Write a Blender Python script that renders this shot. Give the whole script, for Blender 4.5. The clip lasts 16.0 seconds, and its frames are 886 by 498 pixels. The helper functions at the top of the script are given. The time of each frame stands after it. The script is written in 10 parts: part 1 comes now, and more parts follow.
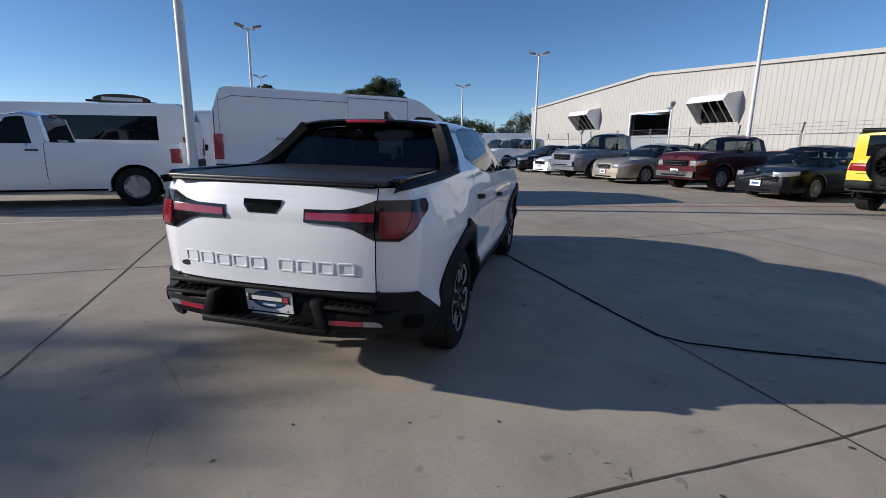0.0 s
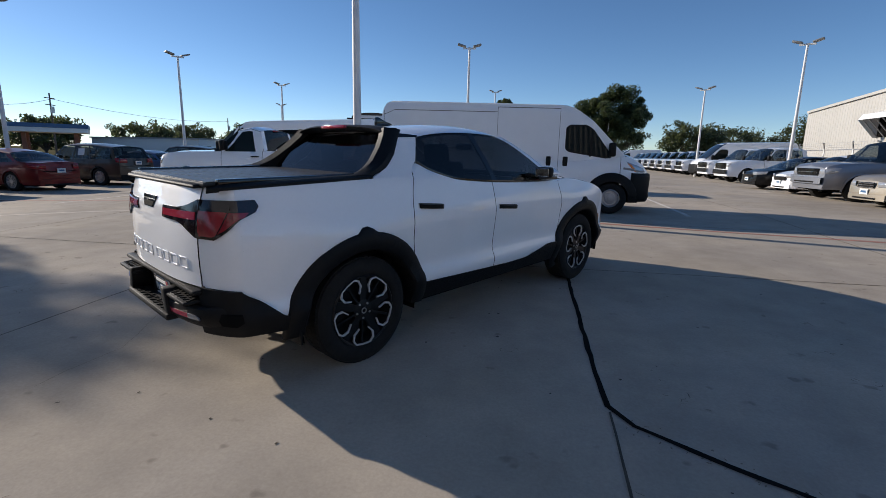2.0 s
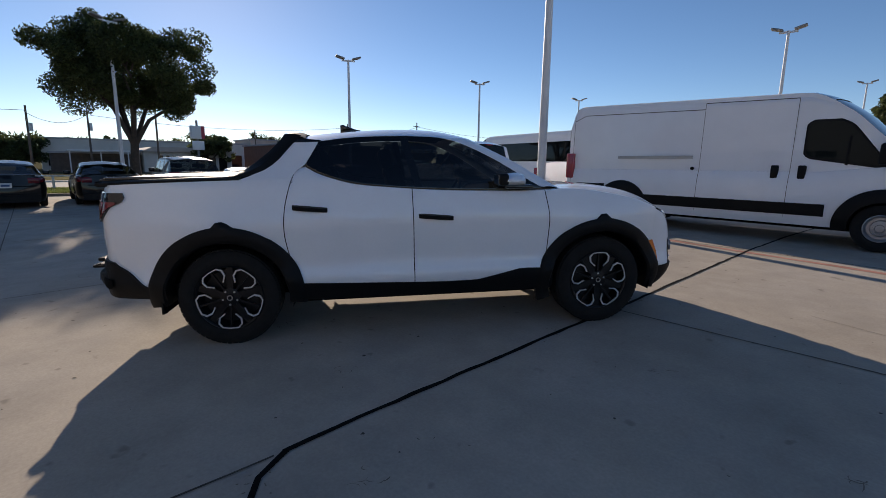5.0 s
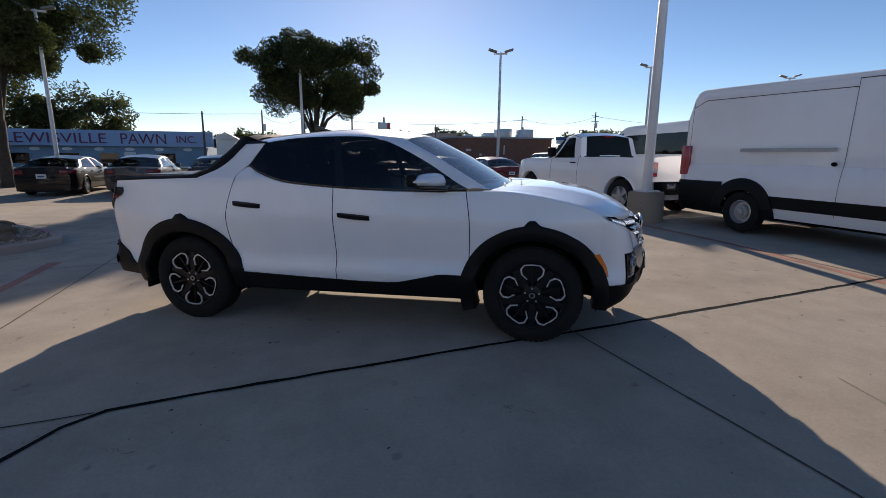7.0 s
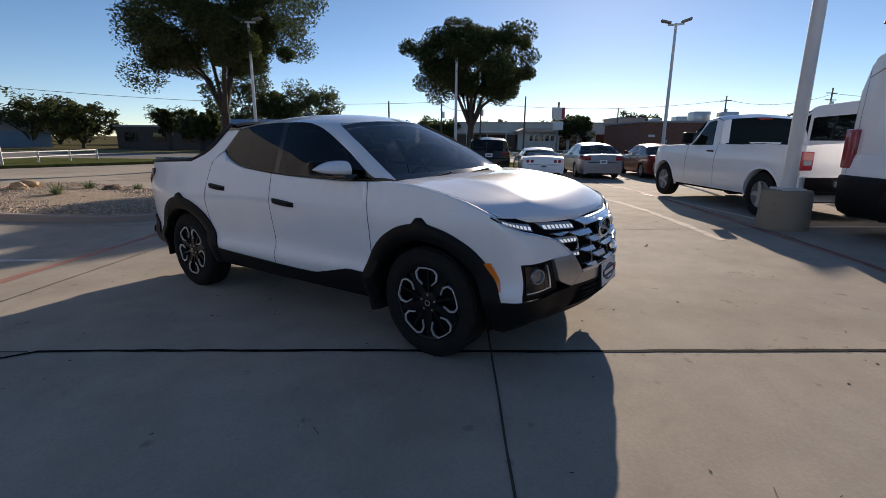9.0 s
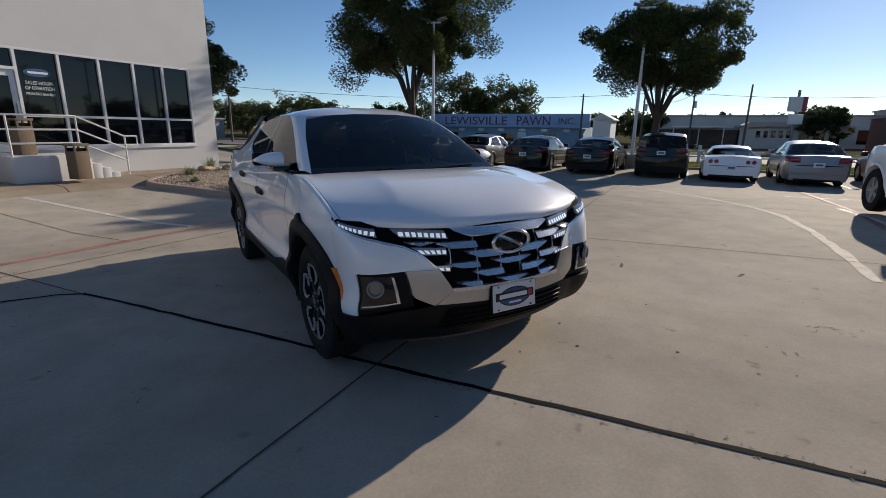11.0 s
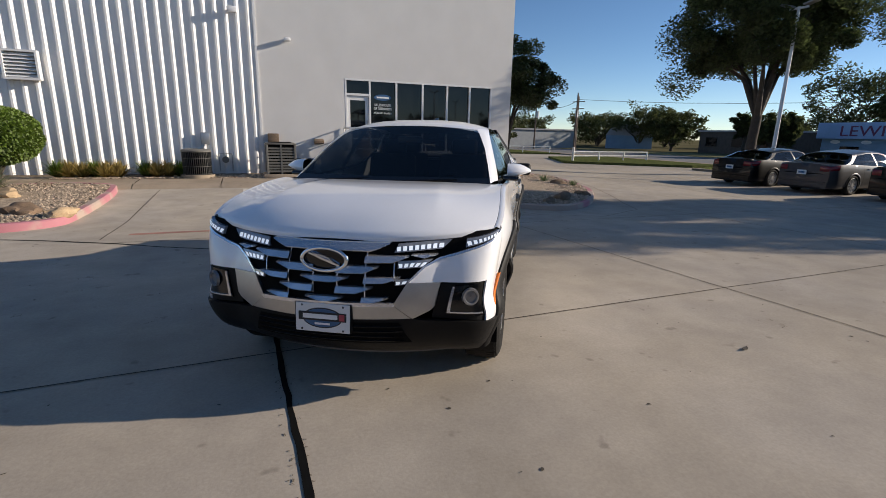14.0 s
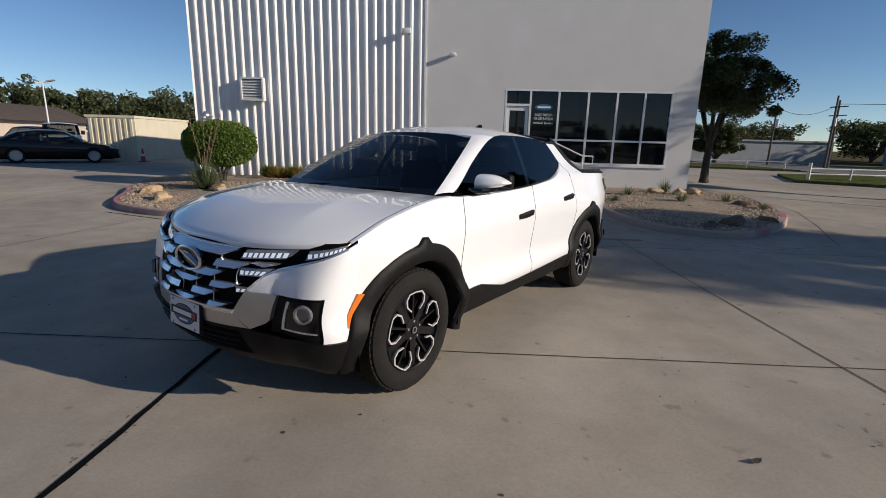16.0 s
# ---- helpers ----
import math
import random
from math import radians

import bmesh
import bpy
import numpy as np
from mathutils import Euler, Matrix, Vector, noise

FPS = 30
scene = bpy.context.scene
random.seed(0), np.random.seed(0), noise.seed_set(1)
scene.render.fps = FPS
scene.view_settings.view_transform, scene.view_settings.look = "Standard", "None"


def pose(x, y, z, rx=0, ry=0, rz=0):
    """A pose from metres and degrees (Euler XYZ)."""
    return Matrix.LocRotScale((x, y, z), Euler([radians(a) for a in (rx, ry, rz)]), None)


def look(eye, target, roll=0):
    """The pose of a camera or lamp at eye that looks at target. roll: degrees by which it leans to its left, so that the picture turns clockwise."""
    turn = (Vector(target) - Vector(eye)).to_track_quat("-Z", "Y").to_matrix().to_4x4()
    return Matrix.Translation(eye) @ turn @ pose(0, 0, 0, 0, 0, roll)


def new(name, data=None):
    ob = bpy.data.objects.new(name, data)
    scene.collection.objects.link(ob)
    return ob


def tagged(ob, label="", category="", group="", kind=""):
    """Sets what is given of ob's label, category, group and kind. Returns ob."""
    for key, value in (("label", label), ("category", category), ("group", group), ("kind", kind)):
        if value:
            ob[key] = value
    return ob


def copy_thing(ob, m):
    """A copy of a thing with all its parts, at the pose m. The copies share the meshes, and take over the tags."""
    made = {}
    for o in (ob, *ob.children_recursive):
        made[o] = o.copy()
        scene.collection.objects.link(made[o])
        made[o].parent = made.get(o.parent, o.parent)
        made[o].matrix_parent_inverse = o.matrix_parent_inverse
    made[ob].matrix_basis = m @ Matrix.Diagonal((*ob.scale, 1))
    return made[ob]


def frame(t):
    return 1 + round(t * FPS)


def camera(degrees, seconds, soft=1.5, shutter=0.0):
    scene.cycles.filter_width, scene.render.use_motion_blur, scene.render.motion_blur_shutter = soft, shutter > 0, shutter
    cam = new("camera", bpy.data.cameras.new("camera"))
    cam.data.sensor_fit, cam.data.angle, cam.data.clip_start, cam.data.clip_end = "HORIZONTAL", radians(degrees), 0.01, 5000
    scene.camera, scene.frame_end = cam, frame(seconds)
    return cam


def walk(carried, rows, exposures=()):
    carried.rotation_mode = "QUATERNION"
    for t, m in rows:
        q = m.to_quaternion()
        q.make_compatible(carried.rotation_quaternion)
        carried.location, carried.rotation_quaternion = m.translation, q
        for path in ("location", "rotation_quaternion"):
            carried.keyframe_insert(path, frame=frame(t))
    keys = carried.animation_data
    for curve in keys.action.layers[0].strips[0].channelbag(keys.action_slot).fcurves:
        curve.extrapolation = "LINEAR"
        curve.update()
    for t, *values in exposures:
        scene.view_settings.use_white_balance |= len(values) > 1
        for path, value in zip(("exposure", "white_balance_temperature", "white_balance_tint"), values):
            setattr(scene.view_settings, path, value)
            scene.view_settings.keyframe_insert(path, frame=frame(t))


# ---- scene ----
cam = camera(86.33, 16.0, 0.6)
# seconds, eye, yaw, pitch, roll
PATH = [
    (0, 0.030, -0.022, 1.519, -16.94, -12.10, -0.84),
    (0.5, 0.587, -0.023, 1.509, -10.24, -12.01, -0.93),
    (1, 1.158, -0.019, 1.506, -3.03, -11.81, -1.07),
    (1.5, 1.711, 0.039, 1.504, 4.36, -11.72, -1.20),
    (2, 2.264, 0.163, 1.515, 11.71, -11.32, -1.18),
    (2.5, 2.793, 0.304, 1.505, 18.18, -10.98, -1.06),
    (3, 3.277, 0.574, 1.496, 24.68, -10.93, -0.92),
    (3.5, 3.765, 0.828, 1.492, 30.94, -10.83, -0.91),
    (4, 4.176, 1.214, 1.476, 37.34, -10.55, -0.79),
    (6.5, 5.569, 3.418, 1.540, 66.12, -10.92, -0.56),
    (7, 5.739, 3.915, 1.567, 71.41, -11.44, -0.41),
    (7.5, 5.780, 4.421, 1.572, 76.88, -11.97, -0.41),
    (8, 5.822, 4.941, 1.587, 82.52, -12.47, -0.48),
    (8.5, 5.770, 5.445, 1.579, 87.98, -12.85, -0.41),
    (11, 4.872, 7.696, 1.598, 117.47, -14.14, -0.89),
    (11.5, 4.620, 8.101, 1.606, 124.54, -14.11, -0.89),
    (12, 4.332, 8.431, 1.619, 131.82, -13.94, -1.04),
    (12.5, 3.978, 8.690, 1.649, 138.94, -13.77, -1.36),
    (13, 3.601, 8.966, 1.666, 145.82, -13.55, -1.47),
    (13.5, 3.154, 9.147, 1.656, 152.43, -13.64, -1.29),
    (14, 2.698, 9.318, 1.653, 158.75, -13.65, -1.23),
    (14.5, 2.252, 9.355, 1.637, 165.12, -13.47, -1.35),
    (15, 1.793, 9.350, 1.644, 171.42, -13.35, -1.42),
    (15.5, 1.324, 9.358, 1.651, 177.51, -13.10, -1.54),
    (16, 0.871, 9.260, 1.654, 183.60, -12.89, -1.46),
]
EXPOSE = [(0, 0.20, 6100, 12), (2, 0.32, 6450, 12), (2.5, 0.28, 6500, 12), (3.5, 0.10, 6650, 13), (4.2, 0.18, 6750, 14), (6.5, 0.34, 7100, 17), (7.5, 0.38, 7100, 17), (8.5, 0.30, 7100, 16), (11, 0.14, 6850, 12), (12.5, 0.36, 6850, 12), (14, 0.34, 6850, 12), (15, 0.18, 6750, 12), (16, -0.08, 6700, 12)]
walk(cam, [(t, pose(x, y, z, 90 + pitch, roll, yaw)) for t, x, y, z, yaw, pitch, roll in PATH], EXPOSE)

# ---- light ----
SUN_AZ, SUN_EL = radians(165.7), radians(19.0)
world = bpy.data.worlds.new("sky")
scene.world = world
world.use_nodes = True
wn = world.node_tree.nodes
sky = wn.new("ShaderNodeTexSky")
sky.sky_type = "NISHITA"
sky.sun_disc = False
sky.sun_elevation = SUN_EL
sky.sun_rotation = math.pi / 2 - SUN_AZ
sky.air_density, sky.dust_density, sky.ozone_density, sky.altitude = 0.85, 0.28, 2.3, 2000
wn["Background"].inputs["Strength"].default_value = 0.102
hue = wn.new("ShaderNodeHueSaturation")
hue.inputs["Saturation"].default_value = 1.12
world.node_tree.links.new(sky.outputs["Color"], hue.inputs["Color"])
world.node_tree.links.new(hue.outputs["Color"], wn["Background"].inputs["Color"])
sun = new("sun", bpy.data.lights.new("sun", "SUN"))
sun.data.energy, sun.data.angle, sun.data.color = 4.6, radians(0.55), (1.0, 0.905, 0.775)
sun_way = Vector((math.cos(SUN_AZ) * math.cos(SUN_EL), math.sin(SUN_AZ) * math.cos(SUN_EL), math.sin(SUN_EL)))
sun.matrix_world = look(sun_way * 60, (0, 0, 0))

# ---- materials ----
def nodes_of(name):
    m = bpy.data.materials.new(name)
    m.use_nodes = True
    nt = m.node_tree
    return m, nt, nt.nodes["Principled BSDF"]


def mat(name, color, rough=0.5, metal=0.0, vary=0.0, scale=6.0, bump=0.0, coat=0.0, fine=60.0, emit=0.0, spec=0.5, per_object=0.0):
    """A surface of one base colour with broad and fine variation, relief and an optional clear coat."""
    m, nt, b = nodes_of(name)
    b.inputs["Base Color"].default_value = (*color, 1)
    b.inputs["Roughness"].default_value = rough
    b.inputs["Metallic"].default_value = metal
    b.inputs["Specular IOR Level"].default_value = spec
    if coat:
        b.inputs["Coat Weight"].default_value = coat
        b.inputs["Coat Roughness"].default_value = 0.04
    if emit:
        b.inputs["Emission Color"].default_value = (*color, 1)
        b.inputs["Emission Strength"].default_value = emit
    if vary or bump:
        tc = nt.nodes.new("ShaderNodeTexCoord")
        n1 = nt.nodes.new("ShaderNodeTexNoise")
        n1.inputs["Scale"].default_value, n1.inputs["Detail"].default_value = scale, 5
        n2 = nt.nodes.new("ShaderNodeTexNoise")
        n2.inputs["Scale"].default_value, n2.inputs["Detail"].default_value = fine, 3
        nt.links.new(tc.outputs["Object"], n1.inputs["Vector"])
        nt.links.new(tc.outputs["Object"], n2.inputs["Vector"])
        add = nt.nodes.new("ShaderNodeMath")
        add.operation = "MULTIPLY_ADD"
        nt.links.new(n2.outputs["Fac"], add.inputs[0])
        add.inputs[1].default_value = 0.45
        nt.links.new(n1.outputs["Fac"], add.inputs[2])
        if vary:
            ramp = nt.nodes.new("ShaderNodeMapRange")
            ramp.inputs["From Min"].default_value, ramp.inputs["From Max"].default_value = 0.4, 1.05
            ramp.inputs["To Min"].default_value, ramp.inputs["To Max"].default_value = 1 - vary, 1 + vary
            nt.links.new(add.outputs[0], ramp.inputs["Value"])
            mul = nt.nodes.new("ShaderNodeMix")
            mul.data_type, mul.blend_type = "RGBA", "MULTIPLY"
            mul.inputs["Factor"].default_value = 1
            mul.inputs["A"].default_value = (*color, 1)
            nt.links.new(ramp.outputs["Result"], mul.inputs["B"])
            out = mul.outputs["Result"]
            if per_object:
                oi = nt.nodes.new("ShaderNodeObjectInfo")
                r2 = nt.nodes.new("ShaderNodeMapRange")
                r2.inputs["To Min"].default_value, r2.inputs["To Max"].default_value = 1 - per_object, 1 + per_object
                nt.links.new(oi.outputs["Random"], r2.inputs["Value"])
                mu2 = nt.nodes.new("ShaderNodeMix")
                mu2.data_type, mu2.blend_type = "RGBA", "MULTIPLY"
                mu2.inputs["Factor"].default_value = 1
                nt.links.new(out, mu2.inputs["A"])
                nt.links.new(r2.outputs["Result"], mu2.inputs["B"])
                out = mu2.outputs["Result"]
            nt.links.new(out, b.inputs["Base Color"])
        if bump:
            bp = nt.nodes.new("ShaderNodeBump")
            bp.inputs["Strength"].default_value, bp.inputs["Distance"].default_value = bump, 0.02
            nt.links.new(add.outputs[0], bp.inputs["Height"])
            nt.links.new(bp.outputs["Normal"], b.inputs["Normal"])
    return m


def glass_mat(name, tint, rough=0.02):
    """Tinted pane: clear behind, mirror-like at the surface."""
    m, nt, b = nodes_of(name)
    out = nt.nodes["Material Output"]
    tr = nt.nodes.new("ShaderNodeBsdfTransparent")
    tr.inputs["Color"].default_value = (*tint, 1)
    gl = nt.nodes.new("ShaderNodeBsdfGlossy")
    gl.inputs["Roughness"].default_value = rough
    lw = nt.nodes.new("ShaderNodeLayerWeight")
    lw.inputs["Blend"].default_value = 0.5
    pw = nt.nodes.new("ShaderNodeMath")
    pw.operation = "POWER"
    pw.inputs[1].default_value = 5.0
    nt.links.new(lw.outputs["Facing"], pw.inputs[0])
    fr = nt.nodes.new("ShaderNodeMath")
    fr.operation = "MULTIPLY_ADD"
    fr.inputs[1].default_value, fr.inputs[2].default_value = 0.93, 0.06
    nt.links.new(pw.outputs[0], fr.inputs[0])
    mix = nt.nodes.new("ShaderNodeMixShader")
    nt.links.new(fr.outputs[0], mix.inputs["Fac"])
    nt.links.new(tr.outputs["BSDF"], mix.inputs[1])
    nt.links.new(gl.outputs["BSDF"], mix.inputs[2])
    nt.links.new(mix.outputs["Shader"], out.inputs["Surface"])
    return m


def concrete_mat(name, color, stain=0.22):
    """Broom-finished lot concrete: broad stains, tyre-grey drift, small dark spots, fine grain and hairline relief."""
    m, nt, b = nodes_of(name)
    L = nt.links.new
    tc = nt.nodes.new("ShaderNodeNewGeometry")

    def noise_tex(scale, detail, rough=0.5):
        n = nt.nodes.new("ShaderNodeTexNoise")
        n.inputs["Scale"].default_value, n.inputs["Detail"].default_value, n.inputs["Roughness"].default_value = scale, detail, rough
        L(tc.outputs["Position"], n.inputs["Vector"])
        return n

    def ranged(src, a, c, lo, hi):
        r = nt.nodes.new("ShaderNodeMapRange")
        for k, v in zip(("From Min", "From Max", "To Min", "To Max"), (a, c, lo, hi)):
            r.inputs[k].default_value = v
        L(src, r.inputs["Value"])
        return r.outputs["Result"]

    def mul(a, c):
        n = nt.nodes.new("ShaderNodeMath")
        n.operation = "MULTIPLY"
        L(a, n.inputs[0])
        L(c, n.inputs[1])
        return n.outputs[0]
    big, mid, fine = noise_tex(0.23, 5, 0.55), noise_tex(2.1, 6, 0.6), noise_tex(55, 4, 0.6)
    spots = noise_tex(7.0, 2, 0.4)
    v = mul(ranged(big.outputs["Fac"], 0.3, 0.7, 1 - stain, 1 + stain * 0.6), ranged(mid.outputs["Fac"], 0.3, 0.7, 0.86, 1.10))
    v = mul(v, ranged(fine.outputs["Fac"], 0.25, 0.75, 0.91, 1.09))
    v = mul(v, ranged(spots.outputs["Fac"], 0.70, 0.76, 1.0, 0.72))
    warm = nt.nodes.new("ShaderNodeMix")
    warm.data_type = "RGBA"
    warm.inputs["A"].default_value = (*color, 1)
    warm.inputs["B"].default_value = (color[0] * 0.93, color[1] * 0.95, color[2] * 1.0, 1)
    L(ranged(noise_tex(0.6, 3).outputs["Fac"], 0.35, 0.65, 0, 1), warm.inputs["Factor"])
    mx = nt.nodes.new("ShaderNodeMix")
    mx.data_type, mx.blend_type = "RGBA", "MULTIPLY"
    mx.inputs["Factor"].default_value = 1
    L(warm.outputs["Result"], mx.inputs["A"])
    L(v, mx.inputs["B"])
    L(mx.outputs["Result"], b.inputs["Base Color"])
    b.inputs["Roughness"].default_value = 0.85
    b.inputs["Specular IOR Level"].default_value = 0.06
    bp = nt.nodes.new("ShaderNodeBump")
    bp.inputs["Strength"].default_value, bp.inputs["Distance"].default_value = 0.25, 0.003
    L(fine.outputs["Fac"], bp.inputs["Height"])
    L(bp.outputs["Normal"], b.inputs["Normal"])
    return m


def leaf_mat(name, color):
    m, nt, b = nodes_of(name)
    L = nt.links.new
    g = nt.nodes.new("ShaderNodeNewGeometry")
    hsv = nt.nodes.new("ShaderNodeHueSaturation")
    hsv.inputs["Color"].default_value = (*color, 1)
    r = nt.nodes.new("ShaderNodeMapRange")
    r.inputs["To Min"].default_value, r.inputs["To Max"].default_value = 0.55, 1.5
    L(g.outputs["Random Per Island"], r.inputs["Value"])
    L(r.outputs["Result"], hsv.inputs["Value"])
    L(hsv.outputs["Color"], b.inputs["Base Color"])
    b.inputs["Roughness"].default_value = 0.55
    tl = nt.nodes.new("ShaderNodeBsdfTranslucent")
    L(hsv.outputs["Color"], tl.inputs["Color"])
    mix = nt.nodes.new("ShaderNodeMixShader")
    mix.inputs["Fac"].default_value = 0.42
    L(b.outputs["BSDF"], mix.inputs[1])
    L(tl.outputs["BSDF"], mix.inputs[2])
    L(mix.outputs["Shader"], nt.nodes["Material Output"].inputs["Surface"])
    return m


M_CONC = concrete_mat("lot_concrete", (0.45, 0.392, 0.318))
M_WALK = concrete_mat("walk_concrete", (0.34, 0.275, 0.205), 0.15)
M_TAR = mat("tar_joint", (0.006, 0.006, 0.006), 0.9, vary=0.3, scale=9, spec=0.1)
M_CRACK = mat("hairline_crack", (0.20, 0.17, 0.135), 0.9, vary=0.3, spec=0.1)
M_JOINT = mat("saw_joint", (0.095, 0.080, 0.064), 0.9, vary=0.3, spec=0.1)
M_ROAD = mat("road_asphalt", (0.16, 0.15, 0.14), 0.85, vary=0.25, scale=1.5, bump=0.2)
M_REDLINE = mat("faded_red_paint", (0.36, 0.17, 0.13), 0.8, vary=0.4, scale=3)
M_WHITELINE = mat("worn_white_paint", (0.62, 0.58, 0.52), 0.75, vary=0.3, scale=5)
M_PALEWALL = mat("pale_block_wall", (0.60, 0.565, 0.51), 0.8, vary=0.12, scale=0.8)
M_SHEDWALL = mat("weathered_shed_wall", (0.30, 0.32, 0.33), 0.7, vary=0.15, scale=1.5)
M_GRASS = mat("lawn", (0.105, 0.118, 0.045), 0.95, vary=0.5, scale=3, bump=0.6, fine=120, spec=0.0)
M_DRYGRASS = mat("dry_grass", (0.26, 0.22, 0.11), 0.95, vary=0.4, scale=0.8, bump=0.5, fine=60, spec=0.0)
M_FIELD = mat("far_field", (0.13, 0.115, 0.065), 0.95, vary=0.35, scale=0.06, fine=0.8, spec=0.0)
M_GRAVEL = mat("gravel_bed", (0.36, 0.28, 0.20), 0.9, vary=0.5, scale=14, bump=0.8, fine=90)
M_ROCK = mat("sandstone_rock", (0.46, 0.33, 0.20), 0.9, vary=0.35, scale=5, bump=0.7)
M_ROCKDARK = mat("brown_rock", (0.17, 0.115, 0.075), 0.9, vary=0.4, scale=5, bump=0.7)
M_STUCCO = mat("white_stucco", (0.62, 0.61, 0.595), 0.85, vary=0.05, scale=1.2, bump=0.25, fine=140)
M_METALWALL = mat("white_ribbed_metal", (0.74, 0.735, 0.73), 0.45, vary=0.05, scale=2)
M_WAREHOUSE = mat("cream_metal_siding", (0.41, 0.40, 0.375), 0.6, vary=0.05, scale=0.7)
M_WHITEFRAME = mat("white_aluminium", (0.72, 0.72, 0.72), 0.4, vary=0.05)
M_WHITEPIPE = mat("white_painted_pipe", (0.70, 0.69, 0.66), 0.45, vary=0.12, scale=5)
M_POLE = mat("white_lamp_pole", (0.66, 0.66, 0.66), 0.45, vary=0.1, scale=3)
M_LAMPHEAD = mat("grey_lamp_housing", (0.22, 0.22, 0.22), 0.5, vary=0.1)
M_GALV = mat("galvanised_steel", (0.45, 0.46, 0.47), 0.4, 0.8, vary=0.15, scale=8)
M_DARKWIN = mat("dark_window_glass", (0.006, 0.007, 0.008), 0.03, spec=0.38)
M_VANWIN = mat("dark_van_window", (0.010, 0.014, 0.013), 0.03, spec=0.16)
M_BLUEWALL = mat("pawn_blue_wall", (0.22, 0.33, 0.44), 0.8, vary=0.12, scale=1.0)
M_BLUEFASCIA = mat("pawn_blue_fascia", (0.30, 0.44, 0.66), 0.7, vary=0.1, scale=1.0)
M_PAWNLETTER = mat("purple_red_lettering", (0.16, 0.035, 0.09), 0.6)
M_REDLETTER = mat("red_lettering", (0.42, 0.06, 0.08), 0.6)
M_WHITELETTER = mat("white_lettering", (0.8, 0.8, 0.8), 0.6)
M_BLACKLETTER = mat("black_lettering", (0.02, 0.02, 0.02), 0.6)
M_BRICK = mat("far_brick", (0.22, 0.10, 0.07), 0.85, vary=0.2, scale=2)
M_BROWNROOF = mat("brown_shingle_roof", (0.10, 0.075, 0.06), 0.9, vary=0.3, scale=3)
M_TANWALL = mat("tan_wall", (0.50, 0.42, 0.36), 0.85, vary=0.12, scale=1)
M_GREYROOF = mat("grey_roof", (0.33, 0.33, 0.34), 0.7, vary=0.15, scale=1)
M_BARK = mat("bark", (0.062, 0.050, 0.040), 0.95, vary=0.35, scale=8, bump=0.9, fine=40)
M_LEAF = leaf_mat("oak_leaf", (0.060, 0.080, 0.028))
M_LEAF2 = leaf_mat("far_leaf", (0.070, 0.085, 0.032))
M_BLADE = leaf_mat("grass_blade", (0.17, 0.20, 0.055))
M_BOXLEAF = leaf_mat("boxwood_leaf", (0.11, 0.175, 0.025))
M_YUCCA = leaf_mat("yucca_blade", (0.16, 0.20, 0.10))
M_YELLOWGRASS = leaf_mat("dry_tuft_blade", (0.36, 0.27, 0.09))
M_WOODPOLE = mat("utility_pole_wood", (0.13, 0.10, 0.08), 0.9, vary=0.3, scale=4)
M_WIRE = mat("cable_black", (0.03, 0.03, 0.03), 0.6)
M_TYRE = mat("tyre_rubber", (0.016, 0.0155, 0.015), 0.85, vary=0.25, scale=14, bump=0.3, spec=0.2)
M_RIMSTEEL = mat("grey_steel_rim", (0.42, 0.42, 0.43), 0.35, 0.6, vary=0.1)
M_BLACKPL = mat("black_textured_plastic", (0.005, 0.005, 0.0055), 0.55, vary=0.15, scale=30, bump=0.15, fine=400, spec=0.22)
M_GLOSSBLACK = mat("gloss_black", (0.004, 0.004, 0.0045), 0.12, coat=0.3)
M_UNDER = mat("dark_underbody", (0.005, 0.005, 0.005), 0.95, vary=0.2, spec=0.1)
M_MIRROR = mat("silvered_mirror", (0.78, 0.79, 0.80), 0.02, 1.0)
M_CHROME = mat("chrome", (0.75, 0.75, 0.76), 0.12, 1.0, vary=0.03)
M_SATIN = mat("satin_silver", (0.50, 0.49, 0.48), 0.32, 0.85, vary=0.05, scale=20)
M_GRILLSILVER = mat("grille_silver", (0.74, 0.74, 0.76), 0.20, 0.8, vary=0.03)
M_REDLAMP = mat("red_lamp_lens", (0.24, 0.008, 0.014), 0.16, coat=0.5, vary=0.45, scale=9)
M_REDLAMP2 = mat("pale_red_lamp_bar", (0.34, 0.025, 0.045), 0.10, coat=0.8)
M_REDLAMP3 = mat("dark_red_lens", (0.15, 0.008, 0.014), 0.2, coat=0.1, vary=0.3, scale=40)
M_SMOKELAMP = mat("smoked_lamp_housing", (0.010, 0.005, 0.006), 0.10, coat=0.2)
M_CLEARLAMP = mat("clear_lamp_lens", (0.36, 0.37, 0.39), 0.08, 0.35, coat=0.8, vary=0.15, scale=30)
M_AMBER = mat("amber_marker", (0.80, 0.20, 0.02), 0.15, coat=0.6)
M_SEAT = mat("black_seat_fabric", (0.022, 0.022, 0.023), 0.9, vary=0.2, scale=20, spec=0.2)
M_TINT = glass_mat("privacy_glass", (0.11, 0.11, 0.115))
M_SIDEGLASS = glass_mat("tinted_door_glass", (0.17, 0.175, 0.175))
M_SCREEN = glass_mat("clear_windscreen", (0.44, 0.47, 0.465))
M_CARGLASS = glass_mat("car_glass", (0.40, 0.43, 0.42))
M_PAPER = mat("white_paper", (0.75, 0.75, 0.74), 0.8)
M_PLATEBLUE = mat("plate_blue", (0.035, 0.11, 0.24), 0.4)
M_BEIGEBIN = mat("brown_aggregate_bin", (0.17, 0.12, 0.08), 0.9, vary=0.4, scale=60, bump=0.4)
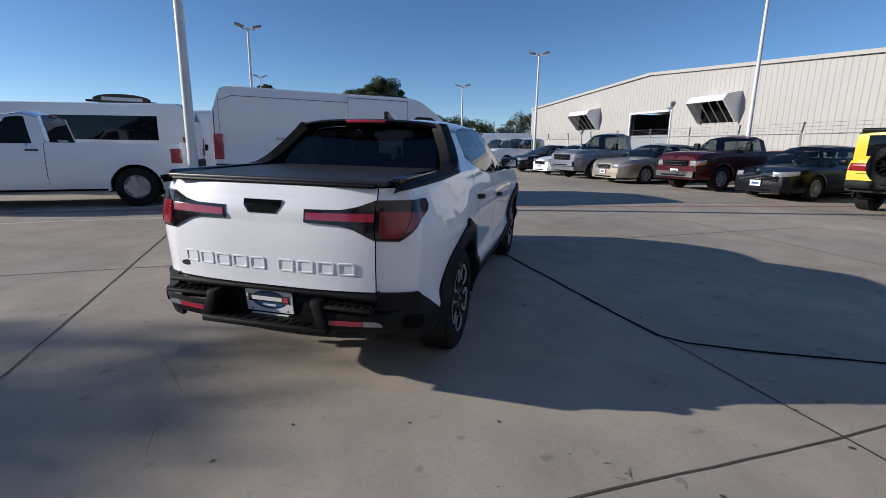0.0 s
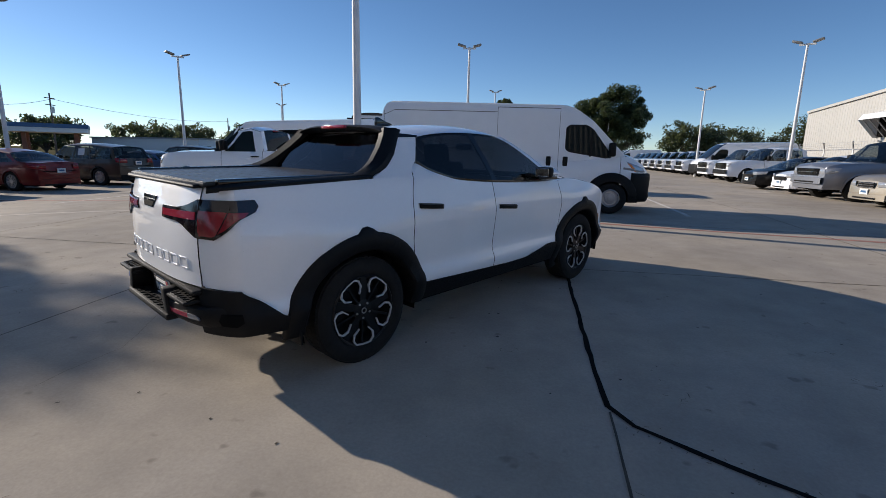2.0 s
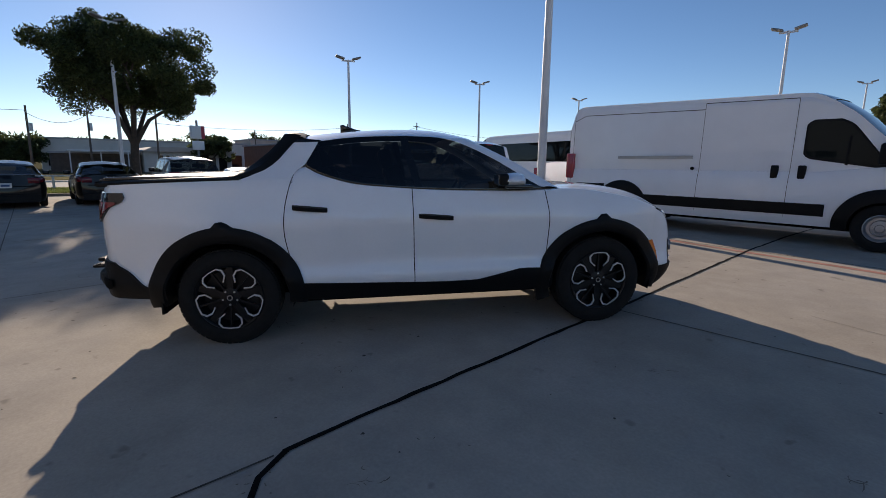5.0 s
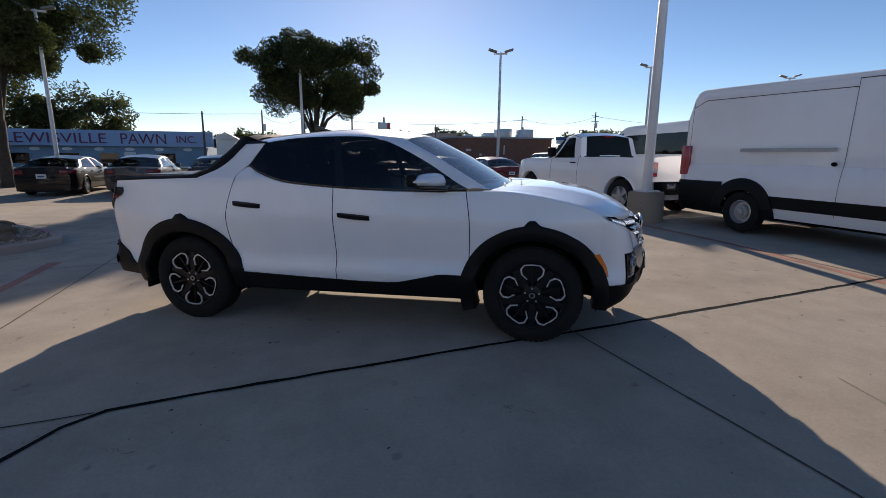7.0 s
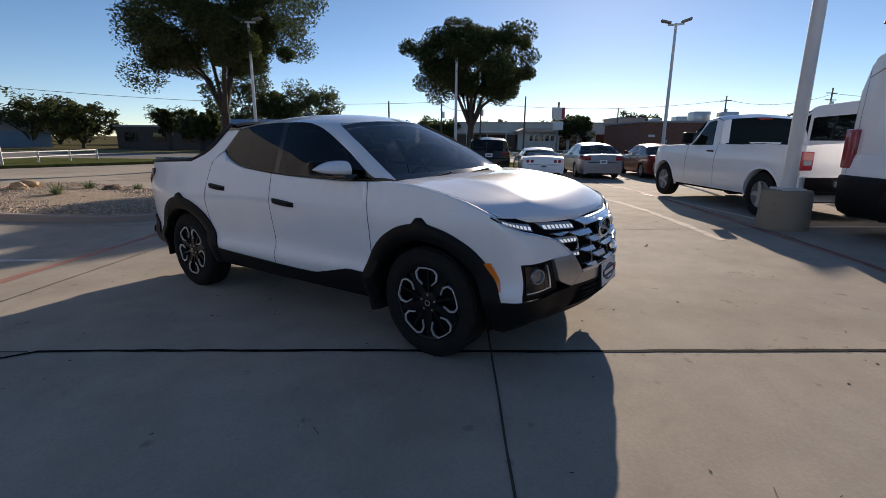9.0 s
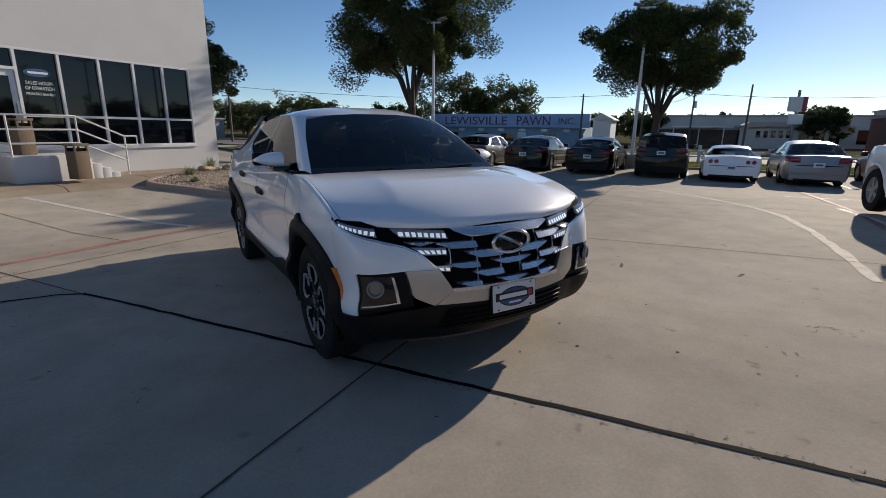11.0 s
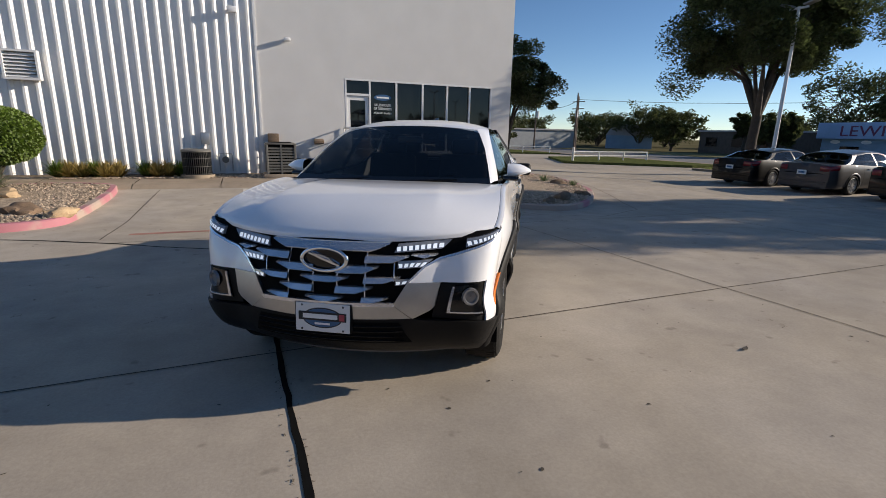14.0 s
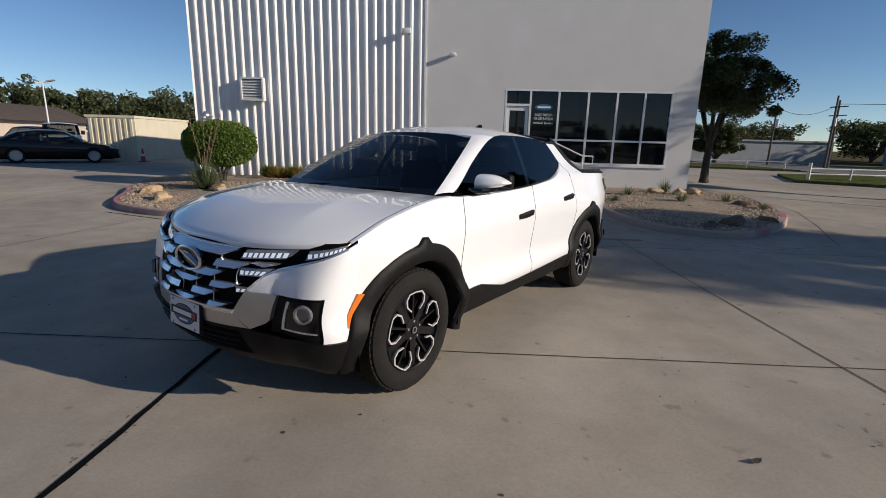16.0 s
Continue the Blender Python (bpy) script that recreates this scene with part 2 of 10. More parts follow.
M_ACGREY = mat("ac_casing", (0.13, 0.127, 0.115), 0.55, vary=0.1)
M_CONTAINER = mat("cream_container", (0.66, 0.60, 0.46), 0.65, vary=0.1, scale=1.5)


PAINTS = {}


def paint(name, color, flake=0.0):
    """Clear-coated car paint."""
    if name not in PAINTS:
        m = mat("paint_" + name, color, 0.38, flake, coat=1.0 if sum(color) > 1 else 0.65 if sum(color) > 0.6 else 0.45, vary=0.03, scale=3, spec=0.5 if sum(color) > 1 else 0.15)
        m.node_tree.nodes["Principled BSDF"].inputs["Coat Roughness"].default_value = 0.015
        PAINTS[name] = m
    return PAINTS[name]


P_WHITE = paint("white", (0.89, 0.905, 0.93))
P_BLACK = paint("black", (0.003, 0.003, 0.0035))
P_SILVER = paint("silver", (0.24, 0.25, 0.28), 0.6)
P_CHAMPAGNE = paint("champagne", (0.36, 0.32, 0.26), 0.5)
P_RED = paint("red", (0.14, 0.012, 0.012), 0.2)
P_MAROON = paint("maroon", (0.06, 0.006, 0.010), 0.2)
P_NAVY = paint("navy", (0.003, 0.004, 0.007))
P_GREY = paint("grey", (0.05, 0.05, 0.055), 0.4)
P_BROWN = paint("brown", (0.07, 0.055, 0.045), 0.4)
P_YELLOW = paint("yellow", (0.75, 0.55, 0.01))
P_BLUE = paint("blue", (0.05, 0.08, 0.16), 0.4)


# ---- mesh helpers ----
def bm_box(bm, lo, hi, m=None):
    """A box between two corners, optionally moved by a matrix."""
    v = [bm.verts.new((x, y, z)) for x in (lo[0], hi[0]) for y in (lo[1], hi[1]) for z in (lo[2], hi[2])]
    for f in ((0, 1, 3, 2), (4, 6, 7, 5), (0, 4, 5, 1), (2, 3, 7, 6), (0, 2, 6, 4), (1, 5, 7, 3)):
        bm.faces.new([v[i] for i in f])
    if m:
        bmesh.ops.transform(bm, matrix=m, verts=v)
    return v


def bm_tube(bm, pts, radii, n=10, caps=True):
    """A tapered tube along points."""
    rings = []
    for i, p in enumerate(pts):
        p = Vector(p)
        d = (Vector(pts[min(i + 1, len(pts) - 1)]) - Vector(pts[max(i - 1, 0)])).normalized()
        a = d.orthogonal().normalized() if abs(d.z) < 0.95 else Vector((1, 0, 0))
        if abs(d.z) < 0.95:
            a = d.cross(Vector((0, 0, 1))).normalized()
        b = d.cross(a).normalized()
        a = b.cross(d).normalized()
        r = radii[i] if hasattr(radii, "__len__") else radii
        rings.append([bm.verts.new(p + a * (r * math.cos(2 * math.pi * k / n)) + b * (r * math.sin(2 * math.pi * k / n))) for k in range(n)])
    for r0, r1 in zip(rings, rings[1:]):
        for k in range(n):
            bm.faces.new((r0[k], r0[(k + 1) % n], r1[(k + 1) % n], r1[k]))
    if caps:
        bm.faces.new(rings[0][::-1])
        bm.faces.new(rings[-1])
    return rings


def bm_lathe(bm, profile, n=32, axis="y", at=(0, 0, 0), closed=False):
    """A profile of (radius, height) turned round an axis."""
    rings = []
    for r, h in profile:
        ring = []
        for k in range(n):
            c, s = math.cos(2 * math.pi * k / n) * r, math.sin(2 * math.pi * k / n) * r
            co = (c, h, s) if axis == "y" else ((c, s, h) if axis == "z" else (h, c, s))
            ring.append(bm.verts.new(Vector(co) + Vector(at)))
        rings.append(ring)
    pairs = list(zip(rings, rings[1:])) + ([(rings[-1], rings[0])] if closed else [])
    for r0, r1 in pairs:
        for k in range(n):
            bm.faces.new((r0[k], r0[(k + 1) % n], r1[(k + 1) % n], r1[k]))
    return rings


def bm_prism(bm, poly, h0, h1, axis="y"):
    """A polygon of (a, b) pairs pushed between two heights along an axis."""
    def co(a, b, h):
        return (a, h, b) if axis == "y" else ((a, b, h) if axis == "z" else (h, a, b))
    v0 = [bm.verts.new(co(a, b, h0)) for a, b in poly]
    v1 = [bm.verts.new(co(a, b, h1)) for a, b in poly]
    n = len(poly)
    bm.faces.new(v0)
    bm.faces.new(v1[::-1])
    for i in range(n):
        bm.faces.new((v0[i], v1[i], v1[(i + 1) % n], v0[(i + 1) % n]))
    return v0 + v1


def bm_grid(bm, rows):
    """Quads between rows of points."""
    vs = [[bm.verts.new(p) for p in r] for r in rows]
    for a, b in zip(vs, vs[1:]):
        for i in range(len(a) - 1):
            bm.faces.new((a[i], a[i + 1], b[i + 1], b[i]))
    return vs


def finish(name, bm, material, smooth=0.0, fix=True):
    """A mesh object out of a bmesh; smooth: shade smooth below that angle in degrees."""
    if fix:
        bmesh.ops.recalc_face_normals(bm, faces=bm.faces)
    me = bpy.data.meshes.new(name)
    if smooth:
        for f in bm.faces:
            f.smooth = True
        for e in bm.edges:
            if len(e.link_faces) == 2 and e.calc_face_angle(0) > radians(smooth):
                e.smooth = False
    bm.to_mesh(me)
    bm.free()
    me.materials.append(material)
    return new(name, me)


def part(name, bm, material, parent, label="", smooth=30.0, fix=True):
    ob = finish(name, bm, material, smooth, fix)
    ob.parent = parent
    if label:
        ob["label"] = label
    return ob


def root(name, m, label, category, group="", kind=""):
    """An empty at the base of a thing."""
    ob = new(name)
    ob.empty_display_size = 0.2
    ob.matrix_basis = m
    return tagged(ob, label, category, group, kind)


def boxes(lows):
    bm = bmesh.new()
    for lo, hi in lows:
        bm_box(bm, lo, hi)
    return bm


def bevel(bm, width, seg=2):
    bmesh.ops.recalc_face_normals(bm, faces=bm.faces)
    edges = [e for e in bm.edges if len(e.link_faces) == 2 and e.calc_face_angle(0) > 0.5]
    bmesh.ops.bevel(bm, geom=edges, offset=width, segments=seg, profile=0.5, affect="EDGES")
    return bm


def text_part(name, words, size, m, material, parent, depth=0.004, width=0.0, label=""):
    """Raised lettering in the built-in font, centred, lying in the local xy plane of m."""
    cu = bpy.data.curves.new(name, "FONT")
    cu.body, cu.size, cu.extrude, cu.align_x, cu.align_y = words, size, depth, "CENTER", "CENTER"
    tmp = bpy.data.objects.new(name, cu)
    scene.collection.objects.link(tmp)
    bpy.context.view_layer.update()
    me = bpy.data.meshes.new_from_object(tmp.evaluated_get(bpy.context.evaluated_depsgraph_get()))
    bpy.data.objects.remove(tmp)
    bpy.data.curves.remove(cu)
    me.materials.clear()
    me.materials.append(material)
    if width:
        xs = [v.co.x for v in me.vertices]
        k = width / (max(xs) - min(xs))
        for v in me.vertices:
            v.co.x *= k
    me.transform(m)
    ob = new(name, me)
    ob.parent = parent
    if label:
        ob["label"] = label
    return ob

# ---- ground ----
def sstep(v):
    v = min(max(v, 0.0), 1.0)
    return v * v * (3 - 2 * v)


def gz(x, y):
    """Height of the lot: a shallow valley in front of the showroom, level far off."""
    v = 0.0232 * min(y, 12) if y > -0.5 else (-0.0116 - 0.045 * (y + 0.5) if y > -5 else 0.19)
    s = sstep((x + 15) / 10)
    return v * s + 0.0035 * min(max(x, -5), 7) - 0.03 * (1 - s)


def steps(vals):
    out = []
    for a, b, d in vals:
        n = max(1, round((b - a) / d))
        out += [a + (b - a) * i / n for i in range(n)]
    return out + [vals[-1][1]]


xs = steps([(-2500, -300, 400), (-300, -60, 40), (-60, -20, 5), (-20, 12, 0.5), (12, 40, 4), (40, 300, 40), (300, 2500, 400)])
ys = steps([(-2500, -300, 400), (-300, -40, 40), (-40, -8, 4), (-8, 14, 0.5), (14, 60, 5), (60, 300, 40), (300, 2500, 400)])
bm = bmesh.new()
bm_grid(bm, [[(x, y, gz(x, y)) for x in xs] for y in ys])
tagged(finish("ground", bm, M_CONC, 60), "grey-tan broom-finished concrete lot with stains", "ground", kind="structure")


def ribbon(name, pts, width, material, label, category, lift=0.004, kind="structure", wobble=0.0, closed=False, seg=0.5):
    """A painted line or filled joint that follows the ground."""
    dense = []
    pts = [Vector((*p, 0)) for p in pts]
    if closed:
        pts.append(pts[0])
    for a, b in zip(pts, pts[1:]):
        n = max(1, int((b - a).length / seg))
        dense += [a.lerp(b, i / n) for i in range(n)]
    dense.append(pts[-1])
    rows = []
    rnd = random.Random(len(dense) + int(width * 1000))
    for i, p in enumerate(dense):
        d = (dense[min(i + 1, len(dense) - 1)] - dense[max(i - 1, 0)]).normalized()
        nrm = Vector((-d.y, d.x, 0))
        p = p + nrm * rnd.uniform(-wobble, wobble)
        w = width * (1 + rnd.uniform(-1, 1) * min(0.35, wobble * 30))
        rows.append([(*(p + nrm * k * w / 2).xy, gz(*(p + nrm * k * w / 2).xy) + lift) for k in (-1, 1)])
    bm = bmesh.new()
    bm_grid(bm, rows)
    return tagged(finish(name, bm, material, 60), label, category, kind=kind)


J = "black tar-filled expansion joint in the concrete"
ribbon("trim_joint_main", [(2.62, 30), (2.5, 10.1), (2.58, 7.7), (2.64, 6.0), (2.64, 5.2), (2.70, 3.3), (2.73, 2.85)], 0.036, M_TAR, J, "joint", wobble=0.006, seg=0.12)
ribbon("trim_joint_bend", [(2.73, 2.87), (2.84, 2.68), (3.24, 2.43), (4.0, 2.02), (4.6, 1.62), (5.6, 1.1), (8.5, -0.1)], 0.036, M_TAR, J, "joint", wobble=0.006, seg=0.12)
T = "thin dark saw-cut joint in the concrete"
for i, (pts, w) in enumerate([
        ([(2.73, 2.8), (2.74, 1.3), (2.76, -0.2)], 0.014), ([(9, 6.28), (4.3, 6.14), (2.68, 6.09), (1.0, 6.04), (-1.85, 5.96), (-6.2, 5.86), (-18, 5.6)], 0.013),
        ([(-1.9, 30), (-1.9, 8.3), (-1.85, 5.96), (-1.8, 3.5), (-1.75, 0.9)], 0.013), ([(-6.4, 30), (-6.4, 5.9), (-6.5, 0.5)], 0.013), ([(-11, 24), (-11.0, -8)], 0.013),
        ([(7.2, 30), (7.2, 8), (7.2, 0.6)], 0.013), ([(11.7, 30), (11.7, -4)], 0.013), ([(-18, 1.45), (-6.6, 1.5), (-1.85, 1.52), (2.7, 1.5), (4.7, 1.55)], 0.013),
        ([(-18, 10.5), (-2, 10.55), (14, 9.2)], 0.016), ([(4.9, 1.25), (4.95, -4.1)], 0.016), ([(1.2, 0.85), (1.3, -4.2)], 0.012), ([(12, 14.5), (-18, 14.5)], 0.012), ([(-18, 19), (14, 19)], 0.012),
        ([(-1.0, 3.6), (-0.7, 2.9), (-0.75, 2.3)], 0.003), ([(-4.2, 7.8), (-5.0, 7.6)], 0.003),
        ([(3.9, 7.2), (4.4, 7.05), (4.9, 7.2)], 0.005)]):
    ribbon(f"trim_joint_{i + 1}", pts, w, M_JOINT if w > 0.008 else M_CRACK, T if w > 0.008 else "hairline crack in the concrete slab", "joint" if w > 0.008 else "crack", wobble=0.004 if w > 0.008 else 0.02, seg=0.2)
ribbon("trim_red_line_north", [(-16, 10.75), (0.2, 10.38), (2.5, 10.0), (5.7, 9.45), (14, 8.3)], 0.11, M_REDLINE, "faded red fire-lane line on concrete", "line", lift=0.003, wobble=0.008)
ribbon("trim_red_line_south", [(4.6, 0.88), (1.0, 0.84), (-2.2, 0.80)], 0.15, M_REDLINE, "faded red fire-lane line on concrete", "line", lift=0.003, wobble=0.008)
W = "worn white parking stripe on concrete"
for i, (pts, w) in enumerate([([(2.93, 0.95), (3.0, -4.05)], 0.11), ([(0.05, 0.62), (0.37, -4.1)], 0.11),
                              ([(-7.1, 10.42), (-6.1, 10.54), (-2.6, 10.95)], 0.10), ([(-14.5, 12.4), (-19, 12.4)], 0.1), ([(-14.5, 7.6), (-19, 7.6)], 0.1), ([(-9.8, 9.9), (-9.8, 17)], 0.1), ([(-2.05, 11), (-2.05, 17)], 0.1), ([(5.5, 11.4), (5.5, 17)], 0.1), ([(11.6, 11.8), (17, 11.8)], 0.1), ([(11.6, 14.3), (17, 14.3)], 0.1)]):
    ribbon(f"trim_stripe_{i + 1}", pts, w, M_WHITELINE, W, "line", lift=0.003, wobble=0.004)
M_FADEDLINE = mat("faded_line_paint", (0.56, 0.50, 0.43), 0.8, vary=0.22, scale=7, spec=0.1)
ribbon("trim_curved_line", [(-10.9, 5.9), (-10.2, 6.5), (-9.4, 7.12), (-7.95, 8.11), (-6.47, 8.89), (-5.34, 9.26), (-3.77, 9.44), (-2.16, 9.48), (-1.02, 9.46)], 0.13, M_FADEDLINE, "faded pale curved line on concrete", "line", lift=0.003, wobble=0.012, seg=0.25)

# small cracks, chips and spots scattered on the slab
def curve_joint(y):
    """Where the main joint lies at y."""
    pts = [(2.85, 2.73), (3.3, 2.70), (5.2, 2.64), (6.0, 2.64), (7.7, 2.58), (10.1, 2.50), (30, 2.62)]
    for (y0, x0), (y1, x1) in zip(pts, pts[1:]):
        if y <= y1:
            return x0 + (x1 - x0) * (y - y0) / (y1 - y0)
    return 2.62


rnd = random.Random(5)
bm = bmesh.new()
for _ in range(260):
    x, y = rnd.uniform(-6, 6.5), rnd.uniform(-1, 10)
    r, a0 = rnd.uniform(0.005, 0.018), rnd.uniform(0, 6.3)
    n = rnd.randint(5, 8)
    st = rnd.uniform(0.3, 1.0)
    vs = []
    for k in range(n):
        a = 2 * math.pi * k / n
        p = Vector((math.cos(a) * r * rnd.uniform(0.5, 1.2), math.sin(a) * r * st * rnd.uniform(0.5, 1.2), 0))
        p.rotate(Euler((0, 0, a0)))
        vs.append(bm.verts.new((x + p.x, y + p.y, gz(x + p.x, y + p.y) + 0.003)))
    bm.faces.new(vs)
tagged(finish("slab_spots", bm, M_JOINT, 0), "small dark chips and oil spots on the slab", "stains", kind="stuff")
rnd = random.Random(17)
bm = bmesh.new()


def scratch(bm, x, y, length, width):
    """A short crooked crack in the surface."""
    a = rnd.uniform(0, 6.3)
    p, rows = Vector((x, y)), []
    n = rnd.randint(4, 7)
    for k in range(n):
        d = Vector((math.cos(a), math.sin(a)))
        nr = Vector((-d.y, d.x)) * width * (0.25 if k in (0, n - 1) else rnd.uniform(0.6, 1.3))
        rows.append([(q.x, q.y, gz(q.x, q.y) + 0.0032) for q in (p - nr, p + nr)])
        p = p + d * length / n
        a += rnd.uniform(-0.8, 0.8)
    bm_grid(bm, rows)


for _ in range(34):
    cx, cy = rnd.uniform(-4.5, 6.5), rnd.uniform(-0.5, 10.5)
    for _ in range(rnd.randint(2, 7)):
        scratch(bm, cx + rnd.gauss(0, 0.05), cy + rnd.gauss(0, 0.05), rnd.uniform(0.03, 0.11), rnd.uniform(0.0012, 0.0035))
for k in range(240):
    # crumbled edges beside the tar-filled joint
    t = rnd.random()
    x, y = (2.5 + 0.07 * rnd.random(), 4.9 + 5.4 * t) if k % 3 else (2.78 + 1.9 * t, 2.72 - 1.12 * t)
    sd = rnd.choice((-1, 1)) * (0.022 + abs(rnd.gauss(0, 0.022)))
    x0 = curve_joint(y) if k % 3 else x
    scratch(bm, x0 + (sd if k % 3 else sd * 0.5), y + (0 if k % 3 else sd), rnd.uniform(0.012, 0.035), rnd.uniform(0.002, 0.005))
tagged(finish("slab_cracks", bm, M_CRACK, 0), "small crooked cracks and crumbled joint edges in the slab", "cracks", kind="stuff")
for lx, ly, rz in ((-0.56, 7.15, 20), (-0.7, 8.3, 140)):
    bm = bmesh.new()
    rows = []
    for i in range(7):
        u = i / 6 - 0.5
        w = 0.018 * math.sqrt(max(0.02, 1 - (2 * u) ** 2))
        rows.append([(u * 0.075, -w, 0.006 + 0.03 * u * u), (u * 0.075, 0, 0.012 + 0.03 * u * u), (u * 0.075, w, 0.007 + 0.03 * u * u)])
    bm_grid(bm, rows)
    lf = tagged(finish("fallen_leaf", bm, M_BARK, 60), "dry brown fallen leaf on the concrete", "leaf", "fallen leaves")
    lf.matrix_basis = pose(lx, ly, gz(lx, ly), 0, 0, rz)

# lawns, road and verge to the west
def sheet(name, poly, z, material, label, category, thick=0.12, lip=None):
    bm = bmesh.new()
    bm_prism(bm, poly, z - thick, z, "z")
    return tagged(finish(name, bm, material, 0), label, category, kind="structure")


def strip(name, x0, x1, y0, y1, lift, material, label, category, nx=2, ny=36):
    """A raised band that follows the fall of the lot."""
    bm = bmesh.new()
    rows = []
    for j in range(ny + 1):
        y = y0 + (y1 - y0) * j / ny
        xs_ = [x0 + (x1 - x0) * i / nx for i in range(nx + 1)]
        rows.append([(x0, y, gz(x0, y) - 0.2)] + [(x, y, gz(x, y) + lift) for x in xs_] + [(x1, y, gz(x1, y) - 0.2)])
    bm_grid(bm, rows)
    return tagged(finish(name, bm, material, 30), label, category, kind="structure")


strip("lawn_west", -20.98, -25.5, -11, 60, 0.10, M_GRASS, "green mown lawn strip beside the lot", "lawn")
strip("kerb_west", -20.75, -20.98, -11.2, 60, 0.11, M_WALK, "pale concrete kerb along the lawn", "kerb")
sheet("pavement_west", [(-25.6, -60), (-27.1, -60), (-27.1, 90), (-25.6, 90)], 0.06, M_WALK, "pale concrete pavement beside the road", "pavement", 0.2)
sheet("road_west", [(-28.0, -300), (-39.0, -300), (-39.0, 300), (-28.0, 300)], -0.02, M_ROAD, "grey asphalt street", "road", 0.1)
sheet("verge_far", [(-39.5, -300), (-47.5, -300), (-47.5, 300), (-39.5, 300)], 0.02, M_DRYGRASS, "dry yellow-green grass verge", "verge", 0.15)
sheet("lawn_south_west", [(-16.4, -17.4), (-22.6, -12.8), (-25.5, -12.6), (-25.5, -24.5), (-19.5, -24.0)], 0.10, M_GRASS, "green lawn corner by the driveway", "lawn", 0.25)
sheet("lawn_driveway", [(-13.5, -34), (-25.5, -31), (-25.5, -46), (-13.5, -46)], 0.10, M_GRASS, "green lawn beyond the driveway", "lawn", 0.25)
sheet("field_west", [(-47.5, -54), (-1500, -54), (-1500, 1500), (-47.5, 1500)], 0.015, M_FIELD, "dull brown and olive ground far off", "field", 0.1)
sheet("field_north", [(-47.4, 132), (1500, 132), (1500, 1500), (-47.4, 1500)], 0.22, M_FIELD, "dull brown and olive ground far off", "field", 0.4)
sheet("verge_south", [(-1500, -55), (1500, -55), (1500, -1500), (-1500, -1500)], 0.06, M_FIELD, "dull olive grass field", "verge", 0.15)


def kerb_island(name, outline, zt, width, bed_material, label):
    """A raised planting island: one kerb ring with a bed inside it."""
    n = len(outline)
    c = Vector((sum(p[0] for p in outline) / n, sum(p[1] for p in outline) / n))
    bm = bmesh.new()
    ring = []
    for p in outline:
        d = (c - Vector(p)).normalized()
        q = Vector(p) + d * width
        g = gz(*p)
        ring.append([(p[0], p[1], g - 0.05), (p[0] + d.x * 0.012, p[1] + d.y * 0.012, g + zt - 0.02), (p[0] + d.x * 0.035, p[1] + d.y * 0.035, g + zt), (q.x, q.y, g + zt), (q.x, q.y, g - 0.05)])
    ring.append(ring[0])
    bm_grid(bm, ring)
    kerb = tagged(finish(name + "_kerb", bm, M_KERBMIX, 40), label, "kerb", kind="structure")
    bm = bmesh.new()
    inner = [Vector(p) + (c - Vector(p)).normalized() * (width - 0.005) for p in outline]
    rows = []
    for k in (1.0, 0.8, 0.6, 0.4, 0.2, 0.02):
        row = []
        for p in inner + [inner[0]]:
            q = c + (p - c) * k
            row.append((q.x, q.y, gz(q.x, q.y) + zt - 0.02 + 0.05 * (1 - k) + 0.02 * noise.noise(Vector((q.x * 2, q.y * 2, 0)))))
        rows.append(row)
    bm_grid(bm, rows)
    tagged(finish(name + "_bed", bm, bed_material, 60), "tan river gravel bed inside the kerb", "gravel", kind="structure")
    return inner, c


def smooth_loop(pts, n=6):
    out = []
    k = len(pts)
    for i in range(k):
        p0, p1, p2, p3 = (Vector(pts[(i + j - 1) % k]) for j in range(4))
        for s in range(n):
            t = s / n
            out.append(tuple(0.5 * ((2 * p1) + (p2 - p0) * t + (2 * p0 - 5 * p1 + 4 * p2 - p3) * t * t + (3 * p1 - p0 - 3 * p2 + p3) * t ** 3)))
    return out


m, nt, b = nodes_of("kerb_concrete_and_worn_red")
geo, nz, mr, mx = (nt.nodes.new(k) for k in ("ShaderNodeNewGeometry", "ShaderNodeTexNoise", "ShaderNodeMapRange", "ShaderNodeMix"))
nz.inputs["Scale"].default_value, nz.inputs["Detail"].default_value = 1.6, 5
mr.inputs["From Min"].default_value, mr.inputs["From Max"].default_value = 0.44, 0.58
mx.data_type = "RGBA"
mx.inputs["A"].default_value, mx.inputs["B"].default_value = (0.42, 0.17, 0.20, 1), (0.40, 0.31, 0.26, 1)
sep, west, east, both_, most = (nt.nodes.new(k) for k in ("ShaderNodeSeparateXYZ", "ShaderNodeMapRange", "ShaderNodeMapRange", "ShaderNodeMath", "ShaderNodeMath"))
nt.links.new(geo.outputs["Position"], sep.inputs["Vector"])
for node, lo, hi in ((west, -4.7, -4.2), (east, 2.0, 1.5)):
    node.inputs["From Min"].default_value, node.inputs["From Max"].default_value = lo, hi
    nt.links.new(sep.outputs["X"], node.inputs["Value"])
both_.operation, most.operation = "MULTIPLY", "MAXIMUM"
nt.links.new(west.outputs["Result"], both_.inputs[0])
nt.links.new(east.outputs["Result"], both_.inputs[1])
nt.links.new(geo.outputs["Position"], nz.inputs["Vector"])
nt.links.new(nz.outputs["Fac"], mr.inputs["Value"])
nt.links.new(mr.outputs["Result"], most.inputs[0])
nt.links.new(both_.outputs[0], most.inputs[1])
nt.links.new(most.outputs[0], mx.inputs["Factor"])
nt.links.new(mx.outputs["Result"], b.inputs["Base Color"])
b.inputs["Roughness"].default_value = 0.8
M_KERBMIX = m
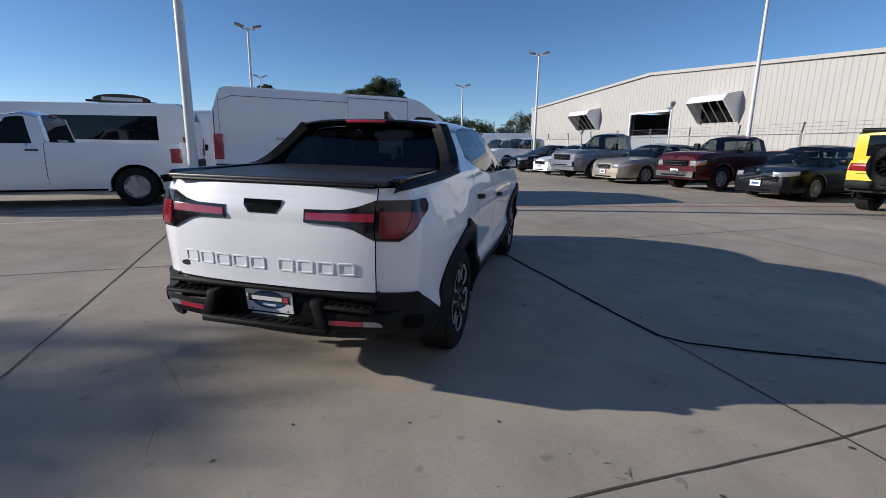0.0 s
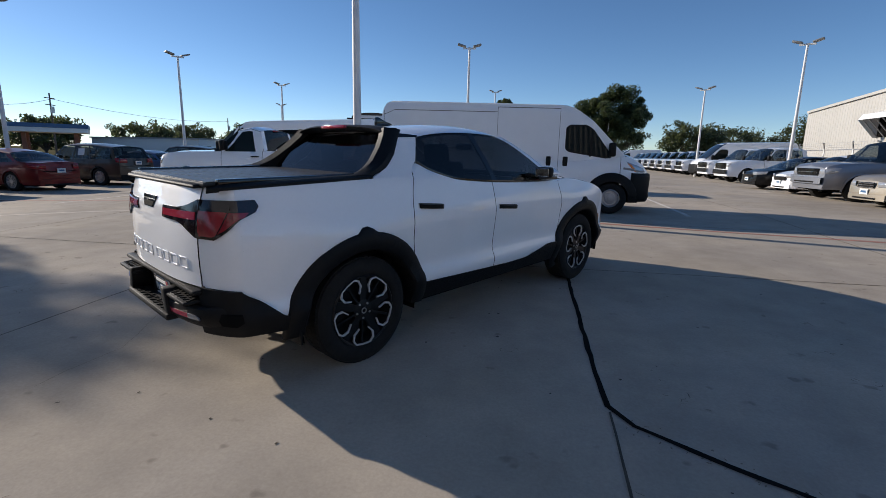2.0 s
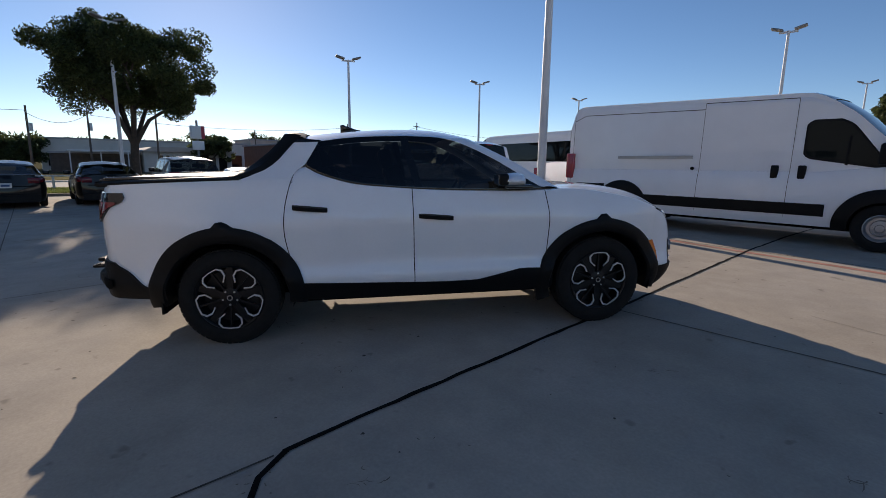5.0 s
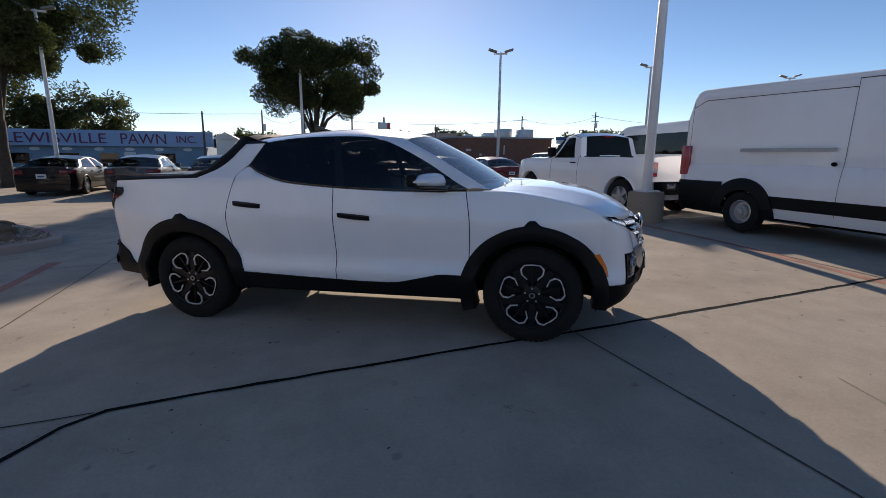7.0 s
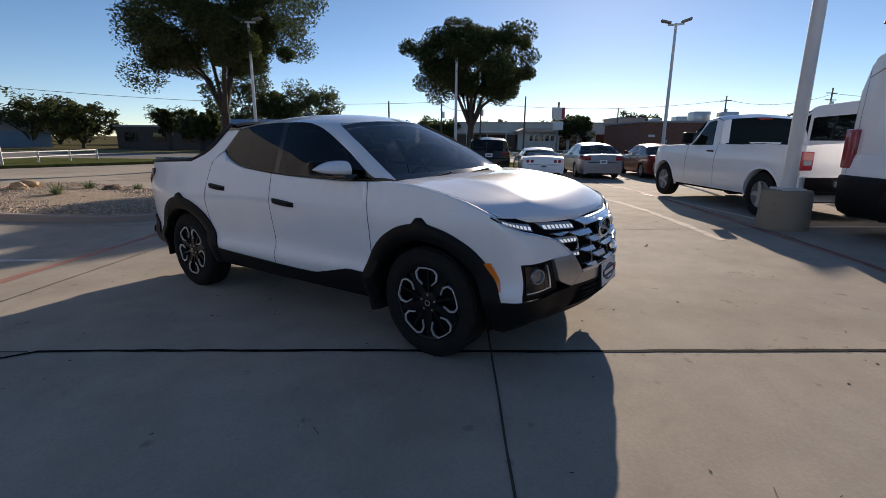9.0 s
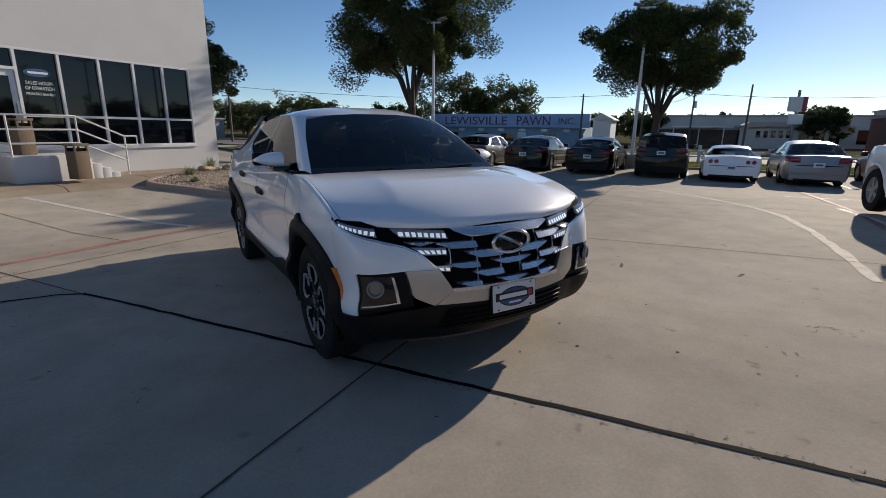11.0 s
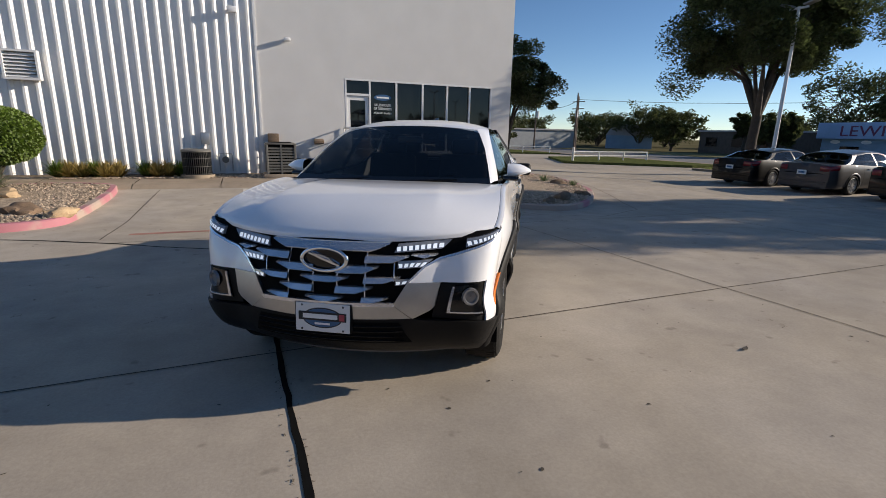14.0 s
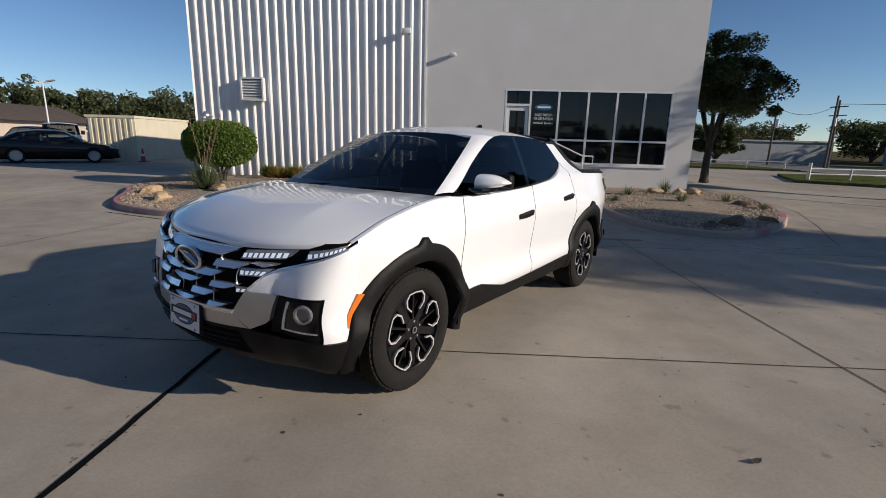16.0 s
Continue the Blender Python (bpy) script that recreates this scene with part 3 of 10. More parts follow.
ISLAND_A = smooth_loop([(-2.2, -4.3), (-2.25, -2.6), (-2.6, -1.0), (-3.8, 0.25), (-5.3, -0.6), (-6.5, -2.1), (-7.0, -3.6), (-7.1, -6.3), (-4.5, -5.6)])
ISLAND_B = smooth_loop([(5.75, -3.6), (5.72, -1.2), (6.0, -0.05), (7.1, 0.22), (8.8, -0.70), (9.6, -2.1), (10.2, -3.6), (8.0, -4.6), (6.2, -4.5)])
inA, cA = kerb_island("island_west", ISLAND_A, 0.13, 0.16, M_GRAVEL, "curved concrete kerb with worn red paint")
inB, cB = kerb_island("island_east", ISLAND_B, 0.13, 0.16, M_GRAVEL, "curved concrete kerb with worn red paint")
ribbon("trim_joint_arc", [(-2.4, -0.6), (-3.0, 0.7), (-4.2, 1.25), (-5.8, 0.5), (-6.8, -1.5), (-7.6, -3.5), (-8, -6)], 0.013, M_JOINT, T, "joint", wobble=0.004, seg=0.2)


def inside(p, poly):
    c = False
    for i in range(len(poly)):
        (x1, y1), (x2, y2) = poly[i - 1], poly[i]
        if (y1 > p[1]) != (y2 > p[1]) and p[0] < (x2 - x1) * (p[1] - y1) / (y2 - y1) + x1:
            c = not c
    return c


def pebbles(name, poly, count, seed):
    rnd = random.Random(seed)
    x0, x1 = min(p[0] for p in poly), max(p[0] for p in poly)
    y0, y1 = min(p[1] for p in poly), max(p[1] for p in poly)
    verts, faces = [], []
    base = [(1, 0, 0), (0, 1, 0), (-1, 0, 0), (0, -1, 0), (0, 0, 1)]
    while count:
        x, y = rnd.uniform(x0, x1), rnd.uniform(y0, y1)
        if not inside((x, y), poly):
            continue
        count -= 1
        r = rnd.uniform(0.015, 0.04)
        k = len(verts)
        a = rnd.uniform(0, 3)
        z = gz(x, y) + 0.125
        for bx, by, bz in base:
            verts.append((x + r * (bx * math.cos(a) - by * math.sin(a)) * 1.3, y + r * (bx * math.sin(a) + by * math.cos(a)), z + r * bz * 0.9))
        for i in range(4):
            faces.append((k + i, k + (i + 1) % 4, k + 4))
    me = bpy.data.meshes.new(name)
    me.from_pydata(verts, [], faces)
    m2 = M_PEBBLEISL
    me.materials.append(m2)
    return tagged(new(name, me), "loose tan and brown river pebbles in the bed", "gravel", kind="stuff")


M_PEBBLEISL = leaf_mat("pebble_mixed", (0.52, 0.42, 0.32))
pebbles("pebbles", [tuple(p) for p in inA], 4200, 3)
pebbles("pebbles", [tuple(p) for p in inB], 4200, 4)


def rock(x, y, s, seed, lift=0.0, material=None, label="rough tan sandstone boulder in the gravel bed"):
    bm = bmesh.new()
    bmesh.ops.create_icosphere(bm, subdivisions=3, radius=1)
    for v in bm.verts:
        n = noise.noise(v.co * 1.1 + Vector((seed * 7.1, 0, 0))) * 0.45 + noise.noise(v.co * 3 + Vector((0, seed, 0))) * 0.15
        v.co *= 1 + n
        v.co = Vector((round(v.co.x * 3.2) / 3.2 * 0.5 + v.co.x * 0.5, v.co.y, v.co.z))
        v.co.x *= s * 1.2
        v.co.y *= s * 0.8
        v.co.z = v.co.z * s * 0.6
    ob = tagged(finish("landscape_rock", bm, material or M_ROCK, 35), label, "rock", "landscape rocks")
    ob.matrix_basis = pose(x, y, gz(x, y) + 0.10 + s * 0.32 + lift, 0, 0, seed * 57)


for i, (x, y, s) in enumerate([(-5.2, -5.0, 0.22), (-5.7, -5.3, 0.24), (-4.6, -5.2, 0.2), (-4.6, -0.9, 0.28), (-5.6, -1.4, 0.2), (-6.2, -3.4, 0.22), (-4.0, -0.5, 0.2), (8.0, -1.2, 0.22), (6.6, -1.0, 0.26), (5.9, -0.6, 0.2), (8.9, -2.2, 0.22), (7.4, -2.6, 0.24)]):
    if 2 < i < 7 or i == 8:
        rock(x, y, s, i + 1, -0.05, M_ROCKDARK, "rough dark brown boulder in the gravel bed")
    else:
        rock(x, y, s, i + 1)

# ---- showroom ----
WY, BX0, SEAM, BX1, BTOP, HALL = -6.52, -6.05, 2.46, 10.14, 7.6, 4.3
WZ = [1.03, 1.78, 3.31]
WX = [-0.09, -0.89, -1.78, -2.70, -3.59, -4.44, -5.27]
for nm, lo, hi in (("wall_showroom", (BX0, WY - 0.3, -0.2), (WX[6], WY, BTOP)), ("wall_showroom_over_window", (WX[6], WY - 0.3, WZ[2]), (WX[0], WY, BTOP)), ("wall_showroom_under_window", (WX[6], WY - 0.3, -0.2), (WX[1], WY, WZ[0])),
                   ("wall_showroom_centre", (WX[0], WY - 0.3, -0.2), (SEAM, WY, BTOP)), ("wall_showroom_under_door", (WX[1], WY - 0.3, -0.2), (WX[0], WY, 0.92)), ("wall_showroom_west", (BX0, -28, -0.2), (BX0 + 0.3, WY - 0.3, HALL))):
    tagged(finish(nm, boxes([(lo, hi)]), M_STUCCO), "smooth white stucco showroom wall", "wall", kind="structure")
tagged(finish("ceiling_showroom", boxes([((BX0, -28, HALL), (BX1, WY - 0.3, HALL + 0.2))]), M_GREYROOF), "flat showroom roof behind the tall front", "roof", kind="structure")
tagged(finish("wall_showroom_back", boxes([((BX0, -28.3, -0.2), (BX1, -28, HALL)), ((BX1 - 0.3, -28, -0.2), (BX1, WY - 0.3, HALL))]), M_METALWALL), "plain metal back and side walls", "wall", kind="structure")
tagged(finish("floor_showroom", boxes([((BX0 + 0.3, -28, 0.80), (BX1 - 0.3, WY - 0.3, 0.90))]), M_GREYROOF), "dim showroom floor behind the glass", "floor", kind="structure")

# ribbed metal half of the front
prof = []
pitch, n = 0.288, int((BX1 - SEAM) / 0.288)
x = SEAM + 0.02
while x < BX1 - 0.02:
    for dx, dy in ((0, 0), (0.095, 0), (0.155, 0.058), (0.205, 0.058), (0.250, 0)):
        if x + dx < BX1:
            prof.append((x + dx, WY - 0.02 + dy))
    x += pitch
prof.append((BX1, WY - 0.02))
bm = bmesh.new()
bm_grid(bm, [[(px, py, z) for px, py in prof] for z in (0.30, 2.4, 5.0, BTOP)])
bm_grid(bm, [[(BX1, WY - 0.02, z), (BX1, WY - 0.3, z)] for z in (0.3, BTOP)])
tagged(finish("wall_ribbed", bm, M_METALWALL), "white ribbed metal wall panel with deep vertical ribs", "wall", kind="structure")
tagged(finish("trim_seam", boxes([((SEAM - 0.01, WY, 0.3), (SEAM + 0.05, WY + 0.03, BTOP))]), M_WHITEFRAME), "white metal trim strip at the wall seam", "trim", kind="structure")
tagged(finish("trim_wall_foot", boxes([((SEAM + 0.05, WY - 0.02, 0.28), (BX1, WY + 0.04, 0.36))]), M_WALK), "concrete foot of the ribbed wall", "trim", kind="structure")

# shop window: frame bars, panes and door
win = root("window_1", pose(0, 0, 0), "dark reflective shop window band in white metal frames", "window", kind="structure")
bars = []
for k, xx in enumerate(WX[1:]):
    bars.append(((xx - 0.03, WY - 0.10, WZ[0] + 0.05), (xx + 0.03, WY + 0.003, WZ[2] - 0.05)))
for i, (lo, hi) in enumerate(bars):
    part("window_frame", boxes([(lo, hi)]), M_WHITEFRAME, win)
part("window_frame", boxes([((WX[6], WY - 0.11, WZ[2] - 0.05), (WX[0], WY + 0.006, WZ[2] + 0.006))]), M_WHITEFRAME, win)
part("window_frame", boxes([((WX[6], WY - 0.11, WZ[0] - 0.006), (WX[1], WY + 0.006, WZ[0] + 0.05))]), M_WHITEFRAME, win)
part("window_sill", boxes([((WX[6] - 0.04, WY, WZ[0] - 0.06), (WX[1] + 0.04, WY + 0.05, WZ[0] - 0.01))]), M_WHITEFRAME, win)
for k in range(1, 6):
    for z0, z1 in ((WZ[0] + 0.05, WZ[1] - 0.03), (WZ[1] + 0.03, WZ[2] - 0.05)):
        part("pane", boxes([((WX[k + 1] + 0.03, WY - 0.08, z0), (WX[k] - 0.03, WY - 0.068, z1))]), M_DARKWIN, win)
    part("window_frame", boxes([((WX[k + 1] + 0.03, WY - 0.10, WZ[1] - 0.03), (WX[k] - 0.03, WY, WZ[1] + 0.03))]), M_WHITEFRAME, win)
part("pane", boxes([((WX[1] + 0.03, WY - 0.08, 2.87), (WX[0] - 0.04, WY - 0.068, WZ[2] - 0.05))]), M_DARKWIN, win)
door = root("door_1", pose(0, 0, 0), "white framed glass entrance door, closed", "door", kind="structure")
part("door_frame", boxes([((WX[0] - 0.05, WY - 0.11, 0.92), (WX[0], WY + 0.006, WZ[2] - 0.05)), ((WX[1] + 0.03, WY - 0.11, 2.80), (WX[0] - 0.05, WY + 0.006, 2.87))]), M_WHITEFRAME, door)
part("door_leaf", boxes([((WX[1] + 0.04, WY - 0.09, 0.93), (WX[1] + 0.15, WY - 0.04, 2.79)), ((WX[0] - 0.16, WY - 0.09, 0.93), (WX[0] - 0.06, WY - 0.04, 2.79)),
                         ((WX[1] + 0.15, WY - 0.09, 2.66), (WX[0] - 0.16, WY - 0.04, 2.79)), ((WX[1] + 0.15, WY - 0.09, 0.93), (WX[0] - 0.16, WY - 0.04, 1.15))]), M_WHITEFRAME, door)
part("pane", boxes([((WX[1] + 0.15, WY - 0.07, 1.15), (WX[0] - 0.16, WY - 0.06, 2.66))]), M_DARKWIN, door)
part("door_handle", boxes([((WX[1] + 0.08, WY - 0.04, 1.75), (WX[1] + 0.11, WY + 0.03, 2.05))]), M_GALV, door)
sign = root("window_sign", pose(-1.33, WY - 0.06, 2.45), "white opening-hours lettering under an oval dealer badge", "sign")
flip = pose(0, 0, 0, 90, 0, 180)
bm = bmesh.new()
bm_lathe(bm, [(0.001, 0.006), (0.28, 0.006), (0.29, 0.0)], 32, "y")
for v in bm.verts:
    v.co.z *= 0.33
part("oval_badge", bm, M_PLATEBLUE, sign, "blue and white oval badge").location = (0, 0, 0.33)
bm = bmesh.new()
bm_prism(bm, [(-0.20, -0.025), (0.20, -0.025), (0.21, 0.025), (-0.21, 0.025)], 0.007, 0.012)
part("badge_bar", bm, M_WHITELETTER, sign).location = (0, 0, 0.33)
for dz, words, size, wid in ((0.09, "SALES HOURS", 0.115, 0.56), (-0.03, "OF OPERATION", 0.115, 0.60), (-0.16, "MON-SAT 8am-8pm", 0.095, 0.60)):
    text_part("lettering", words, size, pose(0, 0.012, dz) @ flip, M_WHITELETTER, sign, 0.002, wid)

# porch with steps and rail
PZ, PF = 0.90, -5.2
porch = tagged(finish("porch", bevel(boxes([((-1.33, WY + 0.005, 0.1), (0.03, PF, PZ))]), 0.015), M_STUCCO, 30), "white painted concrete entrance porch", "porch", kind="structure")
for k in range(4):
    tagged(finish(f"porch_step_{k + 1}", bevel(boxes([((-1.335 - 0.205 * (k + 1), WY + 0.005, 0.1), (-1.335 - 0.205 * k, PF - 0.03, PZ - 0.112 * (k + 1)))]), 0.008), M_STUCCO, 30), "white painted concrete porch step", "step", kind="structure")
rail = root("porch_rail", pose(0, 0, 0), "white painted pipe handrail with three rails", "railing")
RY = PF - 0.05
for dz in (0.88, 0.57, 0.27):
    bm = bmesh.new()
    bm_tube(bm, [(-0.02, WY + 0.03, PZ + dz), (-0.02, RY, PZ + dz), (-1.33, RY, PZ + dz), (-2.38, RY, PZ - 0.46 + dz)] + ([(-2.68, RY, PZ - 0.46 + dz)] if dz > 0.8 else []), 0.022, 8)
    part("rail", bm, M_WHITEPIPE, rail, smooth=60)
for xx, yy, zb in ((-0.02, WY + 0.06, PZ), (-0.02, RY, PZ), (-1.33, RY, PZ), (-2.38, RY, 0.36)):
    bm = bmesh.new()
    bm_tube(bm, [(xx, yy, zb), (xx, yy, zb + 0.88 + (0.08 if zb < 0.5 else 0))], 0.022, 8)
    part("post", bm, M_WHITEPIPE, rail, smooth=60)
bm = bmesh.new()
bm_tube(bm, [(-2.68, RY, PZ + 0.42), (-2.68, RY, PZ + 0.19), (-2.38, RY, PZ + 0.19)], 0.02, 8)
part("rail_end", bm, M_WHITEPIPE, rail, smooth=60)


def waste_bin(x, y, z):
    r = root("waste_bin", pose(x, y, z, 0, 0, 8) @ Matrix.Diagonal((0.74, 0.74, 0.88, 1)), "square brown aggregate litter bin by the porch", "litter bin", "litter bins")
    part("body", bevel(boxes([((-0.22, -0.22, 0), (0.22, 0.22, 0.72))]), 0.02), M_BEIGEBIN, r)
    part("lid", bevel(boxes([((-0.24, -0.24, 0.86), (0.24, 0.24, 0.92)), ((-0.21, -0.21, 0.72), (-0.16, -0.16, 0.86)), ((0.16, 0.16, 0.72), (0.21, 0.21, 0.86)), ((-0.21, 0.16, 0.72), (-0.16, 0.21, 0.86)), ((0.16, -0.21, 0.72), (0.21, -0.16, 0.86))]), 0.008), M_BEIGEBIN, r)
    part("liner", boxes([((-0.17, -0.17, 0.70), (0.17, 0.17, 0.80))]), M_UNDER, r)


waste_bin(-1.10, -4.92, 0.36)
waste_bin(-0.52, -5.9, PZ)


def condenser(x, y, z, s):
    r = root("air_conditioner", pose(x, y, z), "square grey outdoor air-conditioning unit against the wall", "air conditioner", "air conditioners")
    h = 0.85 * s
    part("core", boxes([((-0.33 * s, -0.33 * s, 0.06), (0.33 * s, 0.33 * s, h - 0.03))]), M_UNDER, r)
    part("base_pad", bevel(boxes([((-0.45 * s, -0.45 * s, -0.04), (0.45 * s, 0.45 * s, 0.06))]), 0.01), M_WALK, r)
    part("lid", bevel(boxes([((-0.37 * s, -0.37 * s, h - 0.05), (0.37 * s, 0.37 * s, h))]), 0.015), M_ACGREY, r)
    for sx in (-1, 1):
        for sy in (-1, 1):
            part("corner_post", bevel(boxes([((sx * 0.345 * s - 0.03, sy * 0.345 * s - 0.03, 0.06), (sx * 0.345 * s + 0.03, sy * 0.345 * s + 0.03, h - 0.05))]), 0.008, 1), M_ACGREY, r)
    part("middle_post", boxes([((-0.02, 0.335 * s, 0.06), (0.02, 0.365 * s, h - 0.05))]), M_ACGREY, r)
    for k in range(9):
        zz = 0.12 + k * (h - 0.22) / 9
        part("louvre", boxes([((-0.32 * s, 0.335 * s, zz), (-0.02, 0.357 * s, zz + 0.045 * s))]), M_ACGREY, r)
        part("louvre", boxes([((0.02, 0.335 * s, zz), (0.32 * s, 0.357 * s, zz + 0.045 * s))]), M_ACGREY, r)
        for sx in (-1, 1):
            part("louvre", boxes([((sx * 0.346 * s - 0.011, -0.32 * s, zz), (sx * 0.346 * s + 0.011, 0.32 * s, zz + 0.045 * s))]), M_ACGREY, r)
    bm = bmesh.new()
    bm_lathe(bm, [(0.01, h + 0.02), (0.27 * s, h + 0.02), (0.30 * s, h + 0.004)], 24, "z")
    part("fan_guard", bm, M_UNDER, r)


def round_condenser(x, y, z, rad, h):
    r = root("air_conditioner", pose(x, y, z), "rounded dark outdoor air-conditioning unit with upright fins", "air conditioner", "air conditioners")
    bm = bmesh.new()
    bm_lathe(bm, [(0.001, -0.04), (rad * 1.2, -0.04), (rad * 1.2, 0.05), (0.001, 0.05)], 28, "z")
    part("base_pad", bm, M_WALK, r)
    bm = bmesh.new()
    bm_lathe(bm, [(0.001, 0.05), (rad * 0.94, 0.05), (rad * 0.94, h - 0.06), (0.001, h - 0.06)], 32, "z")
    part("core", bm, M_UNDER, r, smooth=40)
    for k in range(44):
        a = 2 * math.pi * k / 44
        bm = bmesh.new()
        bm_box(bm, (rad * 0.93, -0.006, 0.06), (rad, 0.006, h - 0.07), Matrix.Rotation(a, 4, "Z"))
        part("fin", bm, M_ACDARK, r)
    for zz in (0.06, h * 0.36, h * 0.66):
        bm = bmesh.new()
        bm_lathe(bm, [(rad * 0.98, zz), (rad * 1.015, zz + 0.004), (rad * 1.015, zz + 0.02), (rad * 0.98, zz + 0.024)], 36, "z", closed=True)
        part("band", bm, M_ACDARK, r, smooth=40)
    bm = bmesh.new()
    bm_lathe(bm, [(rad * 1.03, h - 0.07), (rad * 1.04, h - 0.03), (rad * 0.95, h), (rad * 0.78, h + 0.01), (rad * 0.74, h - 0.02), (0.001, h - 0.02)], 36, "z")
    part("top_cover", bm, M_ACGREY, r, "grey top cover with a fan opening", 40)


M_ACDARK = mat("ac_mesh_dark", (0.045, 0.044, 0.042), 0.6, vary=0.1)
condenser(2.0, -5.72, 0.36, 1.12)
round_condenser(4.24, -5.75, 0.36, 0.37, 0.74)
disc = root("disconnect_box", pose(4.03, WY + 0.045, 1.22), "grey electrical disconnect box with conduit on the ribbed wall", "switch box")
part("box", bevel(boxes([((-0.12, 0, 0), (0.12, 0.12, 0.34))]), 0.015), M_GALV, disc)
for dx in (-0.06, 0.06):
    bm = bmesh.new()
    bm_tube(bm, [(dx, 0.06, 0.0), (dx, 0.06, -0.30), (dx + 0.12, 0.2, -0.55)], 0.018, 8)
    part("conduit", bm, M_GALV, disc, smooth=60)
sconce = root("wall_sconce", pose(0.79, WY + 0.003, 1.27), "small tan wedge-shaped wall light by the porch", "wall light")
bm = bmesh.new()
bm_prism(bm, [(0, 0), (0.16, 0.02), (0.16, 0.10), (0, 0.16)], -0.15, 0.15, "x")
part("housing", bevel(bm, 0.01), M_BEIGEBIN, sconce)
box = root("meter_box", pose(2.15, WY + 0.005, 1.22), "brown electrical meter box on the wall", "meter box")
part("box", bevel(boxes([((-0.16, 0, -0.05), (0.16, 0.14, 0.35))]), 0.02), M_BEIGEBIN, box)
bm = bmesh.new()
bm_tube(bm, [(0.1, 0.06, -0.05), (0.1, 0.06, -0.6)], 0.025, 8)
part("conduit", bm, M_GALV, box)
gas = root("gas_meter", pose(3.35, WY + 0.09, 0.68), "grey gas meter and pipes on the wall", "gas meter")
bm = bmesh.new()
bm_tube(bm, [(0, 0, -0.25), (0, 0, 0.28), (0.35, 0, 0.28), (0.35, 0, -0.25)], 0.02, 8)
part("pipe", bm, M_GALV, gas)
bm = bmesh.new()
bm_lathe(bm, [(0.001, -0.06), (0.09, -0.06), (0.10, 0), (0.09, 0.06), (0.001, 0.06)], 16, "y", (0.18, 0.05, 0.1))
part("meter", bm, M_ACGREY, gas)
lou = root("wall_louvre", pose(8.06, WY + 0.04, 2.77), "white slatted vent louvre on the ribbed wall", "vent")
part("frame", boxes([((-0.38, 0, 0), (-0.33, 0.2, 0.72)), ((0.33, 0, 0), (0.38, 0.2, 0.72)), ((-0.33, 0, 0.67), (0.33, 0.2, 0.72)), ((-0.33, 0, 0), (0.33, 0.2, 0.05))]), M_WHITEFRAME, lou)
part("backing", boxes([((-0.33, 0, 0.05), (0.33, 0.03, 0.67))]), M_ACGREY, lou)
for k in range(7):
    bm = bmesh.new()
    bm_box(bm, (-0.33, -0.06, -0.006), (0.33, 0.06, 0.006), pose(0, 0.12, 0.10 + 0.085 * k, -38))
    part("slat", bm, M_WHITEFRAME, lou)
for nm, x, z in (("flood_light", 3.05, 4.95), ("security_camera", 1.6, 4.30)):
    r = root(nm, pose(x, WY + 0.03, z), "small white wall-mounted flood light" if nm[0] == "f" else "small white dome camera on the wall", "wall light" if nm[0] == "f" else "camera")
    part("bracket", boxes([((-0.04, -0.03, -0.05), (0.04, 0.12, 0.02))]), M_WHITEFRAME, r)
    part("head", bevel(boxes([((-0.13, 0.08, -0.10), (0.13, 0.26, 0.06))] if nm[0] == "f" else [((-0.09, 0.02, -0.07), (0.09, 0.2, 0.03))]), 0.03), M_WHITEFRAME, r)
bm = bmesh.new()
bm_tube(bm, [(9.55, WY + 0.04, 2.25), (9.55, WY + 0.35, 2.32)], 0.03, 8)
bm_lathe(bm, [(0.02, 0.1), (0.14, 0.0), (0.15, -0.06), (0.1, -0.07)], 16, "z", (9.55, WY + 0.42, 2.30))
tagged(finish("wall_lamp", bm, M_GALV, 40), "small gooseneck wall lamp on the ribbed wall", "wall light")
# sloping apron along the front, with a gravel strip at the wall foot
def apron(x, y):
    """Height of the apron: it rises in a soft roll from the lot to the wall."""
    u = min(max((-4.22 - y) / 0.22, 0), 1)
    g = gz(x, -4.3)
    return g - 0.006 + 0.10 * sstep(u) + (0.33 - g - 0.10) * min(max((-4.44 - y) / 0.9, 0), 1)


SLABS = [(-4.75, -2.62), (-2.60, -0.52), (-0.50, 1.48), (1.50, 3.58), (3.60, 5.58), (5.60, 7.68), (7.70, 10.7)]
for i, (x0, x1) in enumerate(SLABS):
    bm = bmesh.new()
    ys2 = [-4.18, -4.24, -4.30, -4.36, -4.44, -4.62, -4.9, -5.2, -5.36, -5.362]
    bm_grid(bm, [[(x, y, apron(x, y) if y > -5.361 else 0.0) for x in (x0, (x0 + x1) / 2, x1)] for y in ys2])
    tagged(finish(f"pavement_front_{i + 1}", bm, M_WALK, 50), "stained tan concrete apron slab along the showroom", "pavement", kind="structure")
rows = []
rnd = random.Random(9)
for y in (-5.363, -5.5, -5.7, -5.9, -6.1, -6.3, WY + 0.006):
    rows.append([(x, y, 0.315 + 0.03 * noise.noise(Vector((x * 1.7, y * 2.0, 0)))) for x in [-4.75 + 0.25 * k for k in range(63)]])
bm = bmesh.new()
bm_grid(bm, rows)
tagged(finish("gravel_strip", bm, M_GRAVEL, 60), "narrow strip of brown gravel at the wall foot", "gravel", kind="structure")
pebbles("pebbles", [(-1.5, -5.40), (7.6, -5.40), (7.6, -6.4), (-1.5, -6.4)], 2600, 6)

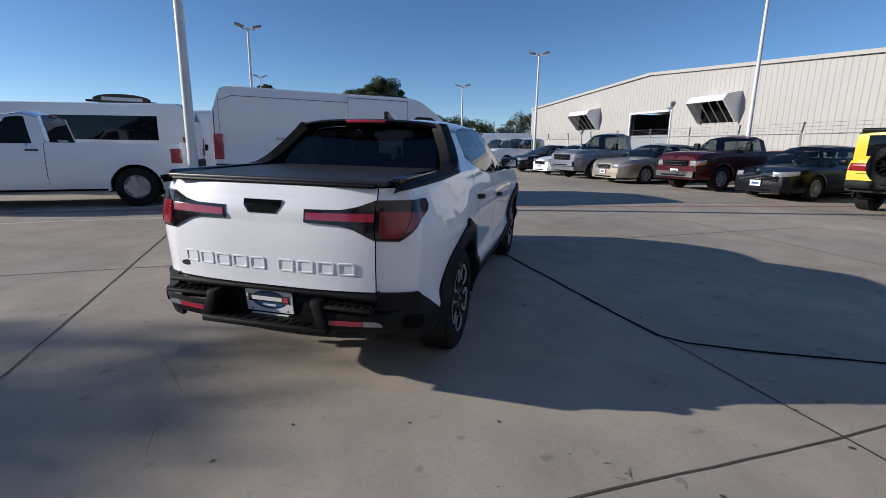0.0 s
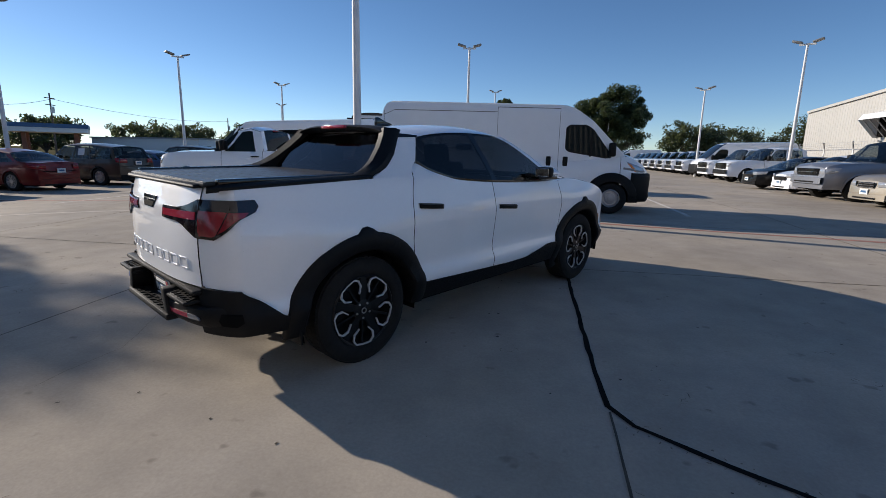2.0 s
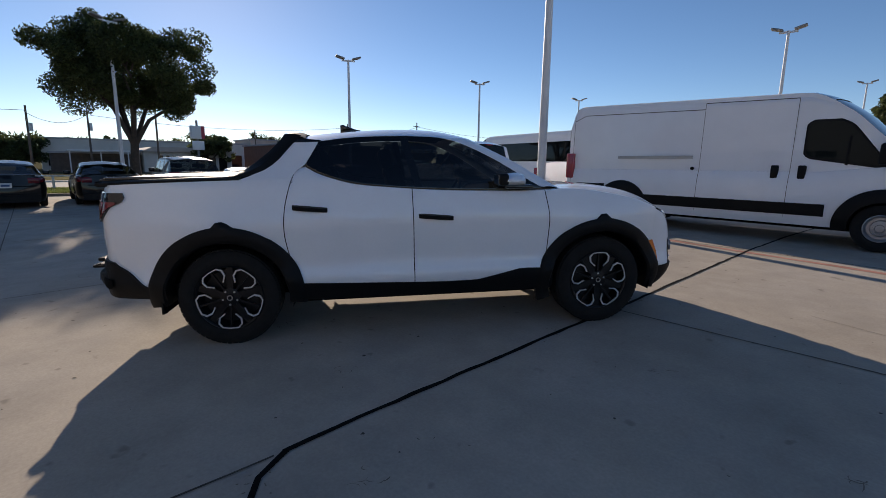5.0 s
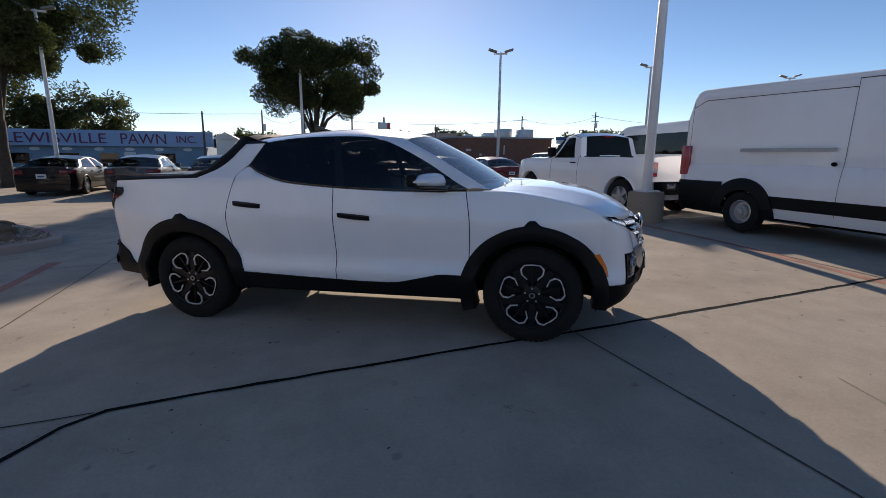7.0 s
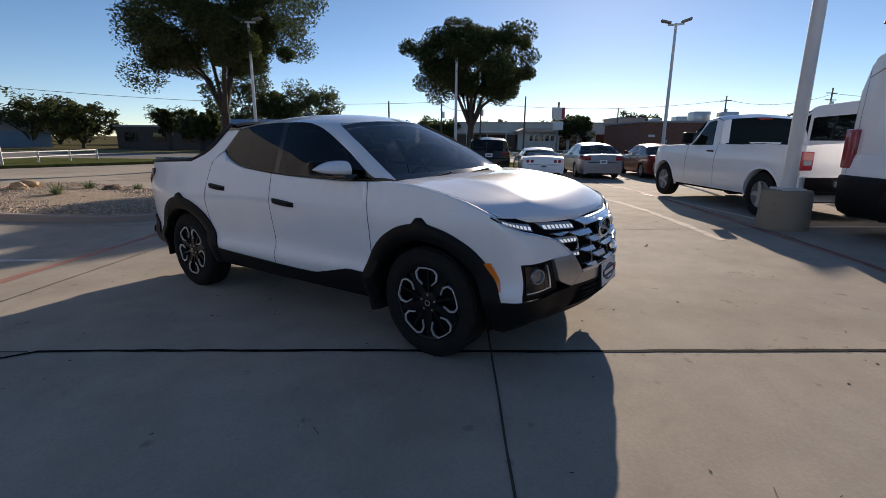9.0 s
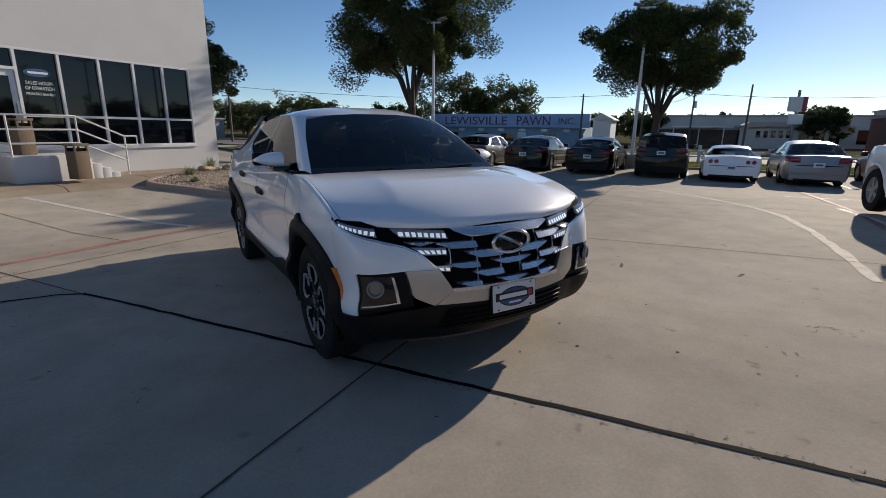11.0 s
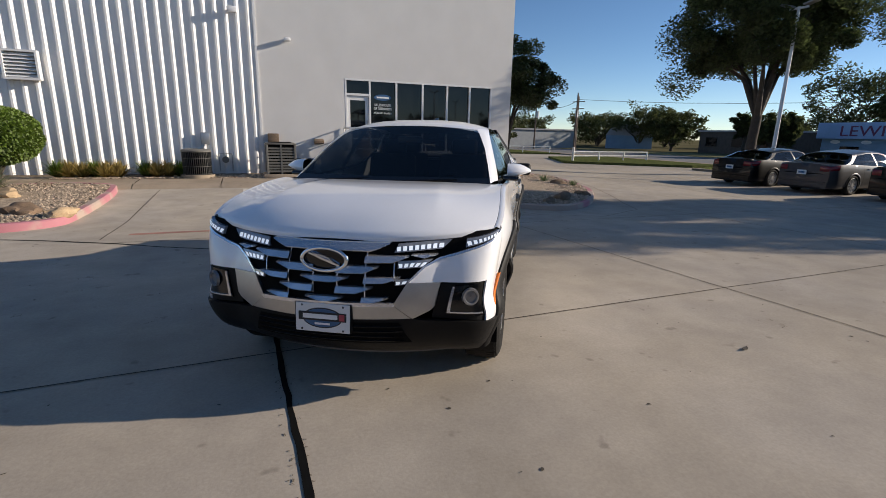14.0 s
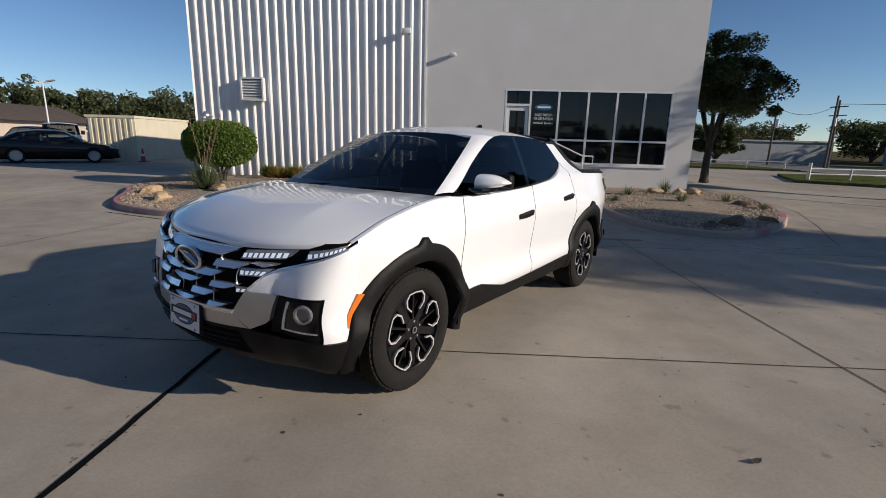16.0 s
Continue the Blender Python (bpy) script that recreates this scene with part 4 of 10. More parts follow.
# ---- warehouse to the north-east ----
WHX = 23.0
wh = root("warehouse", pose(0, 0, 0), "long cream metal-sided warehouse with a shallow gable", "warehouse")
bm = bmesh.new()
ys_ = [11.2 + 0.305 * i for i in range(110)]


def gable(y):
    return 6.56 - abs(y - 27.83) * 0.0655


prof = []
for i, y in enumerate(ys_):
    prof += [(y, 0.0), (y + 0.22, 0.0), (y + 0.245, 0.016), (y + 0.28, 0.016)]
BAY = (25.66, 29.46, 4.0)
rows0, rows1, rows2 = [], [], []
for y, d in prof:
    inb = BAY[0] <= y <= BAY[1]
    rows0.append([(WHX - d, y, BAY[2] if inb else 0.1), (WHX - d, y, gable(y))])
bm_grid(bm, rows0)
part("wall", bm, M_WAREHOUSE, wh, smooth=0, fix=False)
bm = bmesh.new()
bm_box(bm, (WHX + 0.05, 11.3, 0.0), (WHX + 0.25, BAY[0], 5.3))
bm_box(bm, (WHX + 0.05, BAY[1], 0.0), (WHX + 0.25, 44.4, 5.3))
bm_box(bm, (WHX + 0.25, 44.1, 0.0), (WHX + 60, 44.4, 5.3))
bm_box(bm, (WHX + 0.25, 11.3, 0.0), (WHX + 60, 11.6, 5.3))
bm_box(bm, (WHX + 14, 11.6, 0.0), (WHX + 14.3, 44.1, 5.3))
part("inner_wall", bm, M_WAREHOUSE, wh, smooth=0)
bm = bmesh.new()
for s in (-1, 1):
    bm_grid(bm, [[(xx, 27.83 + s * d, gable(27.83 + s * d) + dz) for d in (0, 8, 16.8)] for xx, dz in ((WHX - 0.15, -0.12), (WHX - 0.15, 0.06), (WHX + 60, 0.06))])
part("roof", bm, M_WAREHOUSE, wh, smooth=0)
part("bay_frame", boxes([((WHX - 0.07, BAY[0] - 0.12, 0.2), (WHX + 0.3, BAY[0], BAY[2] + 0.12)), ((WHX - 0.07, BAY[1], 0.2), (WHX + 0.3, BAY[1] + 0.12, BAY[2] + 0.12)), ((WHX - 0.07, BAY[0], BAY[2]), (WHX + 0.3, BAY[1], BAY[2] + 0.12))]), M_WHITEFRAME, wh)
# grey board added across the lower bay as its shadow tone
part("bay_shadow_board", boxes([((WHX + 0.1, BAY[0], 0.2), (WHX + 0.2, BAY[1], 2.55))]), M_GALV, wh, "dull grey board standing for shade in the lower bay")
for y0, y1 in ((33.2, 36.0), (20.6, 23.2)):
    k = part("vent_hood", bmesh.new(), M_WHITEFRAME, wh, "white sheet-metal exhaust hood")
    bm = bmesh.new()
    prof_h = [(0, 4.75), (-1.0, 4.55), (-1.25, 4.2), (-0.25, 3.1), (0, 3.1)]
    for ya, yb in ((y0, y0 + 0.05), (y1 - 0.05, y1)):
        bm_prism(bm, [(WHX + a, z) for a, z in prof_h], ya, yb, "y")
    bm_grid(bm, [[(WHX + a, yy, z) for yy in (y0, y1)] for a, z in prof_h[:3]])
    bm.to_mesh(k.data)
    bm.free()
    # near-black plate at the wall: the hood's inner shade put into colour
    part("dark_back", boxes([((WHX - 0.06, y0 + 0.06, 3.15), (WHX - 0.045, y1 - 0.06, 4.7))]), M_UNDER, k, "dark plate standing for shade inside the hood")
    part("inner_lining", boxes([((WHX - 1.0, y0 + 0.06, 4.46), (WHX - 0.08, y1 - 0.06, 4.50))]), M_BROWNROOF, k)
    for j in range(4):
        bm = bmesh.new()
        yy = y0 + (y1 - y0) * (j + 0.8) / 4.6
        bm_tube(bm, [(WHX - 1.2, yy, 4.18), (WHX - 0.26, yy, 3.14)], 0.03, 6)
        part("guard_bar", bm, M_LAMPHEAD, k)
# chain-link fence with barbed arms before it
fence = root("security_fence", pose(0, 0, 0), "galvanised pipe fence with angled barbed-wire arms", "fence")
for yy in range(9, 47, 3):
    bm = bmesh.new()
    bm_tube(bm, [(20.2, yy, 0.1), (20.2, yy, 2.35), (20.0, yy - 0.22, 2.75)], 0.045, 6)
    part("post", bm, M_GALV, fence)
for zz in (2.3, 0.5):
    bm = bmesh.new()
    bm_tube(bm, [(20.2, 9, zz), (20.2, 46, zz)], 0.025, 6)
    part("rail", bm, M_GALV, fence)
for k, (dx, zz) in enumerate(((-0.05, 2.45), (-0.12, 2.58), (-0.19, 2.72))):
    bm = bmesh.new()
    bm_tube(bm, [(20.2 + dx, 9, zz), (20.2 + dx, 46, zz)], 0.006, 4)
    part("barbed_wire", bm, M_GALV, fence)

# ---- pawn shop across the road ----
PX = -50.0
shop = root("pawn_shop", pose(0, 0, 0), "low blue painted pawn shop with dark red lettering", "shop")
part("wall", boxes([((PX - 10, -22.0, -0.2), (PX, -3.6, 2.05))]), M_BLUEWALL, shop)
part("fascia", boxes([((PX - 0.3, -22.3, 2.05), (PX + 0.5, -2.7, 3.55))]), M_BLUEFASCIA, shop)
part("roof", boxes([((PX - 10, -22.1, 2.05), (PX - 0.3, -4.0, 2.2))]), M_GREYROOF, shop)
tf = pose(PX + 0.51, 0, 2.72, 90, 0, 90)
for words, y, wid, size, mt in (("LEWISVILLE", -16.2, 8.1, 1.35, M_PAWNLETTER), ("PAWN", -8.95, 3.95, 1.45, M_PAWNLETTER), ("INC.", -5.15, 1.8, 1.0, M_PAWNLETTER)):
    text_part("lettering", words, size, Matrix.Translation((0, y, 0)) @ tf, mt, shop, 0.03, wid, "dark purple-red letters")
for k in range(7):
    y = -20.8 + k * 2.6
    bm = bmesh.new()
    bm_lathe(bm, [(0.001, 0.03), (0.42, 0.03), (0.43, 0)], 20, "x", (PX, y, 1.75))
    for v in bm.verts:
        v.co.z = 1.75 + (v.co.z - 1.75) * 0.4
    part("oval_plaque", bm, M_WHITELETTER, shop, "white oval plaque")
for y in (-19.5, -15.5, -12.2, -7.2):
    part("shop_window", boxes([((PX, y - 0.8, 0.4), (PX + 0.03, y + 0.8, 1.35))]), M_DARKWIN, shop)
part("shop_door", boxes([((PX, -10.9, -0.1), (PX + 0.04, -9.9, 1.5))]), M_PAPER, shop)

shed = root("white_shed", pose(PX - 1.2, -1.6, -0.1), "narrow white shed with a gabled metal roof", "shed")
part("wall", boxes([((-4, -1.0, 0), (0, 0.9, 3.1))]), M_PAPER, shed)
bm = bmesh.new()
bm_prism(bm, [(-1.25, 3.0), (1.15, 3.0), (1.15, 3.12), (-0.05, 3.75), (-1.25, 3.12)], -4.2, 0.25, "x")
part("roof", bm, M_GALV, shed)

# ---- far buildings ----
def block(name, lo, hi, material, label, category, windows=0, roof_units=0, win_z=(0.9, 2.0)):
    r = root(name, pose(0, 0, 0), label, category)
    part("wall", boxes([(lo, hi)]), material, r)
    part("roof", boxes([((lo[0] - 0.2, lo[1] - 0.2, hi[2]), (hi[0] + 0.2, hi[1] + 0.2, hi[2] + 0.2))]), M_GREYROOF, r)
    for k in range(windows):
        y = lo[1] + (hi[1] - lo[1]) * (k + 0.5) / windows
        w = min(0.8, (hi[1] - lo[1]) / windows * 0.3)
        part("window", boxes([((hi[0], y - w, win_z[0]), (hi[0] + 0.05, y + w, win_z[1]))]), M_DARKWIN, r)
    for k in range(roof_units):
        y = lo[1] + (hi[1] - lo[1]) * (k + 0.7) / (roof_units + 0.6)
        part("roof_unit", bevel(boxes([((hi[0] - 7, y - 0.9, hi[2] + 0.2), (hi[0] - 5, y + 0.9, hi[2] + 1.2))]), 0.1), M_GALV, r)
    return r


brick_store = block("brick_store", (-64, 24.5, -0.2), (-49.5, 37.4, 3.45), M_BRICK, "long low red-brown brick store with rooftop units", "store")
for x, y, w, h in ((-58.6, 34.7, 1.0, 1.35), (-56.0, 36.9, 0.9, 1.2), (-57.4, 31.8, 0.7, 0.7), (-54.5, 35.4, 0.5, 0.5), (-58.0, 29.0, 0.6, 0.5)):
    part("roof_unit", bevel(boxes([((x - w, y - w, 3.65), (x + w, y + w, 3.75 + h))]), 0.08), M_GALV, brick_store, "grey rooftop air handler")
for y, z, w, h, mt in ((25.8, 1.9, 0.35, 0.25, M_PAPER), (30.6, 1.5, 0.06, 1.1, M_PAPER), (27.4, 1.3, 0.14, 0.3, M_GALV)):
    part("wall_sign", boxes([((-49.5, y - w, z), (-49.44, y + w, z + h))]), mt, brick_store, "small pale panel on the brick wall")
mall = block("strip_mall", (-72, 12.4, -0.2), (-63.5, 22.6, 2.5), M_PALEWALL, "pale one-storey strip mall with small square windows", "shop")
bm = bmesh.new()
bm_prism(bm, [(12.1, 2.5), (23.0, 2.5), (22.0, 3.1), (13.3, 3.1)], -72.4, -62.9, "x")
part("sloped_roof", bm, M_TANWALL, mall, "pale hipped metal roof")
for k in range(5):
    win = part("window", boxes([((-63.5, 14.05 + 0.74 * k, 1.30), (-63.44, 14.47 + 0.74 * k, 2.08))]), M_DARKWIN, mall, "small dark shop window")
    part("sill", boxes([((-63.5, 14.0 + 0.74 * k, 1.22), (-63.38, 14.52 + 0.74 * k, 1.30))]), M_PAPER, win)
for k in range(3):
    part("shop_bay", boxes([((-63.5, 18.2 + 1.4 * k, 0.1), (-63.44, 19.2 + 1.4 * k, 1.9))]), M_DARKWIN, mall, "dark shop front bay")
yard = block("yard_building", (-68, 3.6, -0.2), (-64.5, 12.2, 2.15), M_BROWNROOF, "low brown yard building beside the strip mall", "shop")
part("canopy", boxes([((-64.5, 5.0, 2.42), (-61.5, 10.8, 2.56))]), M_PAPER, yard, "long thin pale canopy")
for y in (5.2, 8.0, 10.6):
    part("canopy_post", boxes([((-61.7, y - 0.06, -0.2), (-61.58, y + 0.06, 2.42))]), M_POLE, yard)
block("strip_mall_tower", (-84, 29.5, -0.2), (-76, 34.0, 4.9), M_TANWALL, "taller tan corner of the strip mall", "shop", 2, 0, (0.4, 3.0))
block("strip_mall_annex", (-86, 3.0, -0.2), (-76, 28.6, 4.1), M_PALEWALL, "long grey commercial block behind the strip mall", "shop", 9, 0, (0.6, 2.4))
block("grey_shed", (-44, -66, -0.2), (-22, -54, 2.6), M_SHEDWALL, "long pale metal shed beyond the field", "shed")
block("long_shed", (-66, -38, -0.2), (-52, -27, 2.7), M_BROWNROOF, "weathered low shed with a pale roof", "shed", 3)
block("white_trailer_store", (-70, 66, -0.2), (-50, 84, 3.0), M_PAPER, "white low store far off", "store", 5)
house = block("low_house", (47, -46, -0.2), (61, -30, 2.4), M_TANWALL, "low tan house with a wide roof", "house", 4)
bm = bmesh.new()
bm_prism(bm, [(46, 2.6), (62, 2.6), (57, 4.4), (51, 4.4)], -47, -29, "y")
part("hip_roof", bm, M_BROWNROOF, house, "brown shingle roof")
cn = root("gas_station", pose(-48.2, 41.6, -0.1, 0, 0, 46), "petrol station canopy with a blue and white edge", "petrol station")
part("canopy", boxes([((-3.2, -2.6, 3.0), (3.2, 2.6, 3.45))]), M_PAPER, cn)
part("canopy_edge", boxes([((-3.25, -2.66, 3.45), (3.25, -2.6, 3.85)), ((-3.25, 2.6, 3.45), (3.25, 2.66, 3.85)), ((3.2, -2.6, 3.45), (3.26, 2.6, 3.85)), ((-3.26, -2.6, 3.45), (-3.2, 2.6, 3.85))]), M_PLATEBLUE, cn, "blue canopy edge band")
for xx in (-2.1, 2.1):
    for yy in (-1.2, 1.2):
        part("column", boxes([((xx - 0.18, yy - 0.18, 0), (xx + 0.18, yy + 0.18, 3.0))]), M_BRICK, cn, "brick-clad column")
roadsign = root("roadside_sign", pose(-52.8, 16.0, -0.1, 0, 0, 20), "tall pole with stacked white and red box signs", "sign")
bm = bmesh.new()
bm_tube(bm, [(0, 0, 0), (0, 0, 5.9)], 0.12, 10)
part("pole", bm, M_LAMPHEAD, roadsign)
part("sign_box", bevel(boxes([((-0.2, -0.75, 3.95), (0.2, 0.75, 5.3))]), 0.03), M_PAPER, roadsign, "white upper sign box")
part("sign_band", boxes([((0.2, 0.35, 3.95), (0.22, 0.75, 5.3)), ((-0.2, 0.75, 3.95), (0.2, 0.77, 5.3))]), M_REDLETTER, roadsign)
part("lower_box", bevel(boxes([((-0.18, -0.55, 2.75), (0.18, 0.65, 3.7))]), 0.03), M_WHITELETTER, roadsign, "smaller white sign box")
dealer = root("dealer_sign", pose(-8.8, 30.5, gz(-8.8, 30.5), 0, 0, 14), "dark oval dealer sign with a pale bar on posts", "sign")
bm = bmesh.new()
bm_prism(bm, [(1.32 * math.cos(a * math.pi / 20), 3.62 + 0.30 * math.sin(a * math.pi / 20)) for a in range(40)], -0.12, 0.12, "y")
part("oval_panel", bm, M_GLOSSBLACK, dealer, "black oval sign panel", 30)
for sy in (-0.125, 0.125):
    part("sign_bar", boxes([((-0.92, sy - 0.006, 3.56), (0.92, sy + 0.006, 3.74))]), M_PAPER, dealer)
part("side_wing", bevel(boxes([((-1.62, -0.08, 3.46), (1.62, 0.08, 3.58))]), 0.03), M_GLOSSBLACK, dealer)
for xx in (-0.8, 0.8):
    bm = bmesh.new()
    bm_tube(bm, [(xx, 0, -0.1), (xx, 0, 3.5)], 0.07, 10)
    part("post", bm, M_POLE, dealer, smooth=60)
barn = root("barn_house", pose(-57, -56.5, -0.1, 0, 0, 48), "pale blue gambrel-roofed barn house", "house")
part("wall", boxes([((-5, -3.5, 0), (5, 3.5, 2.2))]), M_BLUEWALL, barn)
bm = bmesh.new()
bm_prism(bm, [(-3.6, 2.2), (-2.9, 3.3), (0, 4.1), (2.9, 3.3), (3.6, 2.2)], -5.1, 5.1, "x")
part("roof", bm, M_GREYROOF, barn)
for xx in (-3, 0, 3):
    part("window", boxes([((xx - 0.5, 3.5, 0.8), (xx + 0.5, 3.54, 1.7))]), M_DARKWIN, barn)
con = root("container", pose(18.5, -15.1, 0.0, 0, 0, -82.8), "cream steel shipping container with ribbed sides", "container")
part("body", boxes([((0, 0, 0), (6.0, 2.4, 2.5))]), M_CONTAINER, con)
for k in range(8):
    part("door_rib", boxes([((-0.06, 0.12 + k * 0.29, 0.1), (0, 0.24 + k * 0.29, 2.35))]), M_CONTAINER, con)
part("top_frame", boxes([((-0.05, -0.05, 2.4), (6.05, 2.45, 2.52))]), M_CONTAINER, con)

# ---- lamp posts ----
def lamp_post(x, y, h, heads, rz=0, base=True, r=0.085):
    z = gz(x, y)
    ob = root("lamp_post", pose(x, y, z, 0, 0, rz), "white lot lamp post with flat heads" + (" on round concrete base" if base else ""), "lamp post", "lamp posts")
    b0 = 0.0
    if base:
        bm = bmesh.new()
        bm_lathe(bm, [(0.001, -0.1), (0.36, -0.1), (0.34, 0.56), (0.32, 0.60), (0.001, 0.60)], 28, "z")
        part("base", bm, M_WALK, ob, "grey cast concrete base", 40)
        bm = bmesh.new()
        bm_box(bm, (-0.17, -0.17, 0.60), (0.17, 0.17, 0.63))
        part("flange", bm, M_POLE, ob)
        b0 = 0.60
    bm = bmesh.new()
    bm_tube(bm, [(0, 0, b0), (0, 0, h * 0.5), (0, 0, h)], [r, r * 0.85, r * 0.65], 12)
    part("pole", bm, M_POLE, ob, smooth=60)
    for k in range(heads):
        s = 1 if k == 0 else -1
        bm = bmesh.new()
        bm_box(bm, (0, -0.045, -0.04), (0.34, 0.045, 0.03), pose(0, 0, h - 0.05))
        if s < 0:
            bmesh.ops.rotate(bm, cent=(0, 0, 0), matrix=Matrix.Rotation(math.pi, 3, "Z"), verts=bm.verts)
        part("arm", bm, M_POLE, ob)
        bm = bmesh.new()
        bm_box(bm, (0.20, -0.19, -0.05), (0.66, 0.19, 0.03), pose(0, 0, h - 0.02, 0, -16, 0))
        bevel(bm, 0.03)
        if s < 0:
            bmesh.ops.rotate(bm, cent=(0, 0, 0), matrix=Matrix.Rotation(math.pi, 3, "Z"), verts=bm.verts)
        hd = part("lamp_head", bm, M_LAMPHEAD, ob)
    return ob


lamp_post(27.9, -20.2, 4.4, 2, 30, False, 0.06)
lamp_post(-1.99, 10.83, 7.6, 2, 0, True, 0.10)
lamp_post(-17.95, 15.0, 6.75, 2, 70)
lamp_post(-17.9, -4.75, 6.95, 2, 100)
lamp_post(-20.3, 5.05, 7.25, 2, 100)
lamp_post(-18.6, 25.2, 6.8, 2, 60)
lamp_post(-19.5, 38.0, 7.0, 2, 50, False)
lamp_post(-2.0, 27.3, 7.0, 2, 10, False)
lamp_post(14.6, 27.8, 6.9, 2, 150, False)
lamp_post(13.2, 38.0, 6.1, 2, 150, False)
lamp_post(16.6, 14.35, 7.1, 1, 180, False)
lamp_post(-3.0, 52.0, 7.8, 2, 10, False)
lamp_post(9.6, 60.0, 7.6, 1, 30, False)
lamp_post(-30.0, 56.0, 7.2, 2, 40, False)
lamp_post(42.0, -30.0, 7.0, 2, 30, False)

# ---- red-roofed store and its sign to the north ----
store = root("red_roof_store", pose(0, 0, 0), "low store with a red roof far off", "store")
part("wall", boxes([((-2.5, 100, -0.2), (6.0, 110, 3.2))]), M_TANWALL, store)
part("roof", boxes([((-2.9, 99.6, 3.2), (6.4, 110.4, 4.3))]), M_REDLETTER, store)
sign = root("pole_sign", pose(4.6, 95, 0), "red and white box sign on a steel pole", "sign")
bm = bmesh.new()
bm_tube(bm, [(0, 0, -0.2), (0, 0, 5.1)], 0.14, 10)
part("pole", bm, M_REDLETTER, sign)
part("sign_box", boxes([((-1.0, -0.3, 5.0), (2.4, 0.3, 6.4))]), M_PAPER, sign)
part("sign_band", boxes([((-1.02, -0.33, 5.9), (2.42, -0.3, 6.42)), ((-1.05, -0.33, 5.0), (-0.5, -0.3, 5.9))]), M_REDLETTER, sign)

# ---- vehicles ----
def curve_at(pts, x):
    """Smooth interpolation through (x, value) pairs."""
    if x <= pts[0][0]:
        return pts[0][1]
    for (x0, v0), (x1, v1) in zip(pts, pts[1:]):
        if x <= x1:
            return v0 + (v1 - v0) * (x - x0) / (x1 - x0)
    return pts[-1][1]


def wheel_bm(R, width, rim_r):
    """Tyre turned round y, outer face at +y."""
    w = width / 2
    bm = bmesh.new()
    bm_lathe(bm, [(rim_r, w * 0.82), (rim_r + 0.015, w * 0.95), (rim_r + (R - rim_r) * 0.45, w * 1.03), (R - 0.035, w * 0.95), (R - 0.012, w * 0.85), (R, w * 0.6), (R + 0.001, 0), (R, -w * 0.6), (R - 0.012, -w * 0.85), (R - 0.05, -w), (rim_r, -w)], 40, "y")
    return bm


def rim_spokes(bm, r, n, w, y, inner=0.06):
    for k in range(n):
        bm_box(bm, (inner, y - 0.03, -w / 2), (r, y, w / 2), Matrix.Rotation(2 * math.pi * k / n, 4, "Y"))


WHEELS = {}


def make_wheel(parent, kind, R, width, rim_r, m):
    """A wheel as a part with tyre and rim; repeats share their meshes."""
    key = (kind, R, width, rim_r)
    if key not in WHEELS:
        tyre = wheel_bm(R, width, rim_r)
        rim = bmesh.new()
        w = width / 2
        bm_lathe(rim, [(rim_r, w * 0.82), (rim_r - 0.012, w * 0.86), (rim_r - 0.02, w * 0.55), (rim_r - 0.04, w * 0.25), (0.001, w * 0.2)], 32, "y")
        if kind == "steel":
            bm_lathe(rim, [(rim_r * 0.62, w * 0.25), (rim_r * 0.55, w * 0.62), (rim_r * 0.30, w * 0.70), (rim_r * 0.26, w * 0.85), (0.001, w * 0.88)], 24, "y")
            for k in range(8):
                a = 2 * math.pi * k / 8
                bm_lathe(rim, [(0.014, w * 0.62), (0.014, w * 0.78), (0.001, w * 0.78)], 6, "y", (math.cos(a) * rim_r * 0.42, 0, math.sin(a) * rim_r * 0.42))
        else:
            rim_spokes(rim, rim_r - 0.01, 5 if kind == "five" else 10, rim_r * (0.34 if kind == "five" else 0.13), w * 0.75)
            bm_lathe(rim, [(rim_r * 0.30, w * 0.5), (rim_r * 0.28, w * 0.80), (0.001, w * 0.84)], 20, "y")
        me = []
        for nm, b, mt in (("tyre", tyre, M_TYRE), ("rim", rim, M_UNDER if kind == "black" else M_RIMSTEEL)):
            o = finish(nm, b, mt, 35)
            me.append(o.data)
            bpy.data.objects.remove(o)
        WHEELS[key] = me
    wh_ = new("wheel", WHEELS[key][0])
    wh_.parent, wh_.matrix_basis = parent, m
    rm = new("rim", WHEELS[key][1])
    rm.parent = wh_
    return wh_


def side_grid(bm, W, x0, x1, zb, zt, arches, sgn, dx=0.06, nz=12, drop=0.0):
    """Side skin y = W(x, z) with round wheel openings left out."""
    nx = max(2, int((x1 - x0) / dx))
    vs = []
    for i in range(nx + 1):
        x = x0 + (x1 - x0) * i / nx
        b, t = zb(x), zt(x)
        vs.append([bm.verts.new((x, sgn * W(x, b + (t - b) * j / nz), b + (t - b) * j / nz)) for j in range(nz + 1)])
    for i in range(nx):
        for j in range(nz):
            q = (vs[i][j], vs[i + 1][j], vs[i + 1][j + 1], vs[i][j + 1])
            c = sum((v.co for v in q), Vector()) / 4
            if any((c.x - ax) ** 2 + (c.z - az) ** 2 < ar * ar for ax, az, ar in arches):
                continue
            bm.faces.new(q)
    return vs


